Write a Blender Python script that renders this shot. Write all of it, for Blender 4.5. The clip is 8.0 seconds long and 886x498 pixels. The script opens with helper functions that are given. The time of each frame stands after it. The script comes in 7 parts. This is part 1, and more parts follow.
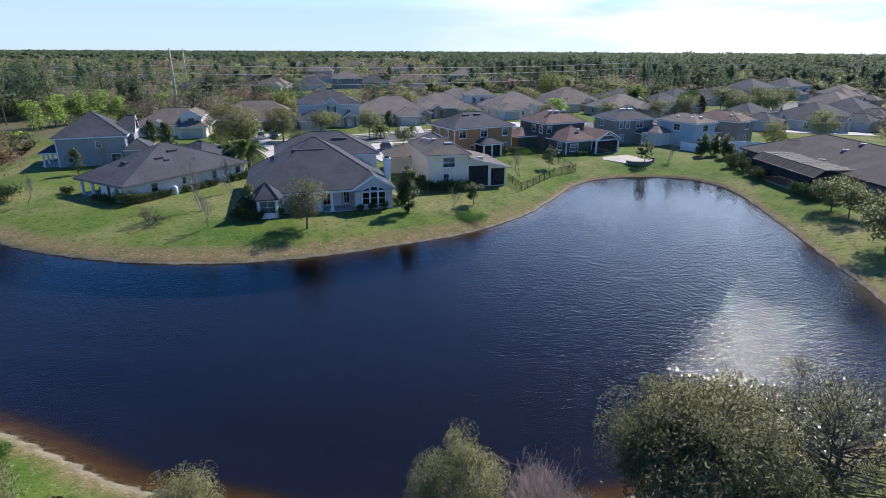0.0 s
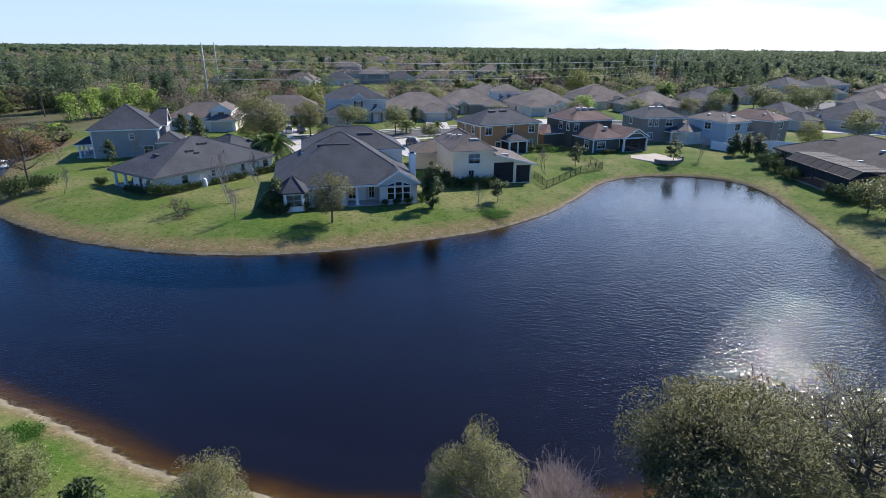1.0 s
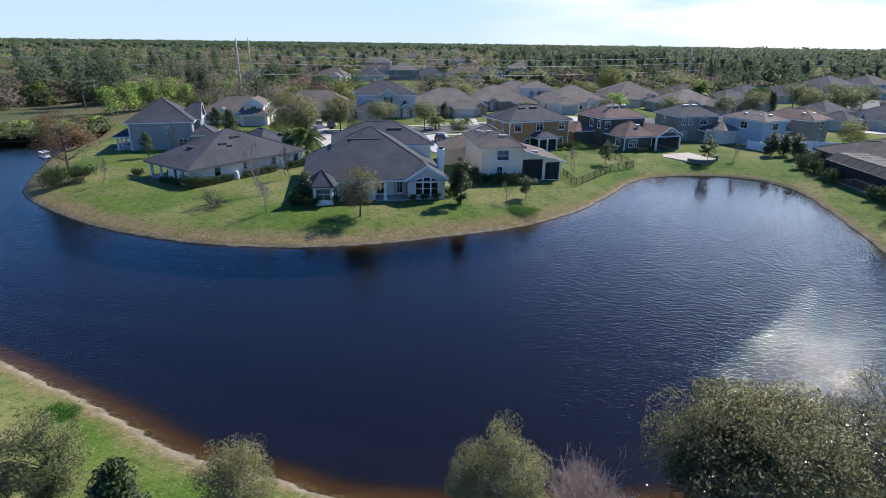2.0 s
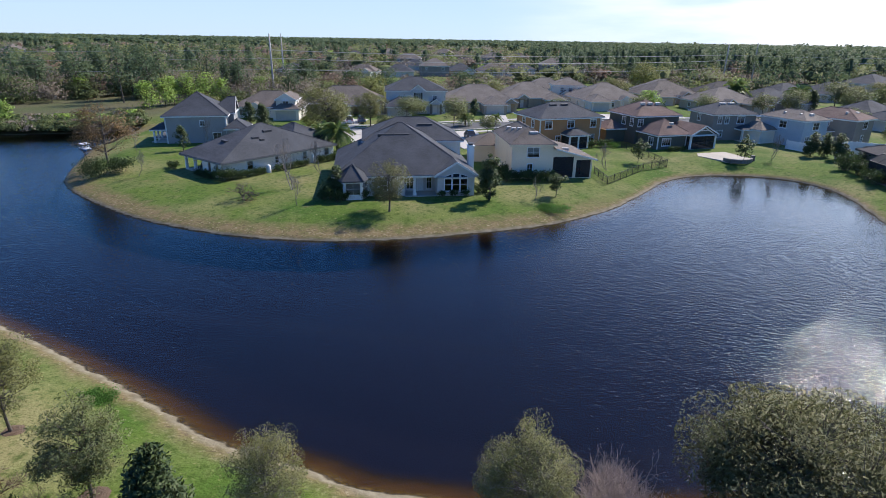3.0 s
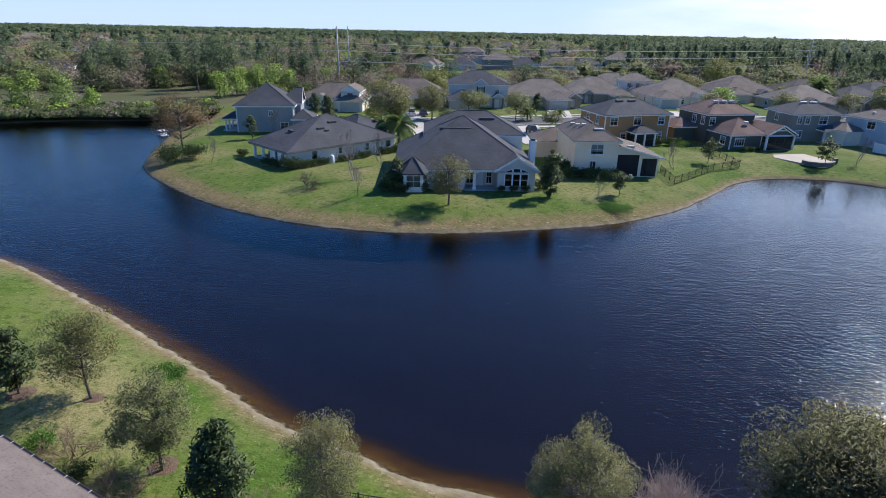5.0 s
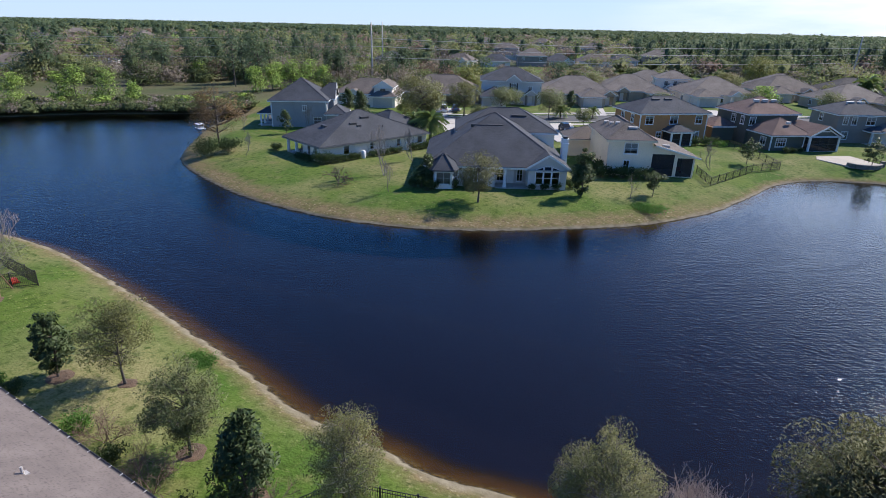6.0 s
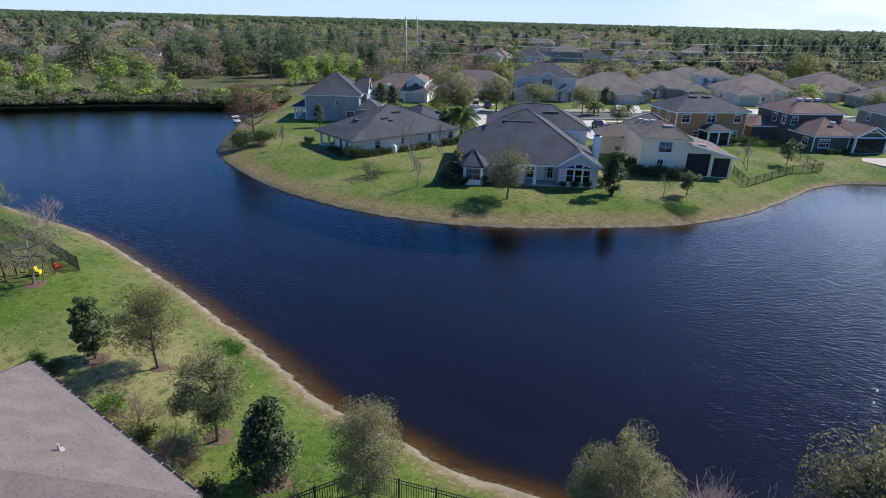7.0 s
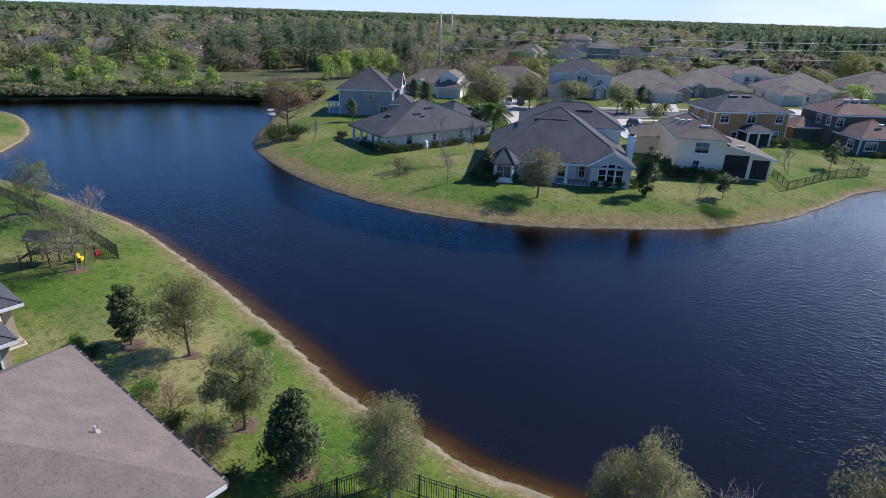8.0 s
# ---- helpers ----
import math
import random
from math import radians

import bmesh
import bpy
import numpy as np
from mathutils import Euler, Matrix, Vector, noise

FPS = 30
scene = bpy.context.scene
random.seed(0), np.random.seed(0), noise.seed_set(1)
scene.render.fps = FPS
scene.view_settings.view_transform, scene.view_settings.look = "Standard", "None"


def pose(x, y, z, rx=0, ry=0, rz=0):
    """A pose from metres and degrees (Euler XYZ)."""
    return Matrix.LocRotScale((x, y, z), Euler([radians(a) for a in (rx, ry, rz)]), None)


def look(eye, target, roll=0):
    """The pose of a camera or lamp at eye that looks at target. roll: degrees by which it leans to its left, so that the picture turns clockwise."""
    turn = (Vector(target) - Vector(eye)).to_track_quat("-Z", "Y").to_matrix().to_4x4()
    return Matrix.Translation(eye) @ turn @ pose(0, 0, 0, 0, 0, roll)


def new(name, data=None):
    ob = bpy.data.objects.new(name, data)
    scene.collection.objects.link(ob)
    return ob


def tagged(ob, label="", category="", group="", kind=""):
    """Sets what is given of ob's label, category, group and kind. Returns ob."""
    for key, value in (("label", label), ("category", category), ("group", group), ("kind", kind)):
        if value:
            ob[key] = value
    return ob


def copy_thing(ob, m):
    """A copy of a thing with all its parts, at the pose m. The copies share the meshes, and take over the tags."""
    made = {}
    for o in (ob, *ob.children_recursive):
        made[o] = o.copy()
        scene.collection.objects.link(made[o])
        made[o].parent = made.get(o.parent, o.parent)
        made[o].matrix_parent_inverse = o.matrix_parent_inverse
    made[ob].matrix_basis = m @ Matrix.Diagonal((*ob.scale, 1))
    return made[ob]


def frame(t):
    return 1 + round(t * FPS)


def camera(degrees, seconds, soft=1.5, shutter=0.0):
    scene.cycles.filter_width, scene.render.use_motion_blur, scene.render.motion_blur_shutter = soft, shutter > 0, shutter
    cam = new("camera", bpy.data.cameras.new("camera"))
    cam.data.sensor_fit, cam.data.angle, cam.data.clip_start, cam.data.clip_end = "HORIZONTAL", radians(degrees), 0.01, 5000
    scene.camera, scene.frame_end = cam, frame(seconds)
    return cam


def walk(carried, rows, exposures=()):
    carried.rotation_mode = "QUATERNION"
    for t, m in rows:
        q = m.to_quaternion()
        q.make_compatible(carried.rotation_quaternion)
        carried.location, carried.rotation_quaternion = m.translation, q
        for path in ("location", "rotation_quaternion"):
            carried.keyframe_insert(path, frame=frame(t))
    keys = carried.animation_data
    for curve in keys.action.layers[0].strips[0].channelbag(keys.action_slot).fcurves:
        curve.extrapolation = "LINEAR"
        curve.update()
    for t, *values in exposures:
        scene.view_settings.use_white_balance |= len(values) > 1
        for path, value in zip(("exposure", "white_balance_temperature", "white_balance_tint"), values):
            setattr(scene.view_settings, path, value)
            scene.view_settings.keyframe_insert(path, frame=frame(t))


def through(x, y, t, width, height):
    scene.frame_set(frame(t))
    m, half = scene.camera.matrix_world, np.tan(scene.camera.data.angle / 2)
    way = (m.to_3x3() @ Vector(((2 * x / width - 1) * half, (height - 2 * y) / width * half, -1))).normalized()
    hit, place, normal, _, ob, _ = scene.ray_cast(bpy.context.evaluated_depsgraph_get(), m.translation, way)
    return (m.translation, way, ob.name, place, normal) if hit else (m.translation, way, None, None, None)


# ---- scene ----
cam = camera(76.7, 8.0, soft=0.55)
PATH = [
    (0, (-0.363, 0.171, 21.014), (-0.295, 47.284, 4.272), 0.29),
    (0.5, (-0.326, 0.135, 21.041), (-1.211, 47.182, 4.136), 0.43),
    (1, (-0.332, 0.139, 20.987), (-2.367, 47.093, 3.924), 0.56),
    (1.5, (-0.339, 0.119, 20.913), (-3.549, 46.958, 3.714), 0.67),
    (3, (-0.681, 0.211, 20.726), (-7.324, 46.525, 3.092), 0.92),
    (3.5, (-0.899, 0.243, 20.689), (-8.691, 46.324, 2.917), 0.96),
    (4, (-1.011, 0.231, 20.721), (-9.985, 46.039, 2.803), 0.98),
    (4.5, (-1.008, 0.218, 20.744), (-11.168, 45.718, 2.675), 1.07),
    (6, (-0.921, 0.356, 20.771), (-14.768, 44.668, 2.204), 1.31),
    (6.5, (-0.826, 0.401, 20.805), (-15.898, 44.224, 2.032), 1.37),
    (7, (-0.655, 0.348, 20.856), (-16.941, 43.630, 1.844), 1.49),
    (7.5, (-0.534, 0.359, 20.958), (-18.004, 43.080, 1.729), 1.62),
    (8, (-0.534, 0.372, 21.063), (-19.162, 42.492, 1.598), 1.79),
]
walk(cam, [(t, look(eye, target, roll)) for t, eye, target, roll in PATH], [(0, 0.31, 6700, 13), (8, 0.25, 6700, 13)])

# ---------------------------------------------------------------- light
SUN_RIGHT, SUN_UP = radians(37.5), radians(42)
world = bpy.data.worlds.new("sky")
scene.world = world
world.use_nodes = True
wn, wl = world.node_tree.nodes, world.node_tree.links
wn.clear()
sky = wn.new("ShaderNodeTexSky")
sky.sky_type, sky.sun_disc = "NISHITA", False
sky.sun_elevation, sky.sun_rotation = SUN_UP, SUN_RIGHT
sky.air_density, sky.dust_density, sky.ozone_density = 0.8, 0.0, 5.0
wtc = wn.new("ShaderNodeTexCoord")
wmap = wn.new("ShaderNodeMapping")
wmap.inputs["Scale"].default_value = (1.0, 1.0, 5.5)
wnoise = wn.new("ShaderNodeTexNoise")
wnoise.inputs["Scale"].default_value, wnoise.inputs["Detail"].default_value = 3.2, 7.0
wramp = wn.new("ShaderNodeValToRGB")
wramp.color_ramp.elements[0].position, wramp.color_ramp.elements[1].position = 0.34, 0.58
wdot = wn.new("ShaderNodeVectorMath")
wdot.operation = "DOT_PRODUCT"
wdot.inputs[1].default_value = (math.sin(radians(38)) * 0.97, math.cos(radians(38)) * 0.97, 0.22)
wside = wn.new("ShaderNodeMapRange")
wside.inputs["From Min"].default_value, wside.inputs["From Max"].default_value = 0.76, 0.94
wmul = wn.new("ShaderNodeMath")
wmul.operation = "MULTIPLY"
wmix = wn.new("ShaderNodeMix")
wmix.data_type = "RGBA"
wmix.inputs["B"].default_value = (10.0, 12.6, 16.5, 1)
wbg = wn.new("ShaderNodeBackground")
wbg.inputs["Strength"].default_value = 0.18
wout = wn.new("ShaderNodeOutputWorld")
wl.new(wtc.outputs["Generated"], wmap.inputs["Vector"])
wl.new(wmap.outputs["Vector"], wnoise.inputs["Vector"])
wl.new(wnoise.outputs["Fac"], wramp.inputs["Fac"])
wl.new(wtc.outputs["Generated"], wdot.inputs[0])
wl.new(wdot.outputs["Value"], wside.inputs["Value"])
wlid = wn.new("ShaderNodeMapRange")
wlid.inputs["From Min"].default_value, wlid.inputs["From Max"].default_value = 0.44, 0.20
wsep2 = wn.new("ShaderNodeSeparateXYZ")
wl.new(wtc.outputs["Generated"], wsep2.inputs["Vector"])
wl.new(wsep2.outputs["Z"], wlid.inputs["Value"])
wband = wn.new("ShaderNodeMath")
wband.operation = "MULTIPLY"
wl.new(wramp.outputs["Color"], wband.inputs[0])
wl.new(wlid.outputs["Result"], wband.inputs[1])
wl.new(wband.outputs["Value"], wmul.inputs[0])
wl.new(wside.outputs["Result"], wmul.inputs[1])
wl.new(wmul.outputs["Value"], wmix.inputs["Factor"])
wsep = wn.new("ShaderNodeSeparateXYZ")
wl.new(wtc.outputs["Generated"], wsep.inputs["Vector"])
wlow = wn.new("ShaderNodeMapRange")
wlow.inputs["From Min"].default_value, wlow.inputs["From Max"].default_value = 0.12, 0.06
wlow.inputs["To Max"].default_value = 0.92
wl.new(wsep.outputs["Z"], wlow.inputs["Value"])
wpale = wn.new("ShaderNodeMix")
wpale.data_type = "RGBA"
wl.new(wlow.outputs["Result"], wpale.inputs["Factor"])
wsat = wn.new("ShaderNodeHueSaturation")
wsat.inputs["Hue"].default_value = 0.508
wsat.inputs["Saturation"].default_value = 1.25
wsat.inputs["Value"].default_value = 0.95
wl.new(sky.outputs["Color"], wsat.inputs["Color"])
wl.new(wsat.outputs["Color"], wmix.inputs["A"])
wl.new(wmix.outputs["Result"], wpale.inputs["A"])
whaze = wn.new("ShaderNodeMix")
whaze.data_type = "RGBA"
whaze.inputs["A"].default_value, whaze.inputs["B"].default_value = (2.55, 3.55, 4.85, 1), (5.0, 5.25, 5.5, 1)
whf = wn.new("ShaderNodeMath")
whf.operation = "MULTIPLY"
whs = wn.new("ShaderNodeMapRange")
whs.inputs["From Min"].default_value, whs.inputs["From Max"].default_value = 0.72, 0.95
wl.new(wdot.outputs["Value"], whs.inputs["Value"])
wl.new(whs.outputs["Result"], whf.inputs[0])
wl.new(wramp.outputs["Color"], whf.inputs[1])
wl.new(whf.outputs["Value"], whaze.inputs["Factor"])
wl.new(whaze.outputs["Result"], wpale.inputs["B"])
wl.new(wpale.outputs["Result"], wbg.inputs["Color"])
wl.new(wbg.outputs["Background"], wout.inputs["Surface"])

sun_data = bpy.data.lights.new("sun", "SUN")
sun_data.energy, sun_data.angle, sun_data.color = 5.0, radians(0.53), (1.0, 0.955, 0.88)
sun = new("sun", sun_data)
sun.matrix_world = look((0, 0, 60), (-math.sin(SUN_RIGHT) * math.cos(SUN_UP), -math.cos(SUN_RIGHT) * math.cos(SUN_UP), 60 - math.sin(SUN_UP)))


# ---------------------------------------------------------------- materials
def nodes_of(name):
    m = bpy.data.materials.new(name)
    m.use_nodes = True
    nt = m.node_tree
    return m, nt, nt.nodes["Principled BSDF"]


def noise_mix(nt, a, b, scale, lo=0.35, hi=0.65, detail=4.0, vec=None, squash=None):
    """Colour between a and b (colours or sockets) by noise in world metres."""
    if vec is None:
        vec = nt.nodes.new("ShaderNodeNewGeometry").outputs["Position"]
    if squash:
        mp = nt.nodes.new("ShaderNodeMapping")
        mp.inputs["Scale"].default_value = squash
        nt.links.new(vec, mp.inputs["Vector"])
        vec = mp.outputs["Vector"]
    n = nt.nodes.new("ShaderNodeTexNoise")
    n.inputs["Scale"].default_value, n.inputs["Detail"].default_value = scale, detail
    nt.links.new(vec, n.inputs["Vector"])
    r = nt.nodes.new("ShaderNodeMapRange")
    r.inputs["From Min"].default_value, r.inputs["From Max"].default_value = lo, hi
    nt.links.new(n.outputs["Fac"], r.inputs["Value"])
    return blend(nt, a, b, r.outputs["Result"])


def blend(nt, a, b, fac):
    x = nt.nodes.new("ShaderNodeMix")
    x.data_type = "RGBA"
    for key, v in (("A", a), ("B", b)):
        if isinstance(v, tuple):
            x.inputs[key].default_value = (*v[:3], 1)
        else:
            nt.links.new(v, x.inputs[key])
    if isinstance(fac, float):
        x.inputs["Factor"].default_value = fac
    else:
        nt.links.new(fac, x.inputs["Factor"])
    return x.outputs["Result"]


def bump(nt, bsdf, scale, strength, distance=0.02, detail=4.0, squash=None):
    vec = nt.nodes.new("ShaderNodeNewGeometry").outputs["Position"]
    if squash:
        mp = nt.nodes.new("ShaderNodeMapping")
        mp.inputs["Scale"].default_value = squash
        nt.links.new(vec, mp.inputs["Vector"])
        vec = mp.outputs["Vector"]
    n = nt.nodes.new("ShaderNodeTexNoise")
    n.inputs["Scale"].default_value, n.inputs["Detail"].default_value = scale, detail
    nt.links.new(vec, n.inputs["Vector"])
    b = nt.nodes.new("ShaderNodeBump")
    b.inputs["Strength"].default_value, b.inputs["Distance"].default_value = strength, distance
    nt.links.new(n.outputs["Fac"], b.inputs["Height"])
    nt.links.new(b.outputs["Normal"], bsdf.inputs["Normal"])
    return b


def surface(name, a, b=None, scale=0.6, fine=12.0, rough=0.85, metal=0.0, relief=0.3, lift=0.01, grain=0.25):
    """A matt or glossy surface: two tones in large patches, a finer grain over them, and relief."""
    m, nt, p = nodes_of(name)
    b = b or tuple(c * 0.78 for c in a)
    big = noise_mix(nt, a, b, scale)
    dark = tuple(c * (1 - grain) for c in a)
    small = noise_mix(nt, big, dark, fine, 0.5, 0.8)
    nt.links.new(small, p.inputs["Base Color"])
    p.inputs["Roughness"].default_value, p.inputs["Metallic"].default_value = rough, metal
    if relief:
        bump(nt, p, fine * 2, relief, lift)
    return m


def shingle(name, a, b, gap=0.55, blotch=0.35):
    """Asphalt shingles: courses of tabs in slightly different tones, with weather streaks."""
    m, nt, p = nodes_of(name)
    geo = nt.nodes.new("ShaderNodeNewGeometry")
    sep = nt.nodes.new("ShaderNodeSeparateXYZ")
    nt.links.new(geo.outputs["Position"], sep.inputs["Vector"])
    com = nt.nodes.new("ShaderNodeCombineXYZ")
    add = nt.nodes.new("ShaderNodeMath")
    add.operation = "ADD"
    nt.links.new(sep.outputs["X"], add.inputs[0])
    nt.links.new(sep.outputs["Y"], add.inputs[1])
    nt.links.new(add.outputs["Value"], com.inputs["X"])
    nt.links.new(sep.outputs["Z"], com.inputs["Y"])
    br = nt.nodes.new("ShaderNodeTexBrick")
    br.inputs["Scale"].default_value = 1.0
    br.inputs["Brick Width"].default_value, br.inputs["Row Height"].default_value = 0.34, 0.075
    br.inputs["Mortar Size"].default_value = 0.006
    br.inputs["Color1"].default_value, br.inputs["Color2"].default_value = (*a, 1), (*b, 1)
    br.inputs["Mortar"].default_value = (*(c * gap for c in a), 1)
    nt.links.new(com.outputs["Vector"], br.inputs["Vector"])
    worn = noise_mix(nt, br.outputs["Color"], tuple(c * 1.25 for c in a), blotch, 0.4, 0.8)
    grit = noise_mix(nt, worn, tuple(c * 0.6 for c in b), 9.0, 0.52, 0.8)
    nt.links.new(grit, p.inputs["Base Color"])
    p.inputs["Roughness"].default_value = 0.9
    p.inputs["Specular IOR Level"].default_value = 0.25
    bm_ = nt.nodes.new("ShaderNodeBump")
    bm_.inputs["Strength"].default_value, bm_.inputs["Distance"].default_value = 0.35, 0.02
    nt.links.new(br.outputs["Fac"], bm_.inputs["Height"])
    bm_.invert = True
    nt.links.new(bm_.outputs["Normal"], p.inputs["Normal"])
    return m


def foliage(name, a, b, c, patch=0.5, through=0.35, rough=0.6):
    """Leaves: tones that differ from leaf to leaf and from bough to bough; light comes through."""
    m, nt, p = nodes_of(name)
    geo = nt.nodes.new("ShaderNodeNewGeometry")
    leafy = blend(nt, a, b, geo.outputs["Random Per Island"])
    tone = noise_mix(nt, leafy, c, patch, 0.4, 0.7, 2.0)
    nt.links.new(tone, p.inputs["Base Color"])
    p.inputs["Roughness"].default_value = rough
    p.inputs["Specular IOR Level"].default_value = 0.3
    tr = nt.nodes.new("ShaderNodeBsdfTranslucent")
    nt.links.new(tone, tr.inputs["Color"])
    mx = nt.nodes.new("ShaderNodeMixShader")
    mx.inputs["Fac"].default_value = through
    out = nt.nodes["Material Output"]
    nt.links.new(p.outputs["BSDF"], mx.inputs[1])
    nt.links.new(tr.outputs["BSDF"], mx.inputs[2])
    nt.links.new(mx.outputs["Shader"], out.inputs["Surface"])
    return m


def glass_pane(name, tint=(0.75, 0.8, 0.82), clear=0.8):
    m, nt, p = nodes_of(name)
    nt.nodes.remove(p)
    t = nt.nodes.new("ShaderNodeBsdfTransparent")
    t.inputs["Color"].default_value = (*(v * clear for v in tint), 1)
    g = nt.nodes.new("ShaderNodeBsdfGlossy")
    g.inputs["Roughness"].default_value = 0.03
    fr = nt.nodes.new("ShaderNodeFresnel")
    fr.inputs["IOR"].default_value = 1.6
    mx = nt.nodes.new("ShaderNodeMixShader")
    nt.links.new(fr.outputs["Fac"], mx.inputs["Fac"])
    nt.links.new(t.outputs["BSDF"], mx.inputs[1])
    nt.links.new(g.outputs["BSDF"], mx.inputs[2])
    nt.links.new(mx.outputs["Shader"], nt.nodes["Material Output"].inputs["Surface"])
    return m


def screen_mesh(name):
    """Insect screen: a dark weave through which part of the light passes."""
    m, nt, p = nodes_of(name)
    p.inputs["Base Color"].default_value = (0.018, 0.018, 0.02, 1)
    p.inputs["Roughness"].default_value = 0.8
    t = nt.nodes.new("ShaderNodeBsdfTransparent")
    mx = nt.nodes.new("ShaderNodeMixShader")
    mx.inputs["Fac"].default_value = 0.13
    nt.links.new(p.outputs["BSDF"], mx.inputs[1])
    nt.links.new(t.outputs["BSDF"], mx.inputs[2])
    nt.links.new(mx.outputs["Shader"], nt.nodes["Material Output"].inputs["Surface"])
    return m


def ground_material():
    """Lawn on top, straw-dry and sandy down the bank, brown silt under the water, then the navy look of deep water
    painted on the bed.
    """
    m, nt, p = nodes_of("lawn_and_bank")
    geo = nt.nodes.new("ShaderNodeNewGeometry")
    sep = nt.nodes.new("ShaderNodeSeparateXYZ")
    nt.links.new(geo.outputs["Position"], sep.inputs["Vector"])
    wob = nt.nodes.new("ShaderNodeTexNoise")
    wob.inputs["Scale"].default_value, wob.inputs["Detail"].default_value = 0.8, 5.0
    nt.links.new(geo.outputs["Position"], wob.inputs["Vector"])

    def step(lo, hi, wobble):
        s = nt.nodes.new("ShaderNodeMath")
        s.operation = "MULTIPLY_ADD"
        nt.links.new(wob.outputs["Fac"], s.inputs[0])
        s.inputs[1].default_value = wobble
        nt.links.new(sep.outputs["Z"], s.inputs[2])
        r = nt.nodes.new("ShaderNodeMapRange")
        r.inputs["From Min"].default_value, r.inputs["From Max"].default_value = lo + wobble / 2, hi + wobble / 2
        nt.links.new(s.outputs["Value"], r.inputs["Value"])
        return r.outputs["Result"]

    lush = noise_mix(nt, (0.058, 0.118, 0.016), (0.112, 0.158, 0.030), 0.16, 0.36, 0.64, 5.0)
    lush = noise_mix(nt, lush, (0.235, 0.215, 0.095), 0.085, 0.45, 0.68, 6.0)
    lush = noise_mix(nt, lush, (0.185, 0.165, 0.070), 0.50, 0.58, 0.80, 7.0)
    lush = noise_mix(nt, lush, (0.040, 0.074, 0.010), 1.6, 0.50, 0.74, 8.0)
    lush = noise_mix(nt, lush, (0.036, 0.062, 0.010), 5.5, 0.52, 0.80, 6.0)
    lush = noise_mix(nt, lush, (0.270, 0.265, 0.110), 3.4, 0.60, 0.80, 6.0)
    straw = noise_mix(nt, (0.200, 0.152, 0.076), (0.125, 0.122, 0.040), 0.9, 0.38, 0.68, 6.0)
    straw = noise_mix(nt, straw, (0.10, 0.068, 0.04), 2.6, 0.50, 0.72, 6.0, squash=(1.0, 2.2, 1.0))
    straw = noise_mix(nt, straw, (0.33, 0.275, 0.17), 3.7, 0.56, 0.74, 5.0)
    sand = noise_mix(nt, (0.27, 0.235, 0.160), (0.15, 0.125, 0.08), 1.1, 0.42, 0.72, 5.0)
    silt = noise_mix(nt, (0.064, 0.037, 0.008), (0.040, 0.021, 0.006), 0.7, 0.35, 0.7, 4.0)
    # dimming with depth and the navy of deep water are painted into the bed
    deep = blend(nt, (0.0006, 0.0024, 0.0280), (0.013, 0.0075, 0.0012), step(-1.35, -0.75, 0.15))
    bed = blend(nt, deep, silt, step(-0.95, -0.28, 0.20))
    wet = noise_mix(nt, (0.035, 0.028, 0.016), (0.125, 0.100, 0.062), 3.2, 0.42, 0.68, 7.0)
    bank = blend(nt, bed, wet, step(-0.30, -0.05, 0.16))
    bank = blend(nt, bank, sand, step(0.03, 0.08, 0.10))
    dry = blend(nt, bank, straw, step(0.12, 0.26, 0.20))
    # the long bank before the pale house is unwatered and dry higher up
    dry_y = nt.nodes.new("ShaderNodeMapRange")
    dry_y.inputs["From Min"].default_value, dry_y.inputs["From Max"].default_value = 46.0, 52.0
    nt.links.new(sep.outputs["Y"], dry_y.inputs["Value"])
    dry_x = nt.nodes.new("ShaderNodeMapRange")
    dry_x.inputs["From Min"].default_value, dry_x.inputs["From Max"].default_value = 16.0, 4.0
    nt.links.new(sep.outputs["X"], dry_x.inputs["Value"])
    dry_w = nt.nodes.new("ShaderNodeMapRange")
    dry_w.inputs["From Min"].default_value, dry_w.inputs["From Max"].default_value = -92.0, -86.0
    nt.links.new(sep.outputs["X"], dry_w.inputs["Value"])
    arid_x = nt.nodes.new("ShaderNodeMath")
    arid_x.operation = "MULTIPLY"
    nt.links.new(dry_x.outputs["Result"], arid_x.inputs[0])
    nt.links.new(dry_w.outputs["Result"], arid_x.inputs[1])
    arid = nt.nodes.new("ShaderNodeMath")
    arid.operation = "MULTIPLY"
    nt.links.new(dry_y.outputs["Result"], arid.inputs[0])
    nt.links.new(arid_x.outputs["Value"], arid.inputs[1])
    low_edge = blend(nt, dry, lush, step(0.24, 0.46, 0.3))
    top = blend(nt, low_edge, blend(nt, dry, lush, step(0.52, 0.82, 0.45)), arid.outputs["Value"])
    # leaf litter under the woods beyond the gardens
    away = nt.nodes.new("ShaderNodeVectorMath")
    away.operation = "LENGTH"
    nt.links.new(geo.outputs["Position"], away.inputs[0])
    edge = nt.nodes.new("ShaderNodeMapRange")
    edge.inputs["From Min"].default_value, edge.inputs["From Max"].default_value = 300.0, 340.0
    nt.links.new(away.outputs["Value"], edge.inputs["Value"])
    litter = noise_mix(nt, (0.120, 0.105, 0.062), (0.085, 0.098, 0.042), 0.05, 0.35, 0.65, 4.0)
    wood_x = nt.nodes.new("ShaderNodeMapRange")
    wood_x.inputs["From Min"].default_value, wood_x.inputs["From Max"].default_value = -90.0, -96.0
    nt.links.new(sep.outputs["X"], wood_x.inputs["Value"])
    wood_y = nt.nodes.new("ShaderNodeMapRange")
    wood_y.inputs["From Min"].default_value, wood_y.inputs["From Max"].default_value = 70.0, 76.0
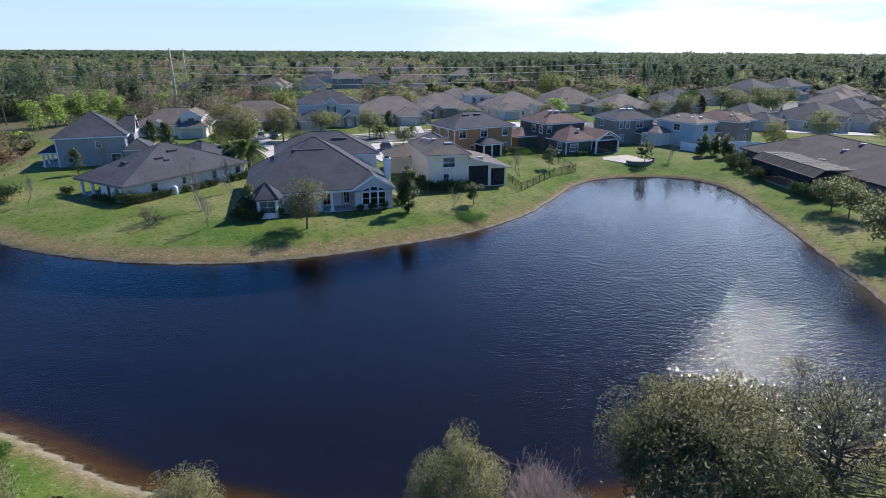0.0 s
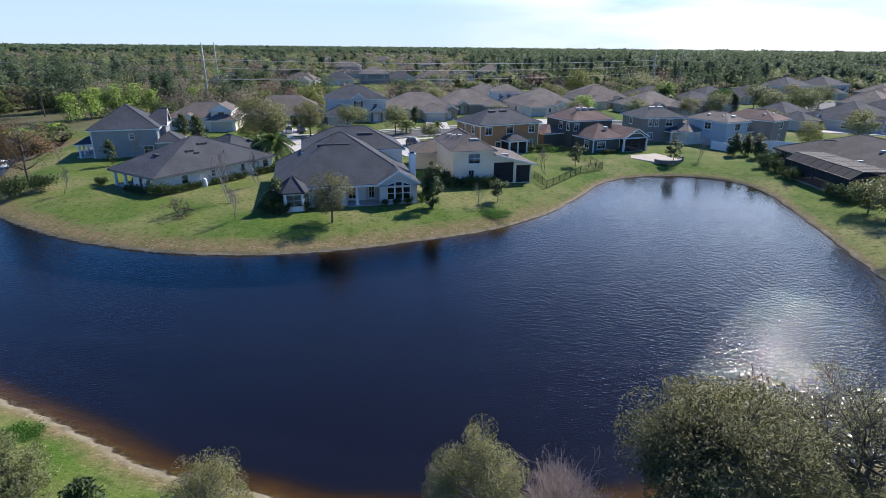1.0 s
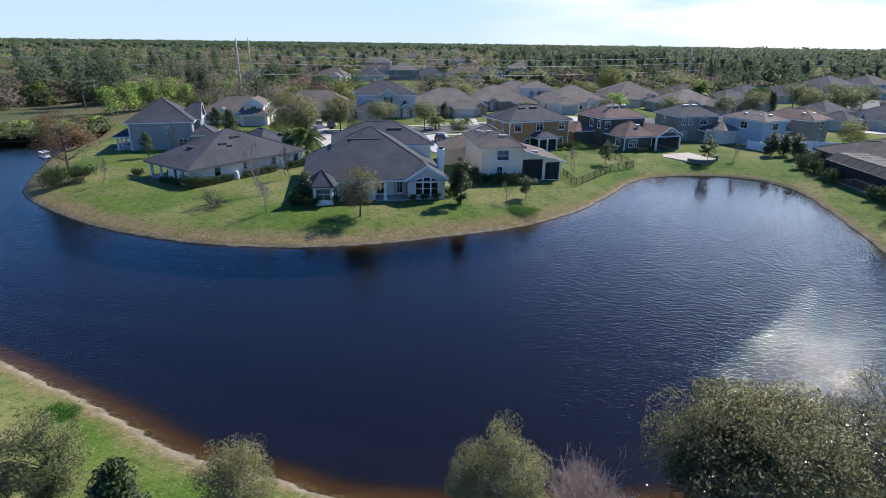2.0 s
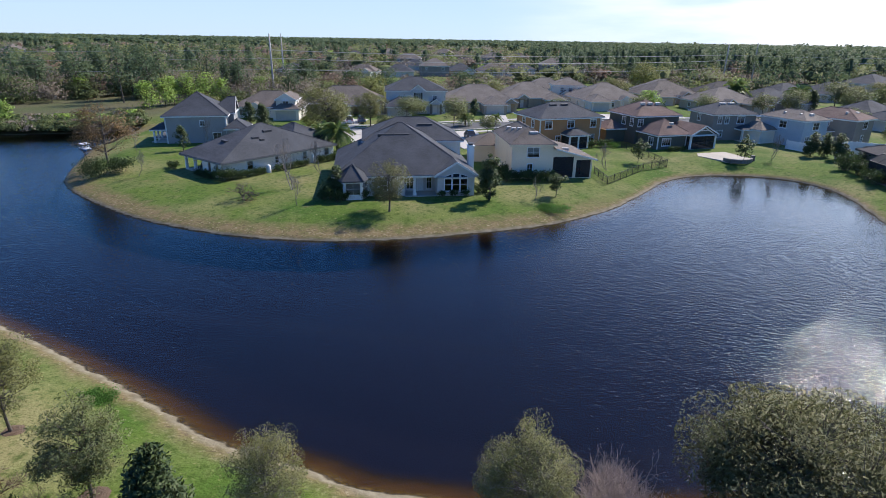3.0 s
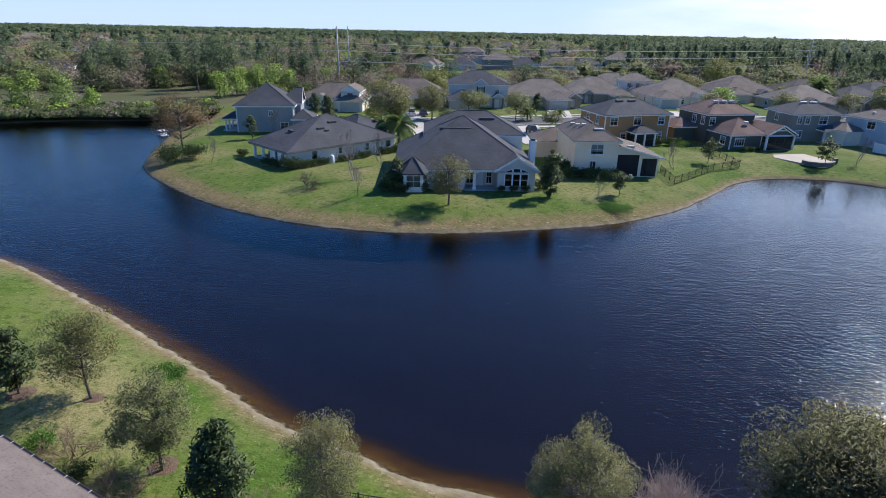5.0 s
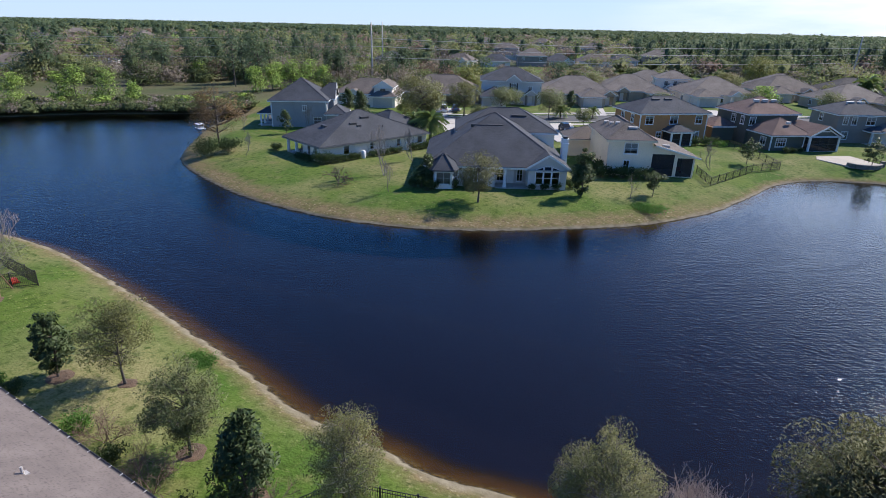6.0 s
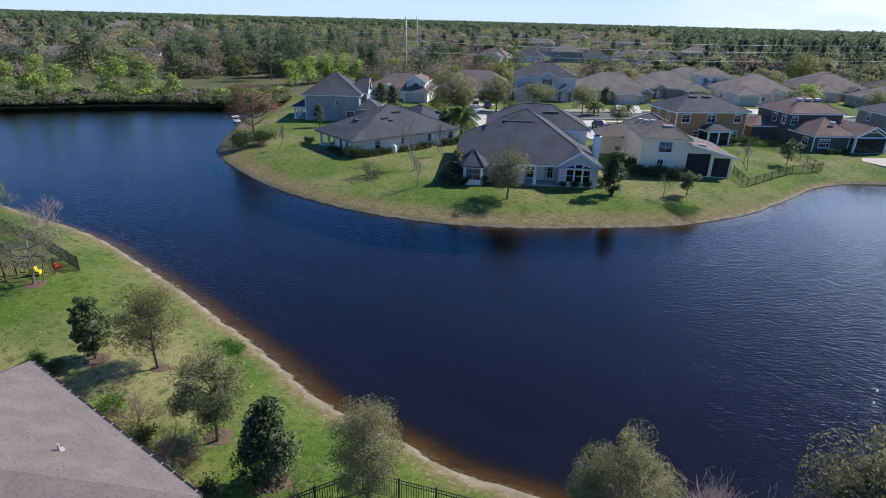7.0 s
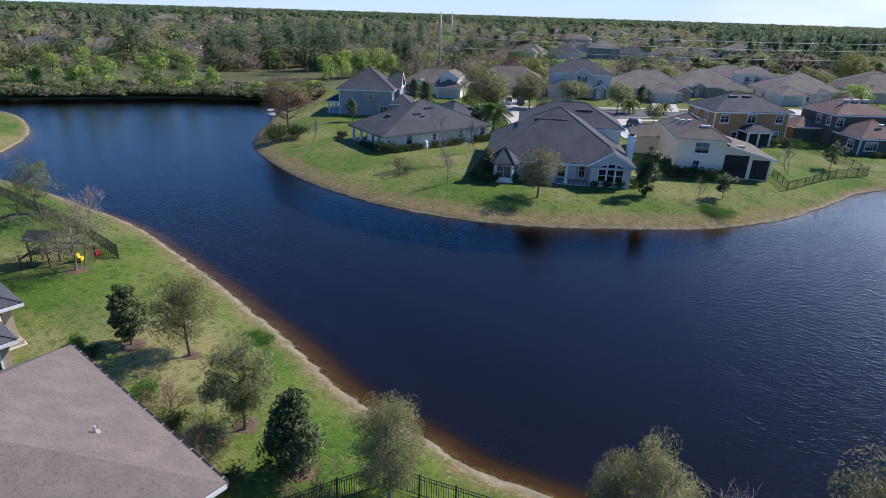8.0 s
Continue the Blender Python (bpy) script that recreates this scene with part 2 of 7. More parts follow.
    nt.links.new(sep.outputs["Y"], wood_y.inputs["Value"])
    both = nt.nodes.new("ShaderNodeMath")
    both.operation = "MULTIPLY"
    nt.links.new(wood_x.outputs["Result"], both.inputs[0])
    nt.links.new(wood_y.outputs["Result"], both.inputs[1])
    most = nt.nodes.new("ShaderNodeMath")
    most.operation = "MAXIMUM"
    nt.links.new(both.outputs["Value"], most.inputs[0])
    nt.links.new(edge.outputs["Result"], most.inputs[1])
    dry_land = nt.nodes.new("ShaderNodeMath")
    dry_land.operation = "MULTIPLY"
    nt.links.new(most.outputs["Value"], dry_land.inputs[0])
    nt.links.new(step(0.05, 0.30, 0.1), dry_land.inputs[1])
    top = blend(nt, top, litter, dry_land.outputs["Value"])
    nt.links.new(top, p.inputs["Base Color"])
    p.inputs["Roughness"].default_value = 0.95
    p.inputs["Specular IOR Level"].default_value = 0.15
    bump(nt, p, 7.0, 0.8, 0.08, 8.0)
    return m


def water_material():
    """Tannin water: the bed shows through where it is shallow; ripples break the mirrored sky."""
    m, nt, p = nodes_of("pond_water")
    nt.nodes.remove(p)
    t = nt.nodes.new("ShaderNodeBsdfTransparent")
    t.inputs["Color"].default_value = (0.84, 0.72, 0.40, 1)
    g = nt.nodes.new("ShaderNodeBsdfGlossy")
    g.inputs["Roughness"].default_value = 0.018
    geo = nt.nodes.new("ShaderNodeNewGeometry")
    mp = nt.nodes.new("ShaderNodeMapping")
    mp.inputs["Rotation"].default_value = (0, 0, radians(-28))
    mp.inputs["Scale"].default_value = (0.9, 1.35, 1.0)
    nt.links.new(geo.outputs["Position"], mp.inputs["Vector"])
    # the breeze ruffles the open water on the right; the far end and the near bank lie in the lee
    pos = nt.nodes.new("ShaderNodeSeparateXYZ")
    nt.links.new(geo.outputs["Position"], pos.inputs["Vector"])
    far = nt.nodes.new("ShaderNodeMapRange")
    far.inputs["From Min"].default_value, far.inputs["From Max"].default_value = 32.0, 74.0
    far.inputs["To Min"].default_value, far.inputs["To Max"].default_value = 1.0, 0.24
    nt.links.new(pos.outputs["Y"], far.inputs["Value"])
    channel = nt.nodes.new("ShaderNodeMapRange")
    channel.inputs["From Min"].default_value, channel.inputs["From Max"].default_value = -10.0, -45.0
    channel.inputs["To Min"].default_value, channel.inputs["To Max"].default_value = 0.0, 0.8
    nt.links.new(pos.outputs["X"], channel.inputs["Value"])
    open_water = nt.nodes.new("ShaderNodeMath")
    open_water.operation = "MAXIMUM"
    nt.links.new(far.outputs["Result"], open_water.inputs[0])
    nt.links.new(channel.outputs["Result"], open_water.inputs[1])
    side = nt.nodes.new("ShaderNodeMapRange")
    side.inputs["From Min"].default_value, side.inputs["From Max"].default_value = 4.0, 27.0
    side.inputs["To Min"].default_value, side.inputs["To Max"].default_value = 0.55, 1.0
    nt.links.new(pos.outputs["X"], side.inputs["Value"])
    calm = nt.nodes.new("ShaderNodeMath")
    calm.operation = "MULTIPLY"
    nt.links.new(open_water.outputs["Value"], calm.inputs[0])
    nt.links.new(side.outputs["Result"], calm.inputs[1])
    last = None
    for scale, detail, dist, st in ((0.25, 1.0, 0.035, 1.0), (0.95, 2.0, 0.0065, 0.0), (1.2, 1.0, 0.052, 1.0), (2.3, 1.0, 0.062, 1.0), (5.0, 1.0, 0.030, 1.0)):
        n = nt.nodes.new("ShaderNodeTexNoise" if st else "ShaderNodeTexWave")
        n.inputs["Scale"].default_value, n.inputs["Detail"].default_value = scale, detail
        if not st:
            n.inputs["Distortion"].default_value, n.inputs["Detail Scale"].default_value = 3.5, 0.6
            n.bands_direction = "Y"
        nt.links.new(mp.outputs["Vector"], n.inputs["Vector"])
        b = nt.nodes.new("ShaderNodeBump")
        b.inputs["Distance"].default_value = dist
        nt.links.new(calm.outputs["Value"], b.inputs["Strength"])
        nt.links.new(n.outputs["Fac"], b.inputs["Height"])
        if last:
            nt.links.new(last, b.inputs["Normal"])
        last = b.outputs["Normal"]
    nt.links.new(last, g.inputs["Normal"])
    chop = nt.nodes.new("ShaderNodeMapRange")
    chop.inputs["To Min"].default_value, chop.inputs["To Max"].default_value = 0.03, 0.065
    nt.links.new(calm.outputs["Value"], chop.inputs["Value"])
    nt.links.new(chop.outputs["Result"], g.inputs["Roughness"])
    fr = nt.nodes.new("ShaderNodeFresnel")
    fr.inputs["IOR"].default_value = 1.33
    nt.links.new(last, fr.inputs["Normal"])
    mx = nt.nodes.new("ShaderNodeMixShader")
    nt.links.new(fr.outputs["Fac"], mx.inputs["Fac"])
    nt.links.new(t.outputs["BSDF"], mx.inputs[1])
    nt.links.new(g.outputs["BSDF"], mx.inputs[2])
    nt.links.new(mx.outputs["Shader"], nt.nodes["Material Output"].inputs["Surface"])
    return m


GROUND, WATER = ground_material(), water_material()
ROOF_GREY = shingle("charcoal_shingle", (0.078, 0.083, 0.092), (0.060, 0.064, 0.071))
ROOF_BROWN = shingle("brown_shingle", (0.168, 0.142, 0.120), (0.134, 0.112, 0.094))
ROOF_TAN = shingle("tan_shingle", (0.205, 0.176, 0.148), (0.168, 0.144, 0.122))
ROOF_RUST = shingle("rust_shingle", (0.190, 0.130, 0.108), (0.150, 0.100, 0.082))
ROOF_DARK = shingle("umber_shingle", (0.082, 0.074, 0.070), (0.062, 0.056, 0.053))
CREAM = surface("cream_stucco", (0.84, 0.70, 0.51), (0.76, 0.63, 0.46), 0.4)
PALE = surface("pale_stucco", (0.84, 0.76, 0.64), (0.74, 0.67, 0.57), 0.4)
GREYWALL = surface("grey_siding", (0.58, 0.56, 0.53), (0.50, 0.485, 0.46), 0.4)
BLUE = surface("slate_blue_siding", (0.330, 0.330, 0.325), (0.285, 0.286, 0.284), 0.4)
SKYBLUE = surface("light_blue_siding", (0.40, 0.465, 0.51), (0.35, 0.415, 0.46), 0.4)
ORANGE = surface("ochre_stucco", (0.44, 0.225, 0.098), (0.385, 0.195, 0.084), 0.4)
GREEN = surface("bottle_green_siding", (0.092, 0.104, 0.082), (0.076, 0.088, 0.070), 0.4)
TAUPE = surface("taupe_stucco", (0.26, 0.235, 0.205), (0.22, 0.20, 0.175), 0.4)
TANWALL = surface("tan_stucco", (0.44, 0.36, 0.27), (0.38, 0.31, 0.23), 0.4)
STONE = surface("field_stone", (0.22, 0.19, 0.165), (0.13, 0.115, 0.105), 2.5, 9.0, relief=0.8, lift=0.04)
TRIM = surface("white_trim", (0.78, 0.78, 0.76), (0.70, 0.70, 0.68), 0.5, rough=0.6, relief=0.0)
GUTTER = surface("grey_gutter", (0.20, 0.20, 0.20), (0.16, 0.16, 0.16), 0.5, rough=0.6, relief=0.0)
FASCIA = surface("brown_fascia", (0.16, 0.13, 0.11), (0.13, 0.105, 0.09), 0.5, rough=0.7, relief=0.0)
BLIND = surface("window_blind", (0.62, 0.61, 0.57), (0.55, 0.54, 0.50), 1.0, relief=0.0)
GLASS = glass_pane("window_glass")
SCREEN = screen_mesh("insect_screen")
BLACK = surface("black_aluminium", (0.012, 0.012, 0.013), (0.02, 0.02, 0.02), 2.0, rough=0.5, relief=0.0)
BRONZE = surface("bronze_aluminium", (0.035, 0.032, 0.03), (0.05, 0.045, 0.04), 2.0, rough=0.5, relief=0.0)
PAVING = surface("tan_paving", (0.46, 0.41, 0.34), (0.39, 0.35, 0.29), 0.5, 4.0)
CONCRETE = surface("concrete", (0.52, 0.49, 0.44), (0.44, 0.41, 0.37), 0.35, 5.0)
ASPHALT = surface("asphalt", (0.085, 0.085, 0.085), (0.065, 0.065, 0.066), 0.3, 8.0)
VINYL = surface("white_vinyl", (0.78, 0.80, 0.82), (0.72, 0.74, 0.76), 0.4, rough=0.5, relief=0.0)
VENT = surface("vent_metal", (0.055, 0.053, 0.052), (0.04, 0.04, 0.04), 2.0, rough=0.6, relief=0.0)
VENT_PALE = surface("pale_vent_metal", (0.50, 0.46, 0.42), (0.42, 0.39, 0.36), 2.0, rough=0.5, relief=0.0)
DOORPAINT = surface("garage_door_paint", (0.56, 0.52, 0.46), (0.50, 0.47, 0.41), 0.6, relief=0.0)
INSIDE = surface("dim_interior", (0.20, 0.18, 0.16), (0.16, 0.145, 0.13), 0.6)
BARK = surface("bark", (0.13, 0.105, 0.085), (0.085, 0.07, 0.055), 3.0, 14.0, relief=0.8, lift=0.02)
BARK_PALE = surface("pale_bark", (0.27, 0.235, 0.205), (0.20, 0.17, 0.15), 3.0, 14.0, relief=0.6, lift=0.02)
TWIG = surface("reddish_twig", (0.42, 0.33, 0.285), (0.33, 0.255, 0.22), 2.0, relief=0.0)
MULCH = surface("bark_mulch", (0.15, 0.095, 0.060), (0.10, 0.065, 0.04), 3.0, 12.0, relief=1.0, lift=0.05)
WOOD = surface("cedar_wood", (0.20, 0.12, 0.075), (0.15, 0.09, 0.055), 2.0, 14.0)
YELLOW = surface("yellow_plastic", (0.72, 0.60, 0.04), (0.66, 0.54, 0.03), 1.0, rough=0.4, relief=0.0)
RED = surface("red_plastic", (0.50, 0.055, 0.03), (0.42, 0.045, 0.025), 1.0, rough=0.4, relief=0.0)
CARWHITE = surface("white_car_paint", (0.75, 0.76, 0.77), (0.72, 0.73, 0.74), 0.5, rough=0.25, relief=0.0)
CARBLUE = surface("blue_car_paint", (0.10, 0.16, 0.28), (0.09, 0.14, 0.25), 0.5, rough=0.25, relief=0.0)
CARDARK = surface("dark_car_paint", (0.03, 0.032, 0.035), (0.025, 0.026, 0.03), 0.5, rough=0.25, relief=0.0)
RUBBER = surface("tyre_rubber", (0.02, 0.02, 0.02), (0.028, 0.028, 0.028), 2.0, relief=0.0)
GALV = surface("galvanised_steel", (0.30, 0.30, 0.28), (0.24, 0.24, 0.22), 1.0, rough=0.6, relief=0.0)
BOATBLUE = surface("blue_boat_hull", (0.09, 0.30, 0.55), (0.08, 0.26, 0.48), 0.8, rough=0.35, relief=0.0)
WIRE = surface("bare_aluminium_wire", (0.46, 0.46, 0.45), (0.40, 0.40, 0.39), 0.5, rough=0.4, relief=0.0)
TREEPOLE = surface("grey_steel_pole", (0.46, 0.44, 0.41), (0.38, 0.36, 0.34), 0.5, rough=0.6, relief=0.0)
L_OLIVE = foliage("olive_leaves", (0.126, 0.134, 0.054), (0.214, 0.211, 0.102), (0.108, 0.120, 0.046), 1.1, 0.30)
L_TWIGGY = foliage("sparse_olive_leaves", (0.163, 0.172, 0.062), (0.267, 0.260, 0.111), (0.156, 0.169, 0.060), 0.9, 0.30)
L_OAK = foliage("oak_leaves", (0.120, 0.153, 0.055), (0.215, 0.240, 0.101), (0.156, 0.182, 0.070), 0.9, 0.32)
L_DARK = foliage("magnolia_leaves", (0.042, 0.074, 0.026), (0.110, 0.150, 0.060), (0.058, 0.092, 0.034), 0.8, 0.25, 0.55)
L_YELLOW = foliage("yellow_green_leaves", (0.200, 0.225, 0.055), (0.245, 0.255, 0.075), (0.160, 0.180, 0.050))
L_BUSH = foliage("shrub_leaves", (0.050, 0.085, 0.028), (0.090, 0.130, 0.045), (0.040, 0.065, 0.022))
L_BRIGHT = foliage("bright_shrub_leaves", (0.085, 0.200, 0.030), (0.120, 0.250, 0.045), (0.070, 0.165, 0.028))
L_BROWN = foliage("rust_brown_leaves", (0.210, 0.125, 0.050), (0.270, 0.175, 0.080), (0.160, 0.120, 0.060))
L_PALM = foliage("palm_fronds", (0.190, 0.260, 0.075), (0.270, 0.320, 0.120), (0.150, 0.215, 0.060), 0.6, 0.3, 0.4)


def wood_foliage(name, tones, through=0.4):
    """Crowns of the woods: a tone of its own for each crown, mottled by clumps and sprays of leaves."""
    m, nt, p = nodes_of(name)
    tones = tuple(tuple(1.28 * v for v in c) for c in tones)
    geo = nt.nodes.new("ShaderNodeNewGeometry")
    cell = nt.nodes.new("ShaderNodeTexVoronoi")
    cell.voronoi_dimensions = "2D"
    cell.inputs["Scale"].default_value = 0.11
    nt.links.new(geo.outputs["Position"], cell.inputs["Vector"])
    hue = nt.nodes.new("ShaderNodeSeparateColor")
    nt.links.new(cell.outputs["Color"], hue.inputs["Color"])
    base = blend(nt, tones[0], tones[1], hue.outputs["Red"])
    base = blend(nt, base, tones[2], geo.outputs["Random Per Island"])
    base = noise_mix(nt, base, tuple(c * 0.85 for c in tones[0]), 0.8, 0.50, 0.75, 6.0)
    base = noise_mix(nt, base, tuple(min(0.4, c * 1.55) for c in tones[1]), 1.7, 0.54, 0.75, 5.0)
    nt.links.new(base, p.inputs["Base Color"])
    p.inputs["Roughness"].default_value = 0.75
    p.inputs["Specular IOR Level"].default_value = 0.15
    bump(nt, p, 1.3, 0.7, 0.5, 6.0)
    tr = nt.nodes.new("ShaderNodeBsdfTranslucent")
    nt.links.new(base, tr.inputs["Color"])
    mx = nt.nodes.new("ShaderNodeMixShader")
    mx.inputs["Fac"].default_value = through
    out = nt.nodes["Material Output"]
    nt.links.new(p.outputs["BSDF"], mx.inputs[1])
    nt.links.new(tr.outputs["BSDF"], mx.inputs[2])
    nt.links.new(mx.outputs["Shader"], out.inputs["Surface"])
    return m


L_PINE = wood_foliage("pine_needles", ((0.060, 0.098, 0.052), (0.090, 0.132, 0.072), (0.104, 0.136, 0.074)))
L_WOOD = wood_foliage("mixed_wood_leaves", ((0.130, 0.152, 0.062), (0.200, 0.205, 0.098), (0.172, 0.206, 0.078)))
L_BARE = wood_foliage("leafless_twigs", ((0.200, 0.165, 0.130), (0.280, 0.240, 0.190), (0.175, 0.150, 0.116)))
L_RUSSET = wood_foliage("russet_buds", ((0.216, 0.142, 0.109), (0.240, 0.179, 0.140), (0.189, 0.133, 0.101)))
L_OLIVEWOOD = wood_foliage("dark_evergreen_leaves", ((0.078, 0.108, 0.044), (0.124, 0.148, 0.066), (0.110, 0.138, 0.058)))
L_SPRING = wood_foliage("spring_wood_leaves", ((0.176, 0.294, 0.058), (0.283, 0.382, 0.090), (0.213, 0.319, 0.074)), 0.25)
L_BUDS = foliage("brown_buds", (0.185, 0.162, 0.130), (0.205, 0.180, 0.146), (0.165, 0.142, 0.112), 0.5, 0.3)


# ---------------------------------------------------------------- mesh tools
class Mesh:
    """Gathers vertices and faces of one part."""

    def __init__(self):
        self.v, self.f = [], []

    def add(self, verts, faces):
        n = len(self.v)
        self.v += [tuple(p) for p in verts]
        self.f += [tuple(i + n for i in face) for face in faces]
        return self

    def box(self, x0, x1, y0, y1, z0, z1):
        return self.add([(x, y, z) for z in (z0, z1) for x, y in ((x0, y0), (x1, y0), (x1, y1), (x0, y1))],
                        [(3, 2, 1, 0), (4, 5, 6, 7), (0, 1, 5, 4), (1, 2, 6, 5), (2, 3, 7, 6), (3, 0, 4, 7)])

    def beam(self, a, b, w, h=None):
        """A bar of w by h from a to b."""
        a, b, h = Vector(a), Vector(b), h or w
        d = (b - a).normalized()
        side = d.cross(Vector((0, 0, 1)))
        side = side.normalized() if side.length > 1e-4 else Vector((1, 0, 0))
        up = side.cross(d)
        ring = [(-side * w - up * h) / 2, (side * w - up * h) / 2, (side * w + up * h) / 2, (-side * w + up * h) / 2]
        return self.add([p + o for p in (a, b) for o in ring], [(0, 1, 5, 4), (1, 2, 6, 5), (2, 3, 7, 6), (3, 0, 4, 7), (3, 2, 1, 0), (4, 5, 6, 7)])

    def tube(self, pts, radii, sides=5):
        pts = [Vector(p) for p in pts]
        verts, faces = [], []
        for i, p in enumerate(pts):
            d = (pts[min(i + 1, len(pts) - 1)] - pts[max(i - 1, 0)]).normalized()
            a = d.cross(Vector((0.31, 0.95, 0.05)))
            a = a.normalized() if a.length > 1e-3 else Vector((1, 0, 0))
            b = d.cross(a)
            for k in range(sides):
                w = 2 * math.pi * k / sides
                verts.append(p + (a * math.cos(w) + b * math.sin(w)) * radii[i])
        for i in range(len(pts) - 1):
            for k in range(sides):
                j = (k + 1) % sides
                faces.append((i * sides + k, i * sides + j, (i + 1) * sides + j, (i + 1) * sides + k))
        faces.append(tuple(range((len(pts) - 1) * sides, len(pts) * sides)))
        return self.add(verts, faces)

    def disc(self, x, y, z, r, h=0.08, sides=14, wob=0.12):
        ring = [(r * (1 + random.uniform(-wob, wob)), 2 * math.pi * k / sides) for k in range(sides)]
        verts = [(x + a * math.cos(w), y + a * math.sin(w), z) for a, w in ring]
        verts += [(x + 0.6 * a * math.cos(w), y + 0.6 * a * math.sin(w), z + h) for a, w in ring]
        faces = [(k, (k + 1) % sides, sides + (k + 1) % sides, sides + k) for k in range(sides)]
        return self.add(verts, faces + [tuple(range(sides, 2 * sides))])


def data_of(name, mesh, material, smooth=False):
    me = bpy.data.meshes.new(name)
    me.from_pydata(mesh.v, [], mesh.f)
    me.materials.append(material)
    if smooth:
        me.polygons.foreach_set("use_smooth", [True] * len(me.polygons))
    me.update()
    return me


def quads_data(name, verts, material, normals=None):
    """A mesh of loose quads: four rows of verts to each."""
    me = bpy.data.meshes.new(name)
    n = len(verts)
    me.vertices.add(n)
    me.vertices.foreach_set("co", np.ascontiguousarray(verts, dtype=np.float32).ravel())
    me.loops.add(n)
    me.loops.foreach_set("vertex_index", np.arange(n, dtype=np.int32))
    me.polygons.add(n // 4)
    me.polygons.foreach_set("loop_start", np.arange(0, n, 4, dtype=np.int32))
    me.polygons.foreach_set("loop_total", np.full(n // 4, 4, dtype=np.int32))
    me.materials.append(material)
    me.update(calc_edges=True)
    if normals is not None:
        me.polygons.foreach_set("use_smooth", [True] * len(me.polygons))
        me.normals_split_custom_set_from_vertices(normals)
    return me


def part(name, mesh, material, parent, label="", smooth=False):
    ob = new(name, mesh if isinstance(mesh, bpy.types.Mesh) else data_of(name, mesh, material, smooth))
    ob.parent = parent
    if label:
        tagged(ob, label)
    return ob


def thing(name, label, category, at=(0, 0, 0), yaw=0.0, group=""):
    ob = new(name)
    ob.matrix_world = pose(*at, 0, 0, yaw)
    return tagged(ob, label, category, group)


def structure(name, mesh, material, label, category, smooth=False):
    ob = new(name, mesh if isinstance(mesh, bpy.types.Mesh) else data_of(name, mesh, material, smooth))
    return tagged(ob, label, category, "", "structure")


# ---------------------------------------------------------------- ground and water
FAR_SHORE = [(-86, 112), (-84.5, 100), (-77, 86.5), (-71, 76), (-65.5, 69), (-56, 62.8), (-47, 58), (-39.3, 55.4), (-31, 53.8), (-24, 53.8),
             (-17.5, 55), (-12, 56.8), (-6, 59.8), (0, 62.8), (4, 65.5), (8, 69.5), (12, 74), (17.5, 83.5), (21, 90.3), (25.5, 94.8)]
RIGHT_SHORE = [(31, 97), (36.4, 97.5), (41, 96.4), (44, 93.5), (46, 88.2), (45, 80.4), (42.4, 65), (41, 58), (40, 52), (39, 47), (37.9, 43),
               (36, 36), (32, 30.5), (25.7, 27), (17, 24.4)]
NEAR_SHORE = [(8.6, 22.3), (0, 20.9), (-4.3, 21.0), (-7.2, 20.9), (-8.9, 21.3), (-10.9, 22.0), (-13.6, 22.4), (-17.2, 23.3), (-20.5, 25.0), (-24.3, 26.8), (-28.1, 28.2), (-32.8, 30.2), (-37.9, 32.1), (-43.5, 34.1), (-50.1, 36.4), (-55.6, 37.4), (-61.1, 38.0), (-67.6, 39.1), (-79.1, 39.9), (-95, 40), (-128, 37)]
SPIT = [(-130, 43), (-104, 43), (-92, 46), (-94.7, 50), (-99.2, 54.8), (-103.5, 58.6), (-114, 64.2), (-123, 67.7), (-131, 68.6), (-168, 66)]
LEFT_BANK = [(-175, 73), (-146, 77.2), (-136, 84), (-127.5, 91.7), (-118.7, 100), (-106.6, 106.2), (-98.8, 109.3), (-92, 114), (-90, 122)]


def rounded(pts, times=2):
    for _ in range(times):
        pts = [q for a, b in zip(pts, pts[1:] + pts[:1]) for q in ((0.75 * a[0] + 0.25 * b[0], 0.75 * a[1] + 0.25 * b[1]),
                                                                   (0.25 * a[0] + 0.75 * b[0], 0.25 * a[1] + 0.75 * b[1]))]
    return pts


POND = np.array(rounded(FAR_SHORE + RIGHT_SHORE + NEAR_SHORE + SPIT + LEFT_BANK))


def beyond_shore(x, y):
    """Metres from the shore line; below nought in the pond."""
    x, y = np.asarray(x, float), np.asarray(y, float)
    best, inside = np.full(x.shape, 1e9), np.zeros(x.shape, bool)
    for (ax, ay), (bx, by) in zip(POND, np.roll(POND, -1, 0)):
        dx, dy = bx - ax, by - ay
        s = np.clip(((x - ax) * dx + (y - ay) * dy) / (dx * dx + dy * dy), 0, 1)
        best = np.minimum(best, (x - ax - s * dx) ** 2 + (y - ay - s * dy) ** 2)
        if ay != by:
            cross = ((ay > y) != (by > y)) & (x < ax + (y - ay) / dy * dx)
            inside ^= cross
    return np.where(inside, -1, 1) * np.sqrt(best)


def wavy(x, y):
    return (np.sin(x * 0.9 + 1.3 * np.sin(y * 0.7)) + np.sin(y * 1.1 + 1.7 * np.sin(x * 0.53)) + np.sin(1.9 * x - 1.6 * y)) / 3


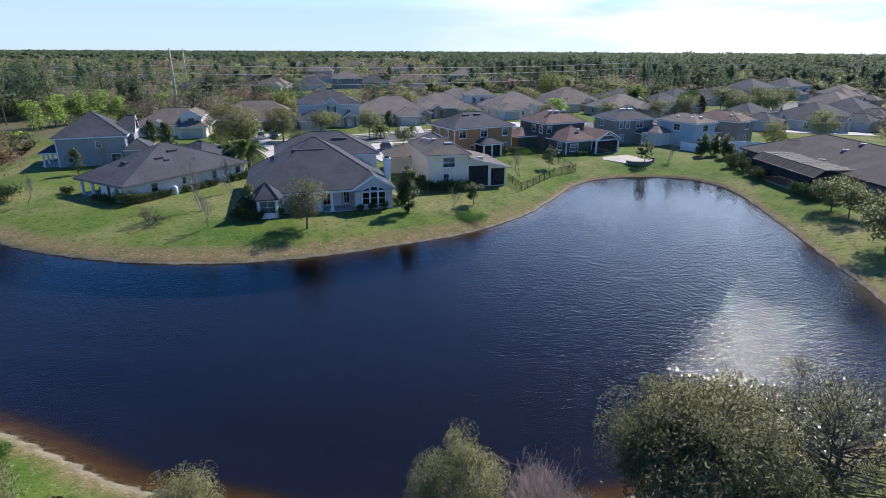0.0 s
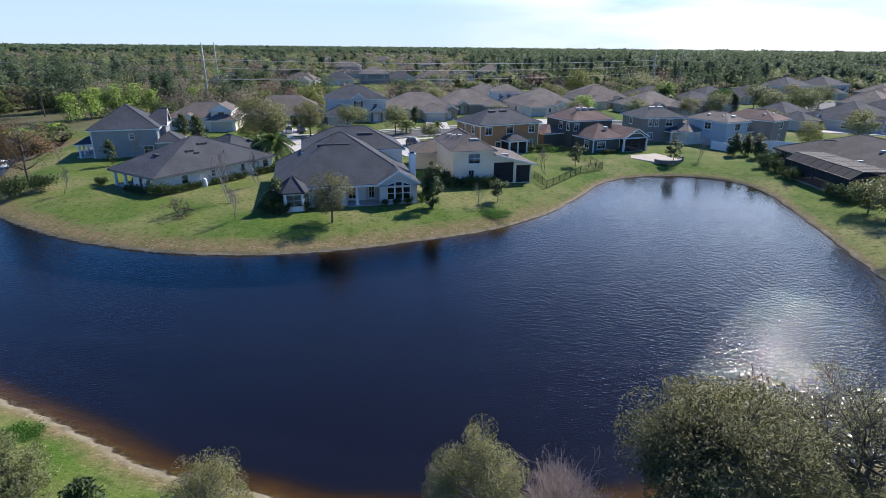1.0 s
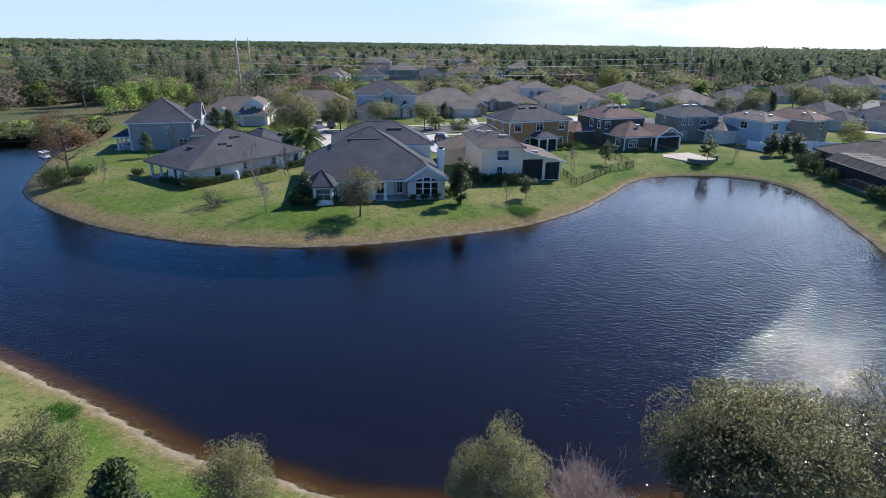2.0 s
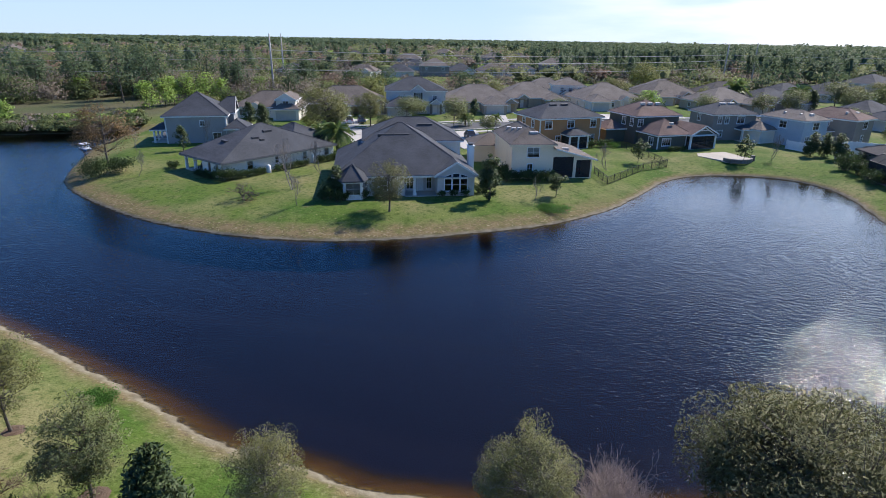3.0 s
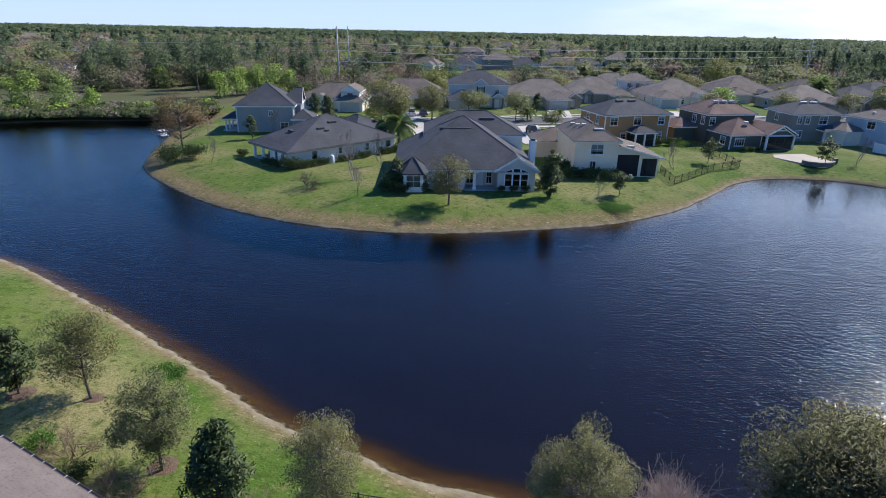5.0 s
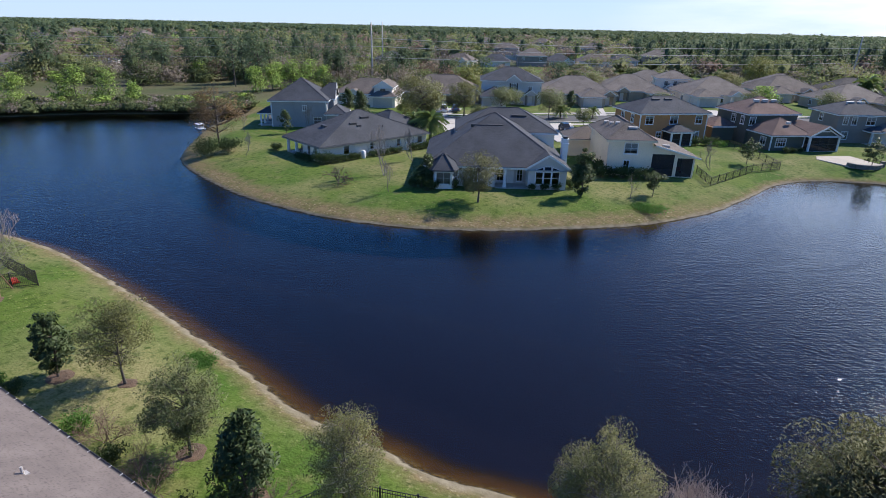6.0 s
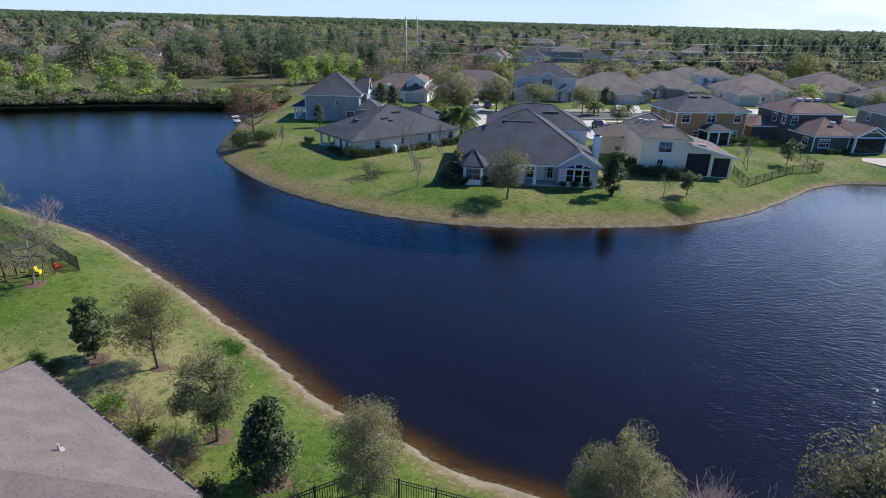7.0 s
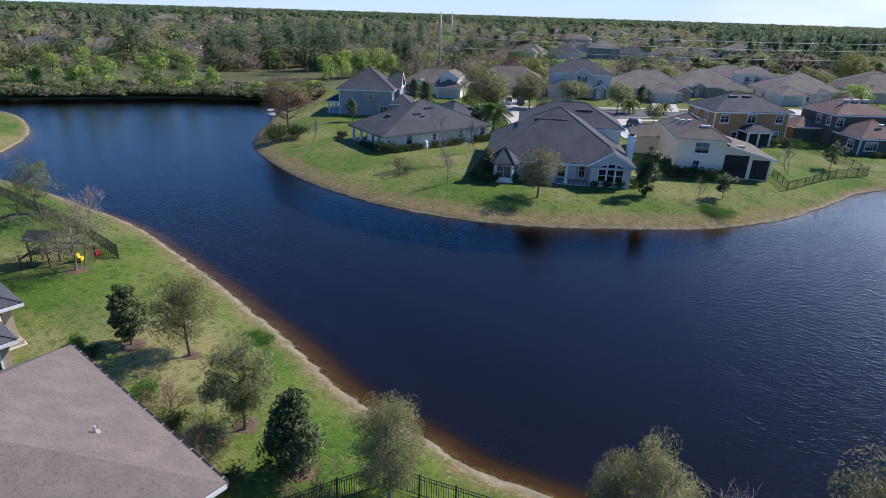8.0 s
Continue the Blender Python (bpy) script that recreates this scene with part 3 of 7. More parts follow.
def ground_z(x, y):
    d = beyond_shore(x, y) + 0.06 * wavy(np.asarray(x) * 1.3, np.asarray(y) * 1.3) + 0.06 * wavy(np.asarray(x) * 3.9, np.asarray(y) * 4.1)
    steep = np.interp(np.asarray(y), [40, 50], [1.3, 6.0]) + np.interp(np.asarray(x), [16, 26], [0.0, 4.0])
    d = np.where(d < 0, d * steep, d)
    z = np.interp(d, [-30, -9, -4.2, -1.9, -0.6, 0, 0.35, 1.0, 2.2, 4.5, 7.5, 12], [-3.2, -2.6, -1.5, -0.72, -0.28, 0, 0.16, 0.30, 0.52, 0.86, 1.14, 1.25])
    return z + 0.035 * wavy(np.asarray(x) * 0.6, np.asarray(y) * 0.6) * (d > 0.5)


def axis_lines(lo, hi, fine, far):
    mid = list(np.arange(lo, hi + 0.01, fine))
    up, down, s = [hi], [lo], fine
    while up[-1] < far:
        s *= 1.25
        up.append(up[-1] + s)
        down.append(down[-1] - s)
    return np.array(down[:0:-1] + mid + up[1:])


def build_ground():
    xs, ys = axis_lines(-150, 62, 0.75, 4500), axis_lines(8, 126, 0.75, 4500)
    gx, gy = np.meshgrid(xs, ys)
    gz = ground_z(gx, gy)
    far = np.hypot(gx, gy) > 600
    gz = np.where(far, 1.2, gz)
    nx, ny = len(xs), len(ys)
    idx = np.arange(nx * ny).reshape(ny, nx)
    faces = np.stack([idx[:-1, :-1], idx[:-1, 1:], idx[1:, 1:], idx[1:, :-1]], -1).reshape(-1, 4)
    me = bpy.data.meshes.new("ground")
    me.from_pydata(np.stack([gx, gy, gz], -1).reshape(-1, 3).tolist(), [], faces.tolist())
    me.polygons.foreach_set("use_smooth", [True] * len(me.polygons))
    me.materials.append(GROUND)
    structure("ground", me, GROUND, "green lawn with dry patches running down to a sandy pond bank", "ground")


build_ground()
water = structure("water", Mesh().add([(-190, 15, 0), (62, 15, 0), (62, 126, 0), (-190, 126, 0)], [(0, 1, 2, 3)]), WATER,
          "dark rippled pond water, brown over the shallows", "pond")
water.visible_shadow = False  # daylight reaches the bed


def gz(x, y):
    return float(ground_z(np.array([x]), np.array([y]))[0])


# ---------------------------------------------------------------- houses
def wall(mesh, p0, p1, z0, z1, openings=(), thick=0.16):
    """A wall from p0 to p1 with its outside on the right hand, with openings (u0, u1, w0, w1) cut through."""
    p0, p1 = Vector((*p0, 0)), Vector((*p1, 0))
    d = (p1 - p0).normalized()
    inw = Vector((-d.y, d.x, 0)) * thick
    length = (p1 - p0).length
    us = sorted({0.0, length, *(u for o in openings for u in o[:2])})
    ws = sorted({z0, z1, *(w for o in openings for w in o[2:])})
    at = lambda u, w, k: p0 + d * u + inw * k + Vector((0, 0, w))
    for ua, ub in zip(us, us[1:]):
        for wa, wb in zip(ws, ws[1:]):
            if any(o[0] < (ua + ub) / 2 < o[1] and o[2] < (wa + wb) / 2 < o[3] for o in openings):
                continue
            mesh.add([at(ua, wa, 0), at(ub, wa, 0), at(ub, wb, 0), at(ua, wb, 0)], [(0, 1, 2, 3)])
            mesh.add([at(ua, wa, 1), at(ub, wa, 1), at(ub, wb, 1), at(ua, wb, 1)], [(3, 2, 1, 0)])
    for ua, ub, wa, wb in openings:
        ring = [(ua, wa), (ub, wa), (ub, wb), (ua, wb)]
        for (u, w), (s, r) in zip(ring, ring[1:] + ring[:1]):
            mesh.add([at(u, w, 0), at(s, r, 0), at(s, r, 1), at(u, w, 1)], [(0, 1, 2, 3)])


def window(house, p0, p1, o, bars=(1, 1), blind=0.0, trim=TRIM, wide=0.09, name="window", label=""):
    """Frame with glazing bars, its pane, and a blind behind it where blind > 0 (share of the height)."""
    p0, p1 = Vector((*p0, 0)), Vector((*p1, 0))
    d = (p1 - p0).normalized()
    out = Vector((d.y, -d.x, 0))
    ua, ub, wa, wb = o
    at = lambda u, w, k: p0 + d * u + out * k + Vector((0, 0, w))
    fm = Mesh()

    def bar(a, b, c, e, k0, k1):
        vs = [at(u, w, k) for k in (k0, k1) for u, w in ((a, c), (b, c), (b, e), (a, e))]
        fm.add(vs, [(3, 2, 1, 0), (4, 5, 6, 7), (0, 1, 5, 4), (1, 2, 6, 5), (2, 3, 7, 6), (3, 0, 4, 7)])

    outer = [(ua - wide, wa - wide), (ub + wide, wa - wide), (ub + wide, wb + wide), (ua - wide, wb + wide)]
    inner = [(ua + 0.03, wa + 0.03), (ub - 0.03, wa + 0.03), (ub - 0.03, wb - 0.03), (ua + 0.03, wb - 0.03)]
    fm.add([at(u, w, k) for k in (0.045, -0.03) for ring in (outer, inner) for u, w in ring],
           [f for k in range(4) for j in ((k + 1) % 4,) for f in ((k, j, 4 + j, 4 + k), (8 + j, 8 + k, 12 + k, 12 + j), (k, 8 + k, 8 + j, j), (4 + j, 12 + j, 12 + k, 4 + k))])
    frame_ob = part(name, fm, trim, house, label)
    fm = Mesh()
    bar(ua - wide * 1.3, ub + wide * 1.3, wa - wide - 0.06, wa - wide, 0.0, 0.09)
    part("sill", fm, trim, frame_ob)
    for k in range(1, bars[0] + 1):
        u = ua + (ub - ua) * k / (bars[0] + 1)
        fm = Mesh()
        bar(u - 0.03, u + 0.03, wa, wb, -0.07, -0.03)
        part("glazing_bar", fm, trim, frame_ob)
    for k in range(1, bars[1] + 1):
        w = wa + (wb - wa) * k / (bars[1] + 1)
        fm = Mesh()
        bar(ua, ub, w - 0.03, w + 0.03, -0.072, -0.032)
        part("glazing_bar", fm, trim, frame_ob)
    pane = Mesh().add([at(ua, wa, -0.09), at(ub, wa, -0.09), at(ub, wb, -0.09), at(ua, wb, -0.09)], [(0, 1, 2, 3)])
    part("pane", pane, GLASS, frame_ob).visible_shadow = False
    if blind > 0:
        low = wb - (wb - wa) * blind
        part("blind", Mesh().add([at(ua, low, -0.14), at(ub, low, -0.14), at(ub, wb, -0.14), at(ua, wb, -0.14)], [(0, 1, 2, 3)]), BLIND, frame_ob)
    return frame_ob


def hip_roof(house, x0, x1, y0, y1, ze, pitch, over=0.45, roof=ROOF_GREY, fascia=TRIM, gables="", gable_wall=None, caps=True, name="roof", label="", set_in=None):
    """Hipped (or, at the sides named in gables, gabled) roof with eaves at ze; f, b, l, r are front, back, left and right."""
    x0, x1, y0, y1 = x0 - over, x1 + over, y0 - over, y1 + over
    w, d = x1 - x0, y1 - y0
    half = min(w, d) / 2
    zr = ze + half * pitch
    if w >= d and not ("f" in gables or "b" in gables) or "l" in gables or "r" in gables:
        half, zr = d / 2, ze + d / 2 * pitch
        ym = (y0 + y1) / 2
        in_l, in_r = set_in or (half, half)
        ra = Vector((x0 if "l" in gables else x0 + in_l, ym, zr))
        rb = Vector((x1 if "r" in gables else x1 - in_r, ym, zr))
        along = True
    else:
        half, zr = w / 2, ze + w / 2 * pitch
        xm = (x0 + x1) / 2
        ra = Vector((xm, y0 if "f" in gables else y0 + half, zr))
        rb = Vector((xm, y1 if "b" in gables else y1 - half, zr))
        along = False
    c = [Vector((x0, y0, ze)), Vector((x1, y0, ze)), Vector((x1, y1, ze)), Vector((x0, y1, ze))]
    rm = Mesh()
    th = Vector((0, 0, 0.05))
    if along:
        slopes = [(c[0], c[1], rb, ra), (c[2], c[3], ra, rb)]
        ends = {"l": (c[3], c[0], ra), "r": (c[1], c[2], rb)}
    else:
        slopes = [(c[1], c[2], rb, ra), (c[3], c[0], ra, rb)]
        ends = {"f": (c[0], c[1], ra), "b": (c[2], c[3], rb)}
    for s in slopes:
        rm.add([p + th for p in s] + [p - th for p in s], [(0, 1, 2, 3), (7, 6, 5, 4), (0, 4, 5, 1), (1, 5, 6, 2), (3, 7, 4, 0)])
    for k, tri in ends.items():
        if k not in gables:
            rm.add([p + th for p in tri] + [p - th for p in tri], [(0, 1, 2), (5, 4, 3), (0, 3, 4, 1)])
    roof_ob = part(name, rm, roof, house, label)
    fm = Mesh()
    for k, (a, b) in {"f": (c[0], c[1]), "r": (c[1], c[2]), "b": (c[2], c[3]), "l": (c[3], c[0])}.items():
        if k in gables:
            ridge = ends[k][2]
            fm.beam(a - th, ridge - th, 0.05, 0.24)
            fm.beam(ridge - th, b - th, 0.05, 0.24)
        else:
            fm.beam(a - Vector((0, 0, 0.12)), b - Vector((0, 0, 0.12)), 0.05, 0.22)
    soff = [p - Vector((0, 0, 0.2)) for p in c]
    fm.add(soff, [(3, 2, 1, 0)])
    part("fascia", fm, fascia, roof_ob)
    if caps:
        cm = Mesh()
        up = Vector((0, 0, 0.06))
        cm.beam(ra + up, rb + up, 0.24, 0.03)
        for k, tri in ends.items():
            if k not in gables:
                cm.beam(tri[0] + up, tri[2] + up, 0.18, 0.03)
                cm.beam(tri[1] + up, tri[2] + up, 0.18, 0.03)
        part("ridge_cap", cm, roof, roof_ob)
    if gable_wall:
        gm = Mesh()
        for k in gables:
            a, b, r = ends[k]
            inset = {"f": (0, over, 0), "b": (0, -over, 0), "l": (over, 0, 0), "r": (-over, 0, 0)}[k]
            i = Vector(inset)
            low = Vector((0, 0, -0.15))
            q = i.normalized() * 0.15
            gm.add([a + i + low, b + i + low, r + i, a + i + low + q, b + i + low + q, r + i + q], [(0, 1, 2), (5, 4, 3), (0, 3, 4, 1)])
        part("gable_wall", gm, gable_wall, house)
    return roof_ob


def roof_vent(house, x, y, z, w=1.2, d=0.5, material=VENT, slope=0.0, name="roof_vent"):
    """A low metal box vent with a sloping hood."""
    m = Mesh()
    m.add([(x - w / 2, y - d / 2, z - 0.25), (x + w / 2, y - d / 2, z - 0.25), (x + w / 2, y + d / 2, z - 0.1), (x - w / 2, y + d / 2, z - 0.1),
           (x - w / 2, y - d / 2, z + 0.16), (x + w / 2, y - d / 2, z + 0.16), (x + w / 2, y + d / 2, z + 0.22 + slope), (x - w / 2, y + d / 2, z + 0.22 + slope)],
          [(3, 2, 1, 0), (4, 5, 6, 7), (0, 1, 5, 4), (1, 2, 6, 5), (2, 3, 7, 6), (3, 0, 4, 7)])
    part(name, m, material, house)


def box_walls(house, x0, x1, y0, y1, z1, material, openings=None, z0=-0.3, bars=(1, 1), trim=TRIM, name="wall"):
    """Four walls; openings by side: f, r, b, l, each (u0, u1, w0, w1, kind, blind) with kind window, door, garage or hole."""
    sides = {"f": ((x0, y0), (x1, y0)), "r": ((x1, y0), (x1, y1)), "b": ((x1, y1), (x0, y1)), "l": ((x0, y1), (x0, y0))}
    for s, (a, b) in sides.items():
        ops = (openings or {}).get(s, [])
        wm = Mesh()
        wall(wm, a, b, z0, z1, [o[:4] for o in ops])
        part(name, wm, material, house)
        for o in ops:
            kind, blind = (o[4] if len(o) > 4 else "window"), (o[5] if len(o) > 5 else 0.0)
            if kind == "window":
                window(house, a, b, o[:4], o[6] if len(o) > 6 else bars, blind, trim)
            elif kind in ("door", "garage"):
                leaf(house, a, b, o[:4], kind, trim)


def leaf(house, p0, p1, o, kind, trim=TRIM):
    """A panelled door leaf or sectional garage door set back in its opening."""
    p0, p1 = Vector((*p0, 0)), Vector((*p1, 0))
    d = (p1 - p0).normalized()
    out = Vector((d.y, -d.x, 0))
    ua, ub, wa, wb = o
    m = Mesh()

    def slab(a, b, c, e, k0, k1):
        vs = [p0 + d * u + out * k + Vector((0, 0, w)) for k in (k0, k1) for u, w in ((a, c), (b, c), (b, e), (a, e))]
        m.add(vs, [(3, 2, 1, 0), (4, 5, 6, 7), (0, 1, 5, 4), (1, 2, 6, 5), (2, 3, 7, 6), (3, 0, 4, 7)])

    rows = 4 if kind == "garage" else 3
    cols = 6 if kind == "garage" else 2
    slab(ua, ub, wa, wb, -0.14, -0.10)
    for r in range(rows):
        for k in range(cols):
            u0, u1 = ua + (ub - ua) * (k + 0.12) / cols, ua + (ub - ua) * (k + 0.88) / cols
            w0, w1 = wa + (wb - wa) * (r + 0.14) / rows, wa + (wb - wa) * (r + 0.86) / rows
            slab(u0, u1, w0, w1, -0.10, -0.08)
    part("garage_door" if kind == "garage" else "door", m, DOORPAINT if kind == "garage" else trim, house)


def screen_panel(house, p0, p1, z0, z1, posts=2, frame_mat=BRONZE, rails=1):
    """An aluminium-framed insect screen between two points."""
    a, b = Vector((*p0, 0)), Vector((*p1, 0))
    fm = Mesh()
    for k in range(posts + 1):
        p = a.lerp(b, k / posts)
        fm.beam(p + Vector((0, 0, z0)), p + Vector((0, 0, z1)), 0.06)
    for k in range(rails + 2):
        z = z0 + (z1 - z0) * k / (rails + 1)
        fm.beam(a + Vector((0, 0, z)), b + Vector((0, 0, z)), 0.06)
    f = part("screen_frame", fm, frame_mat, house)
    part("screen", Mesh().add([a + Vector((0, 0, z0)), b + Vector((0, 0, z0)), b + Vector((0, 0, z1)), a + Vector((0, 0, z1))], [(0, 1, 2, 3)]), SCREEN, f)


def main_house():
    h = thing("house", "pale grey house with charcoal hip roof, bay and arched window", "house", (-24.4, 67.6, 1.25), 16.2)
    ring = [(0, 0), (8.9, 0), (8.9, 2.2), (13.1, 2.2), (13.1, -0.6), (18, -0.6), (18, 17), (0, 17)]
    holes = {1: [], 0: [(5.6, 6.6, 0.7, 2.1, "window", 0.3)],
             2: [(0.35, 1.25, 0.35, 2.15, "window", 0.0), (1.75, 2.65, 0.05, 2.15, "door"), (3.05, 3.75, 0.35, 2.15, "window", 0.0)],
             4: [(0.95, 1.85, 0.70, 2.30, "window", 0.0), (2.0, 2.9, 0.70, 2.30, "window", 0.0), (3.05, 3.95, 0.70, 2.30, "window", 0.0)],
             6: [], 7: [(5, 6.2, 0.8, 2.1, "window", 0.5)]}
    for k, (a, b) in enumerate(zip(ring, ring[1:] + ring[:1])):
        wm = Mesh()
        ops = holes.get(k, [])
        wall(wm, a, b, -0.35, 2.7, [o[:4] for o in ops])
        part("wall", wm, GREYWALL, h)
        for o in ops:
            if o[4] == "window":
                window(h, a, b, o[:4], (1, 1) if k != 4 else (0, 1), o[5], TRIM, 0.08)
            else:
                leaf(h, a, b, o[:4], "door")
    # arched lights above the three tall windows
    am, gm = Mesh(), Mesh()
    for u0, u1, zl, zr in ((14.05, 14.95, 2.62, 2.95), (15.1, 16.0, 3.02, 3.02), (16.15, 17.05, 2.95, 2.62)):
        gm.add([(u0, -0.64, 2.46), (u1, -0.64, 2.46), (u1, -0.64, zr), (u0, -0.64, zl)], [(0, 1, 2, 3)])
        for p, q in (((u0, 2.46), (u1, 2.46)), ((u1, 2.46), (u1, zr)), ((u1, zr), (u0, zl)), ((u0, zl), (u0, 2.46))):
            am.beam((p[0], -0.65, p[1]), (q[0], -0.65, q[1]), 0.07)
    arch = part("arched_window", am, TRIM, h, "white arched transom window")
    part("pane", gm, surface("dark_glass", (0.02, 0.024, 0.03), rough=0.08, relief=0.0), arch)
    # porch post, slab and beam
    part("porch_slab", Mesh().box(8.9, 13.1, -0.5, 2.2, -0.3, 0.03), CONCRETE, h)
    part("porch_post", Mesh().box(10.0, 10.35, 0.0, 0.35, 0, 2.6).box(9.92, 10.43, -0.08, 0.43, 0, 0.25).box(9.92, 10.43, -0.08, 0.43, 2.4, 2.6), TRIM, h, "white square porch post")
    part("porch_beam", Mesh().box(8.9, 13.1, 0.02, 0.3, 2.35, 2.68), TRIM, h)
    # bay
    bay = [(0.3, 0), (1.1, -1.55), (3.35, -1.55), (4.15, 0)]
    for a, b in zip(bay, bay[1:]):
        n = (Vector(b) - Vector(a)).length
        o = (0.22, n - 0.22, 0.65, 2.15)
        wm = Mesh()
        wall(wm, a, b, -0.35, 2.5, [o])
        part("bay_wall", wm, TRIM, h)
        window(h, a, b, o, (0 if n < 1.5 else 1, 1), 0.0, TRIM, 0.06)
    rm = Mesh()
    eave = [(-0.25, 0.3, 2.5), (0.85, -2.0, 2.5), (3.6, -2.0, 2.5), (4.7, 0.3, 2.5)]
    rm.add(eave + [(2.25, 0.3, 4.25)] + [(x, y, z - 0.14) for x, y, z in eave],
           [(0, 1, 4), (1, 2, 4), (2, 3, 4), (0, 5, 6, 1), (1, 6, 7, 2), (2, 7, 8, 3), (8, 7, 6, 5)])
    bay_roof = part("bay_roof", rm, ROOF_GREY, h)
    cm = Mesh()
    for p in eave[0:4]:
        cm.beam(Vector(p) + Vector((0, 0, 0.05)), (2.25, 0.3, 4.31), 0.16, 0.05)
    part("ridge_cap", cm, ROOF_GREY, bay_roof)
    # roofs
    hip_roof(h, 0, 18, 0, 17.6, 2.75, 0.60)
    hip_roof(h, 13.1, 18, -0.6, 8.0, 2.75, 0.62, gables="f", gable_wall=GREYWALL, caps=False, over=0.42, name="gable_roof")
    box_walls(h, 3.9, 17.9, 10.6, 20.4, 5.35, PALE, {"r": [(3.2, 4.2, 3.4, 4.7, "window", 0.3)], "f": []}, z0=1.5)
    hip_roof(h, 3.9, 17.9, 10.6, 20.4, 5.4, 0.52, name="upper_roof")
    # long ridge vents on the front slope and one higher up
    for x, y, z in ((6.7, 6.55, 6.85), (8.95, 6.55, 6.85)):
        roof_vent(h, x, y, z, 2.1, 0.32, VENT)
    roof_vent(h, 12.9, 13.6, 7.2, 2.2, 0.4, VENT)
    part("pipe", Mesh().tube([(10.3, 12.2, 6.2), (10.3, 12.2, 6.8)], [0.06, 0.06], 6), VENT, h)
    # chimney of boxed siding with a cap
    part("chimney", Mesh().box(18.0, 18.75, 4.2, 5.5, -0.3, 5.6).box(17.92, 18.83, 4.12, 5.58, 5.0, 5.15).box(17.9, 18.85, 4.1, 5.6, 5.6, 5.72), TRIM, h, "white boxed chimney with a dark cap")
    part("chimney_cap", Mesh().box(18.1, 18.65, 4.4, 5.3, 5.72, 5.95).box(18.0, 18.75, 4.3, 5.4, 5.95, 6.0), VENT, h)


def left_house():
    # long low house running back from the water
    h = thing("house", "long cream single-storey house with charcoal hip roof and corner porch", "house", (-43.1, 73.4, 1.25), 60)
    ops = {0: [(4.0, 5.0, 0.75, 2.0, "window", 0.4), (8.9, 9.6, 1.0, 2.0, "window", 0.2), (14.2, 15.0, 0.85, 2.0, "window", 0.5), (18.6, 19.6, 0.85, 2.0, "window", 0.3)],
           5: [(1.6, 2.4, 0.6, 2.0, "window", 0.0), (3.6, 4.4, 0.9, 2.0, "window", 0.2)], 3: [(1.2, 3.0, 0.05, 2.15, "window", 0.0)]}
    ring = [(0, 0), (20.6, 0), (20.6, 10.5), (3.2, 10.5), (3.2, 5.4), (0, 5.4)]
    for k, (a, b) in enumerate(zip(ring, ring[1:] + ring[:1])):
        o = ops.get(k, [])
        wm = Mesh()
        wall(wm, a, b, -0.3, 2.35, [q[:4] for q in o])
        part("wall", wm, PALE, h)
        for q in o:
            window(h, a, b, q[:4], (0, 1), q[5], TRIM, 0.07)
    part("porch_slab", Mesh().box(-0.1, 3.2, 5.4, 10.5, -0.3, 0.03), CONCRETE, h)
    for y in (7.6, 10.2):
        part("porch_post", Mesh().box(0, 0.35, y - 0.1, y + 0.25, 0, 2.35).box(-0.06, 0.41, y - 0.16, y + 0.31, 2.1, 2.35), TRIM, h)
    part("porch_chair", Mesh().box(1.2, 1.8, 8.4, 9.0, 0.35, 0.43).box(1.72, 1.8, 8.4, 9.0, 0.43, 0.95).box(1.2, 1.27, 8.4, 8.47, 0.03, 0.35).box(1.2, 1.27, 8.93, 9.0, 0.03, 0.35).box(1.73, 1.8, 8.4, 8.47, 0.03, 0.35).box(1.73, 1.8, 8.93, 9.0, 0.03, 0.35), BRONZE, h)
    hip_roof(h, 0, 20.6, 0, 10.5, 2.4, 0.70, over=0.5, fascia=GUTTER, set_in=(10.4, 10.4))
    part("downpipe", Mesh().tube([(20.3, -0.08, 0.1), (20.3, -0.08, 2.3)], [0.05, 0.05], 6), TRIM, h)
    for x, y, w, d in ((10.4, 3.6, 1.5, 0.4), (7.6, 2.7, 1.2, 0.35), (8.4, 2.2, 0.7, 0.3)):
        roof_vent(h, x, y, 2.4 + (y + 0.5) * 0.70 + 0.06, w, d, VENT)
    roof_vent(h, 4.2, 5.6, 2.4 + 4.7 * 0.386 + 0.06, 0.6, 1.2, VENT)
    part("pipe", Mesh().tube([(12.6, 1.6, 3.7), (12.6, 1.6, 4.25)], [0.05, 0.05], 6), VENT, h)
    part("utility_meter", Mesh().box(15.9, 16.4, -0.4, -0.02, 0.0, 1.0).box(15.95, 16.3, -0.34, -0.02, 1.0, 1.25), TRIM, h)
    part("tank", Mesh().tube([(7.0, -0.9, 0), (7.0, -0.9, 1.0), (7.0, -0.9, 1.2)], [0.36, 0.36, 0.14], 12), TRIM, h, "white softener tank beside the wall", True)
    # rear garage wing with hip roof
    box_walls(h, 15.5, 24.5, 4.5, 14.5, 2.35, PALE)
    hip_roof(h, 15.5, 24.5, 4.5, 14.5, 2.4, 0.55, name="wing_roof", fascia=GUTTER)


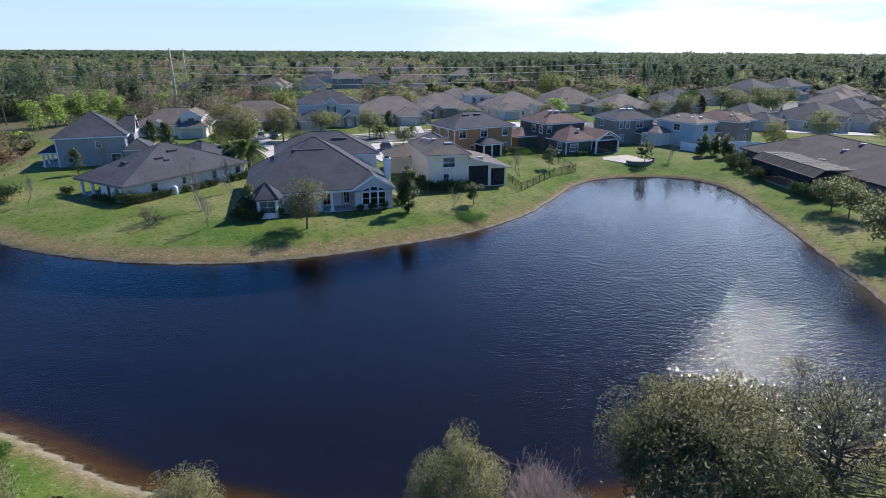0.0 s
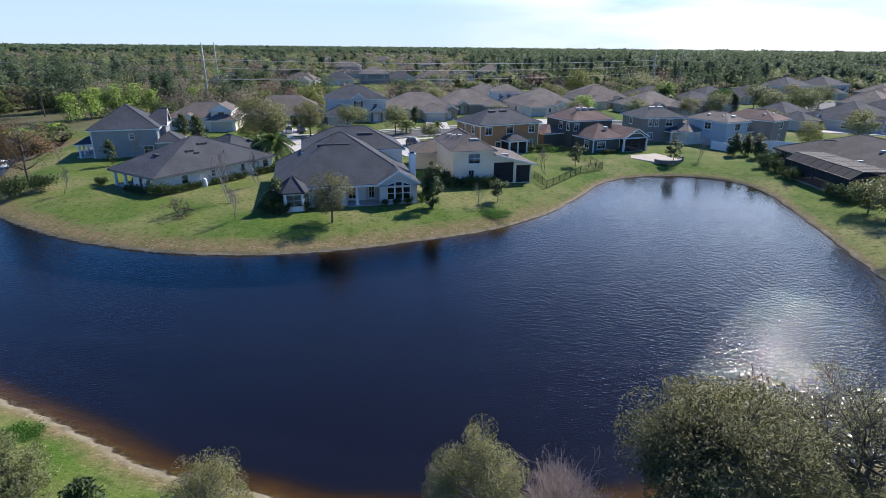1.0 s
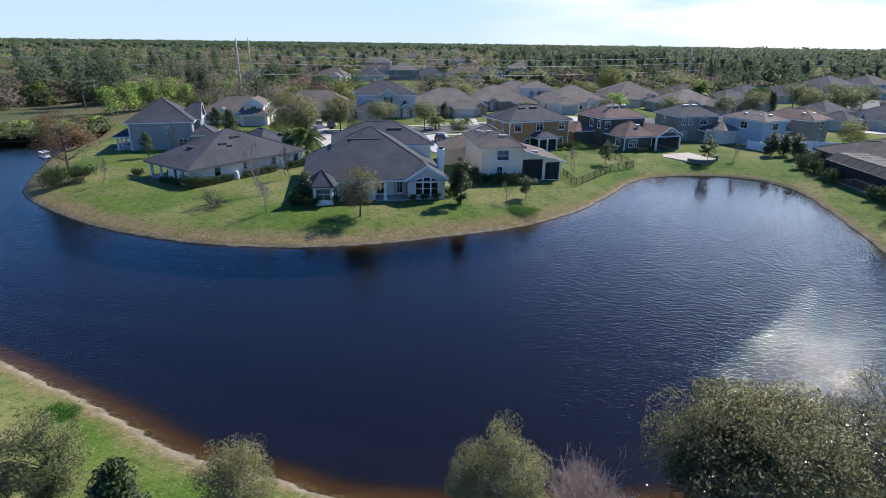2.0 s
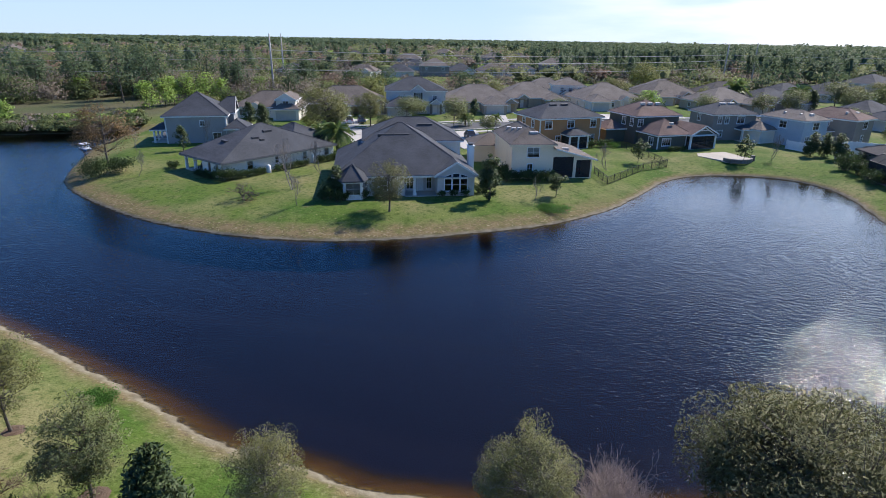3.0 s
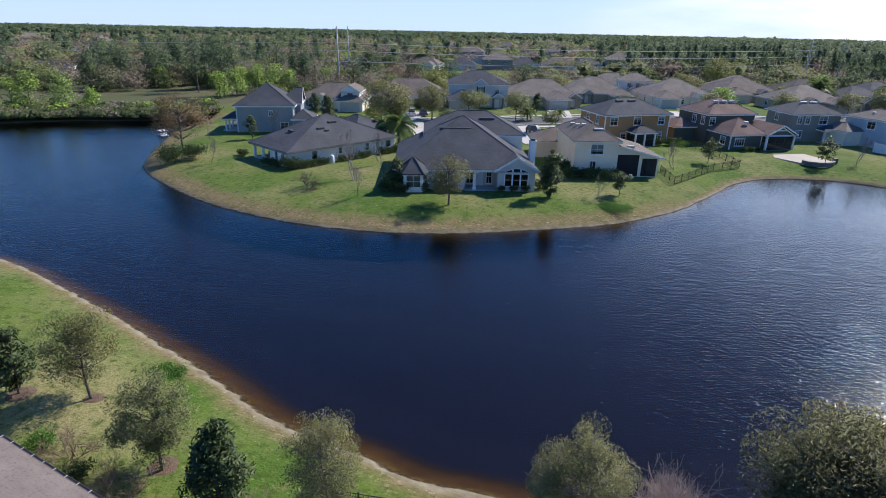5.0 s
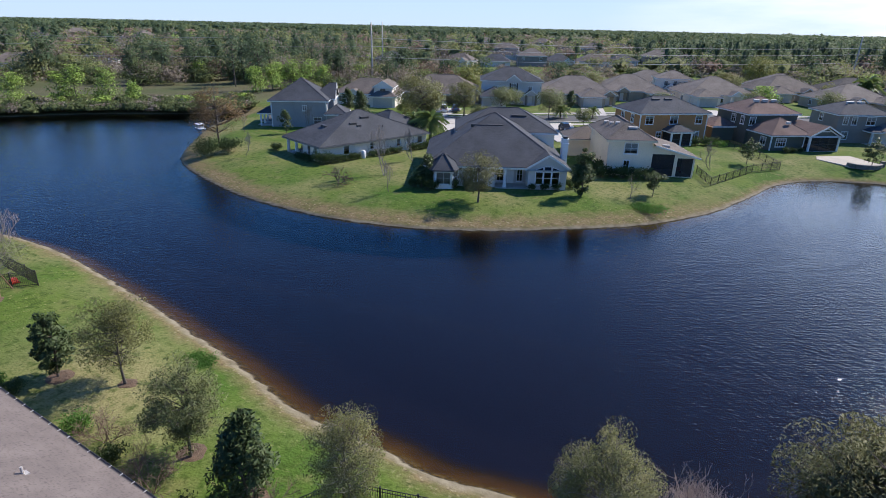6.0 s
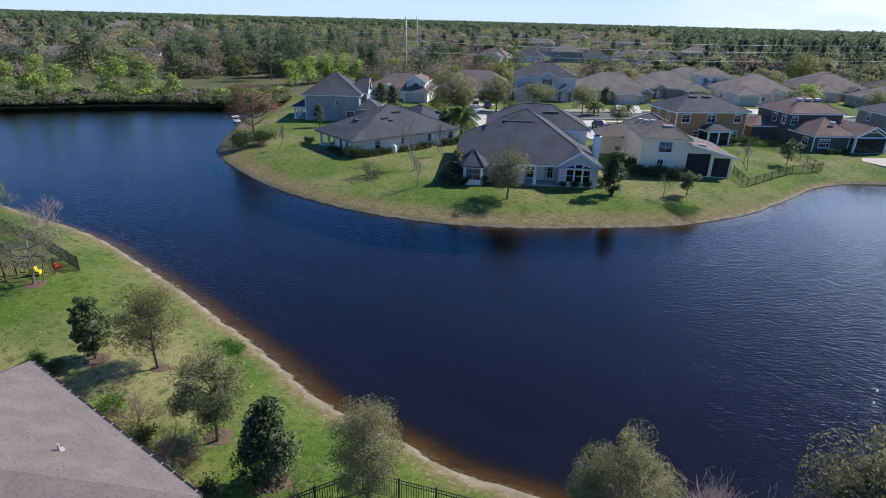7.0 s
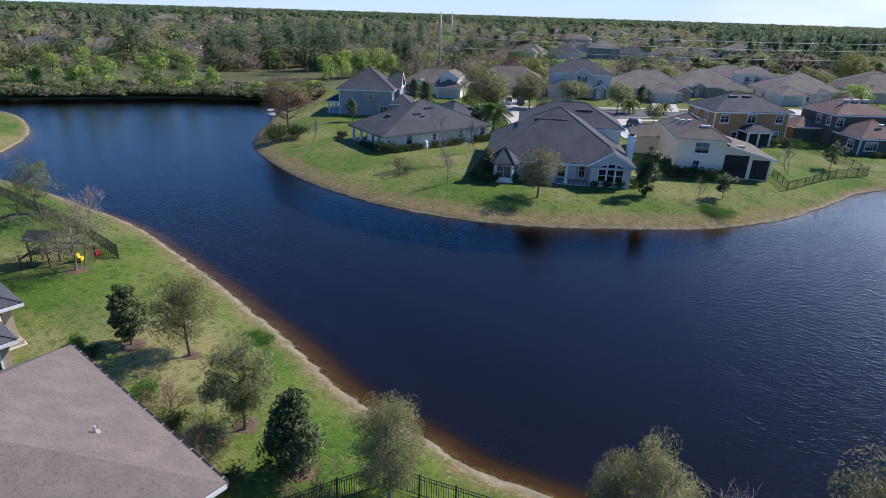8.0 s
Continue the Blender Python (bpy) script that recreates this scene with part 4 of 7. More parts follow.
def blue_house():
    h = thing("house", "slate blue two-storey house with charcoal hip roof and side porch", "house", (-67.4, 97.4, 1.25), 22)
    box_walls(h, 0, 10.8, 0, 11, 5.0, BLUE, {"f": [(6.1, 6.9, 3.2, 4.2, "window", 0.4), (8.2, 9.7, 0.6, 1.9, "window", 0.0)], "r": [(2, 3.2, 3, 4.4, "window", 0.3)], "l": [(4, 5.4, 3, 4.3, "window", 0.3)]})
    hip_roof(h, 0, 10.8, 0, 11, 5.1, 0.66, over=0.5)
    for x in (0.02, 10.7):
        part("corner_board", Mesh().box(x - 0.07, x + 0.13, -0.05, 0.12, -0.2, 4.85), TRIM, h)
    box_walls(h, 7.5, 11.9, 3.4, 10.2, 5.1, BLUE)
    hip_roof(h, 7.5, 11.9, 3.4, 10.2, 5.2, 0.72, gables="r", gable_wall=BLUE, name="side_roof", over=0.4)
    part("corner_board", Mesh().box(11.83, 11.98, 3.35, 3.52, -0.2, 5.0), TRIM, h)
    part("gable_vent", Mesh().box(11.92, 11.99, 6.4, 7.2, 6.0, 6.9), TRIM, h)
    box_walls(h, 10.8, 14.6, -1.0, 5.2, 2.6, BLUE)
    hip_roof(h, 10.8, 14.6, -1.0, 5.2, 2.7, 0.62, name="lower_roof")
    part("porch_slab", Mesh().box(-2.6, 0, 1.0, 7.5, -0.3, 0.03), CONCRETE, h)
    for y in (1.2, 4.2, 7.2):
        part("porch_post", Mesh().box(-2.55, -2.25, y - 0.15, y + 0.15, 0, 2.5), TRIM, h)
    hip_roof(h, -2.6, 1.0, 0.9, 7.6, 2.55, 0.45, name="porch_roof", over=0.35)
    part("pipe", Mesh().tube([(3.4, 3.2, 7.2), (3.4, 3.2, 7.75)], [0.05, 0.05], 6), VENT, h)


def cream_house():
    h = thing("house", "cream stucco two-storey house with brown shingle roof and screened rear porch", "house", (-2.5, 82.6, 1.25), 15)
    box_walls(h, 0, 6.2, 0, 12.5, 5.05, CREAM, {"f": [(2.3, 4.1, 3.2, 4.65, "window", 0.75), (2.4, 3.2, 0.7, 2.2, "window", 0.0)],
                                               "r": [(5, 6, 3.2, 4.5, "window", 0.3)]})
    hip_roof(h, 0, 6.2, 0, 12.5, 5.1, 0.58, over=0.45, roof=ROOF_BROWN, fascia=CREAM)
    part("water_heater_box", Mesh().box(1.0, 1.35, -0.25, 0, 0.5, 1.25), TRIM, h)
    # lower right wing: shed roof that falls to the right, screened porch below
    wm = Mesh()
    wall(wm, (6.2, 0.1), (9.75, 0.1), -0.3, 3.4, [(0.15, 3.3, 0.05, 3.2)])
    wall(wm, (9.75, 0.1), (12.4, 0.1), -0.3, 2.85, [(0.2, 2.4, 0.05, 2.7)])
    wall(wm, (12.4, 0.1), (12.4, 11), -0.3, 2.6, [])
    wall(wm, (12.4, 11), (6.6, 11), -0.3, 2.6, [])
    part("wall", wm, CREAM, h)
    gm = Mesh().add([(6.2, 0.1, 3.4), (9.75, 0.1, 3.4), (9.75, 0.1, 3.55), (6.2, 0.1, 4.4), (6.2, 0.26, 3.4), (9.75, 0.26, 3.4), (9.75, 0.26, 3.55), (6.2, 0.26, 4.4)], [(0, 1, 2, 3), (7, 6, 5, 4), (3, 2, 6, 7)])
    gm.add([(9.75, 0.1, 2.85), (12.4, 0.1, 2.85), (12.4, 0.1, 2.92), (9.75, 0.1, 3.58), (9.75, 0.26, 2.85), (12.4, 0.26, 2.85), (12.4, 0.26, 2.92), (9.75, 0.26, 3.58)], [(0, 1, 2, 3), (7, 6, 5, 4), (3, 2, 6, 7)])
    part("gable_wall", gm, CREAM, h)
    a, b, c, d = (6.55, -0.35, 4.52), (13.0, -0.35, 2.86), (13.0, 11.4, 2.86), (6.55, 11.4, 4.52)
    low = Vector((0, 0, 0.12))
    sm = Mesh().add([*(Vector(p) for p in (a, b, c, d)), *(Vector(p) - low for p in (a, b, c, d))],
                    [(0, 1, 2, 3), (7, 6, 5, 4), (0, 4, 5, 1), (1, 5, 6, 2), (2, 6, 7, 3)])
    shed = part("shed_roof", sm, ROOF_BROWN, h)
    part("fascia", Mesh().beam((6.5, -0.38, 4.42), (13.0, -0.38, 2.74), 0.05, 0.2).beam((13.02, -0.38, 2.74), (13.02, 11.4, 2.74), 0.05, 0.2), TRIM, shed)
    part("porch_floor", Mesh().box(6.6, 12.4, 0.26, 4.5, -0.3, 0.03), CONCRETE, h)
    part("porch_back_wall", Mesh().box(6.7, 12.3, 4.5, 4.66, -0.3, 2.6), INSIDE, h)
    screen_panel(h, (6.35, 0.18), (9.5, 0.18), 0.05, 3.2, 1, BRONZE, 0)
    screen_panel(h, (9.95, 0.18), (12.15, 0.18), 0.05, 2.7, 1, BRONZE, 0)
    part("porch_bench", Mesh().box(10.6, 11.5, 2.2, 2.7, 0.35, 0.45).box(10.6, 11.5, 2.65, 2.75, 0.45, 0.9).box(10.62, 10.7, 2.2, 2.7, 0, 0.35).box(11.4, 11.48, 2.2, 2.7, 0, 0.35), RED, h, "red seat inside the screened porch")
    # rain hood over the upper step and box vents
    for x, y, z in ((1.7, 6.5, 6.35), (2.2, 4.8, 6.65), (1.4, 8.6, 6.2)):
        roof_vent(h, x, y, z, 0.8, 0.5, VENT_PALE)
    for x, y, z in ((3.6, 1.9, 6.45),):
        roof_vent(h, x, y, z, 1.3, 0.4, VENT_PALE)
    roof_vent(h, 8.4, 1.2, 4.15, 1.0, 0.35, VENT_PALE)
    # garage and porch wing towards the street
    box_walls(h, -3.5, 3.5, 12.5, 19, 2.7, CREAM)
    hip_roof(h, -3.5, 3.5, 12.5, 19, 2.75, 0.45, roof=ROOF_BROWN, fascia=CREAM, name="wing_roof")


def orange_house():
    h = thing("house", "ochre two-storey house with charcoal hip roof and small screened porch", "house", (1.9, 109.3, 1.25), 29)
    up, lo = (3.55, 4.95), (0.7, 2.1)
    box_walls(h, 0, 13.6, 0, 9.5, 5.4, ORANGE, {"f": [(1.1, 2.6, *up, "window", 0.35), (6.0, 7.5, *up, "window", 0.35), (11.2, 12.5, *up, "window", 0.35),
                                                   (3.6, 4.6, *lo, "window", 0.2), (11.0, 12.3, *lo, "window", 0.5)],
                                             "l": [(2.5, 3.6, *up, "window", 0.3), (6.2, 7.2, *up, "window", 0.3)]})
    hip_roof(h, 0, 13.6, 0, 9.5, 5.45, 0.48, over=0.5)
    for x in (3.0, 5.6):
        roof_vent(h, x + 1.6, 3.6, 7.5, 1.5, 0.4, VENT)
    part("porch_floor", Mesh().box(4.9, 9.1, -3, 0, -0.3, 0.03), CONCRETE, h)
    for x in (5.0, 6.9, 9.0):
        part("porch_post", Mesh().box(x - 0.14, x + 0.14, -2.95, -2.67, 0, 2.5), TRIM, h)
    screen_panel(h, (5.0, -2.8), (9.0, -2.8), 0.05, 2.4, 2)
    screen_panel(h, (9.0, -2.8), (9.0, 0), 0.05, 2.4, 1)
    screen_panel(h, (5.0, 0), (5.0, -2.8), 0.05, 2.4, 1)
    hip_roof(h, 4.9, 9.1, -2.9, 0.6, 2.55, 0.5, over=0.3, name="porch_roof")
    for x in (0.0, 13.5):
        part("corner_board", Mesh().box(x - 0.05, x + 0.14, -0.04, 0.14, -0.2, 5.2), TRIM, h)


def green_house():
    h = thing("house", "bottle green house with rust brown roof and gabled screened porch", "house", (24.3, 112.3, 1.25), 26)
    up, lo = (3.5, 4.9), (0.75, 2.1)
    # two-storey block behind
    box_walls(h, -0.5, 9.5, 6.5, 16, 5.45, GREEN, {"l": [(4.6, 5.8, *up, "window", 0.35), (1.5, 2.7, *lo, "window", 0.35), (7.4, 8.4, *up, "window", 0.3)],
                                               "f": [(0.35, 1.5, *up, "window", 0.35)]})
    hip_roof(h, -0.5, 9.5, 6.5, 16, 5.5, 0.5, roof=ROOF_RUST, fascia=TRIM)
    for x in (2.6, 4.4, 6.2):
        roof_vent(h, x, 9.6, 7.55, 1.1, 0.4, VENT_PALE)
    # low wing in front
    box_walls(h, 0, 6.5, 0, 7, 2.7, GREEN, {"l": [(4.2, 5.6, *lo, "window", 0.4)], "f": [(1.0, 2.9, *lo, "window", 0.3, (3, 1))]})
    hip_roof(h, 0, 7.2, 0, 7.4, 2.75, 0.62, roof=ROOF_RUST, fascia=TRIM)
    roof_vent(h, 4.0, 1.8, 4.6, 0.9, 0.3, VENT_PALE)
    for x in (0.0, 6.4):
        part("corner_board", Mesh().box(x - 0.05, x + 0.14, -0.04, 0.14, -0.2, 2.6), TRIM, h)
    # gabled porch
    part("porch_floor", Mesh().box(6.5, 12.6, -1.2, 6, -0.3, 0.03), CONCRETE, h)
    hip_roof(h, 6.6, 12.5, -1.2, 9, 2.75, 0.52, roof=ROOF_RUST, fascia=TRIM, gables="f", over=0.35, name="porch_roof", caps=False)
    for x in (6.7, 12.4):
        part("porch_post", Mesh().box(x - 0.16, x + 0.16, -1.2, -0.88, 0, 2.7), TRIM, h)
    part("gable_beam", Mesh().box(6.6, 12.5, -1.15, -0.95, 2.5, 2.75).beam((7.0, -1.12, 2.75), (9.55, -1.12, 4.1), 0.12, 0.2).beam((12.1, -1.12, 2.75), (9.55, -1.12, 4.1), 0.12, 0.2)
         .box(8.3, 10.8, -1.15, -1.0, 3.45, 3.6), TRIM, h)
    part("gable_wall", Mesh().add([(7.0, -0.98, 2.75), (12.1, -0.98, 2.75), (9.55, -0.98, 4.15)], [(0, 1, 2)]), GREEN, h)
    screen_panel(h, (6.8, -1.02), (12.3, -1.02), 0.05, 2.5, 3)
    screen_panel(h, (12.42, -1.02), (12.42, 6), 0.05, 2.6, 3)
    screen_panel(h, (6.6, 0), (6.6, -1.0), 0.05, 2.6, 1)
    part("back_wall", Mesh().box(6.5, 12.5, 6.0, 6.16, -0.3, 2.7), GREEN, h)
    # left rear wing
    box_walls(h, -5.0, -0.5, 10, 15, 2.7, GREEN)
    hip_roof(h, -5.0, -0.2, 9.8, 15, 2.75, 0.5, roof=ROOF_RUST, name="wing_roof")


def grey_house():
    h = thing("house", "taupe two-storey house with charcoal hip roof and small back porch", "house", (38.0, 126.6, 1.25), 16)
    up, lo = (3.5, 4.9), (0.75, 2.1)
    box_walls(h, 0, 9.6, 0, 9, 5.3, TAUPE, {"f": [(1.0, 1.9, *up, "window", 0.4), (2.6, 3.5, *up, "window", 0.4), (5.4, 7.0, *up, "window", 0.4), (1.2, 2.4, *lo, "window", 0.4)],
                                          "l": [(3, 4.2, *up, "window", 0.4), (4, 5, *lo, "window", 0.3)]})
    hip_roof(h, 0, 9.6, 0, 9, 5.35, 0.46, over=0.5)
    for x in (3.6, 5.6):
        roof_vent(h, x, 3.4, 7.2, 1.4, 0.4, VENT_PALE)
    part("porch_floor", Mesh().box(5.5, 9, -2.4, 0, -0.3, 0.03), CONCRETE, h)
    for x in (5.6, 8.9):
        part("porch_post", Mesh().box(x - 0.14, x + 0.14, -2.4, -2.1, 0, 2.5), TRIM, h)
    hip_roof(h, 5.4, 9.1, -2.4, 0.6, 2.55, 0.45, over=0.3, name="porch_roof")
    box_walls(h, 9.6, 15, 3, 12, 2.7, TANWALL)
    hip_roof(h, 9.6, 15.5, 3, 12, 2.75, 0.5, roof=ROOF_TAN, name="wing_roof")


def sky_blue_house():
    h = thing("house", "light blue two-storey house with tan shingle roof beside a white fence", "house", (53.4, 121.2, 1.25), 30)
    up, lo = (3.4, 4.8), (0.75, 2.1)
    box_walls(h, 0, 6.8, 0, 10, 5.2, SKYBLUE, {"f": [(2.6, 4.3, *up, "window", 0.2), (1.0, 2.2, *lo, "window", 0.3)], "l": [(4.6, 6.2, *up, "window", 0.2), (2.2, 3.2, *lo, "window", 0.3)]})
    hip_roof(h, 0, 6.8, 0, 10, 5.25, 0.42, roof=ROOF_TAN)
    for x, y in ((2.2, 2.6), (3.4, 1.4), (2.0, 6)):
        roof_vent(h, x, y, 6.2, 1.0, 0.4, VENT_PALE)
    box_walls(h, -4, 0, 6, 14, 2.7, PALE)
    hip_roof(h, -4, 0.4, 6, 14, 2.75, 0.5, roof=ROOF_TAN, name="wing_roof")
    box_walls(h, 6.8, 12, 1.5, 9, 2.7, TANWALL, {"f": [(1.5, 3.5, 0.7, 2.0, "window", 0.1)]})
    hip_roof(h, 6.6, 12, 1.5, 9, 2.75, 0.5, roof=ROOF_TAN, name="wing_roof")


def brown_house():
    h = thing("house", "taupe two-storey house with rust brown shingle roof", "house", (64.6, 124.8, 1.25), 40)
    up, lo = (3.4, 4.8), (0.75, 2.1)
    box_walls(h, 0, 7.5, 0, 11, 5.2, TAUPE, {"f": [(3.2, 4.9, *up, "window", 0.2), (3.2, 4.2, *lo, "window", 0.3)], "l": [(4.5, 6, *up, "window", 0.3)]})
    hip_roof(h, 0, 7.5, 0, 11, 5.25, 0.44, roof=ROOF_RUST)
    for x, y in ((2.2, 3.0), (4.0, 2.0)):
        roof_vent(h, x, y, 6.35, 1.1, 0.4, VENT_PALE)
    box_walls(h, -6, 0, 5, 13, 2.7, TANWALL)
    hip_roof(h, -6, 0.4, 5, 13, 2.75, 0.5, roof=ROOF_TAN, name="wing_roof")


def pool_house():
    """The dark house on the other bank; its local x runs along the bank, its y towards the pond."""
    h = thing("house", "dark-roofed single-storey house on the bank beside a screened pool", "house", (59.6, 78.5, 1.25), 92)
    box_walls(h, -28, 29, -16, 0, 2.65, TAUPE, {"b": [(48.5, 50, 0.6, 2.1, "window", 0.2), (40, 41.5, 0.6, 2.1, "window", 0.2)]})
    hip_roof(h, -28, 29, -16, 0, 2.7, 0.40, roof=ROOF_DARK, fascia=BRONZE, over=0.6)
    box_walls(h, 17.5, 27, -6, 2.6, 2.65, TAUPE)
    hip_roof(h, 17.5, 27, -9, 2.6, 2.72, 0.42, roof=ROOF_DARK, fascia=BRONZE, over=0.5, name="wing_roof")
    for x, y, z in ((10.7, -1.2, 3.45), (11.2, -4.9, 4.93), (10.9, -7.4, 5.93)):
        roof_vent(h, x, y, z, 0.5, 1.3, VENT_PALE)


def pool_cage():
    h = thing("pool_enclosure", "black aluminium screened pool cage with mansard top beside the dark house", "enclosure", (59.4, 80.0, 1.25), 92)
    L, D, zt, ze = 16.0, 6.2, 3.7, 2.6
    n = 8
    for k in range(n):
        a, b = k * L / n, (k + 1) * L / n
        screen_panel(h, (b, D), (a, D), 0.05, ze, 1, BRONZE, 1)
    for a, b in ((0, 1), (L, 0)):
        screen_panel(h, (a, 0), (a, D), 0.05, ze, 3, BRONZE, 1)
    tm, fm = Mesh(), Mesh()
    for k in range(n + 1):
        x = k * L / n
        fm.beam((x, D, ze), (x, D - 1.6, zt), 0.08)
        fm.beam((x, D - 1.6, zt), (x, 0.2, zt), 0.08)
    for y, z in ((D, ze), (D - 1.6, zt), (D / 2 - 0.7, zt), (0.2, zt)):
        fm.beam((0, y, z), (L, y, z), 0.08)
    tm.add([(0, D, ze), (L, D, ze), (L, D - 1.6, zt), (0, D - 1.6, zt), (L, 0.2, zt), (0, 0.2, zt)], [(0, 1, 2, 3), (3, 2, 4, 5), (0, 3, 5)])
    f = part("roof_frame", fm, BRONZE, h)
    part("roof_screen", tm, SCREEN, f)
    part("deck", Mesh().box(-0.3, L + 0.3, 0, D + 0.3, -0.3, 0.02), TAUPE, h)


def near_house():
    """The house under the camera's side: only its big tan roof and gutter come into view."""
    h = thing("house", "house with a broad taupe shingle hip roof and dark gutter", "house", (-14.4, 11.9, 1.25), 166)
    box_walls(h, 0.5, 14.2, 0.5, 13, 2.7, TANWALL, {"f": [(3, 4.4, 0.8, 2.2, "window", 0.3), (9, 10.4, 0.8, 2.2, "window", 0.3)]})
    r = hip_roof(h, 0.5, 14.2, 0.5, 13, 2.95, 0.5, roof=ROOF_NEAR, fascia=TRIM, over=0.5, caps=False)
    gm = Mesh()
    gm.beam((-0.02, -0.06, 2.9), (14.75, -0.06, 2.9), 0.10, 0.13)
    part("gutter", gm, FASCIA, r, "brown eaves gutter")
    rim = Mesh().beam((-0.02, -0.12, 2.99), (14.75, -0.12, 2.99), 0.03, 0.03)
    part("gutter_rim", rim, VENT, r)
    for k in range(19):
        part("gutter_strap", Mesh().box(0.3 + k * 0.78, 0.335 + k * 0.78, -0.13, 0.0, 2.99, 3.02), VENT_PALE, r)
    x, y = 5.0, 2.4
    z = 2.95 + (y + 0.0) * 0.5
    part("plumbing_vent", Mesh().tube([(x, y, z - 0.1), (x, y, z + 0.35)], [0.05, 0.05], 8).box(x - 0.14, x + 0.14, y - 0.16, y + 0.12, z - 0.02, z + 0.04), VENT_PALE, h)


def neighbour_house():
    h = thing("house", "tan house with charcoal roof, corner porch column and bright window", "house", (-35.9, 17.2, 1.25), 166)
    hip_roof(h, 0.3, 15, 0.4, 12, 2.9, 0.5, over=0.5)
    part("porch_slab", Mesh().box(0, 15, 0.2, 12, -0.3, 0.04), CONCRETE, h)
    part("porch_column", Mesh().box(0.35, 0.85, 0.45, 0.95, 0, 2.75).box(0.2, 1.0, 0.3, 1.1, 0, 0.3).box(0.25, 0.95, 0.35, 1.05, 2.55, 2.75), TANWALL, h, "tan stucco corner column on a pale base")
    wm = Mesh()
    for a, b in (((4.5, 0.6), (15, 0.6)), ((1.4, 4.2), (4.5, 4.2)), ((0.6, 12), (0.6, 4.2))):
        wall(wm, a, b, -0.3, 2.75, [])
    part("wall", wm, TANWALL, h)
    box_walls(h, -3.5, 3.5, 1.8, 8.2, 2.5, TANWALL, {"l": [(3.9, 5.9, 0.6, 2.2, "window", 0.9)], "f": [(0.8, 2.2, 0.6, 2.2, "window", 0.6)]})
    hip_roof(h, -3.5, 3.5, 1.8, 8.2, 2.55, 0.45, over=0.45, name="low_roof")
    part("planter", Mesh().box(-0.2, 0.9, 1.6, 2.4, -0.2, 0.5), STONE, h)


ROOF_NEAR = shingle("taupe_shingle", (0.168, 0.140, 0.125), (0.156, 0.130, 0.117), 0.9, 0.9)
main_house()
left_house()
blue_house()
cream_house()
orange_house()
green_house()
grey_house()
sky_blue_house()
brown_house()
pool_house()
pool_cage()
near_house()
neighbour_house()


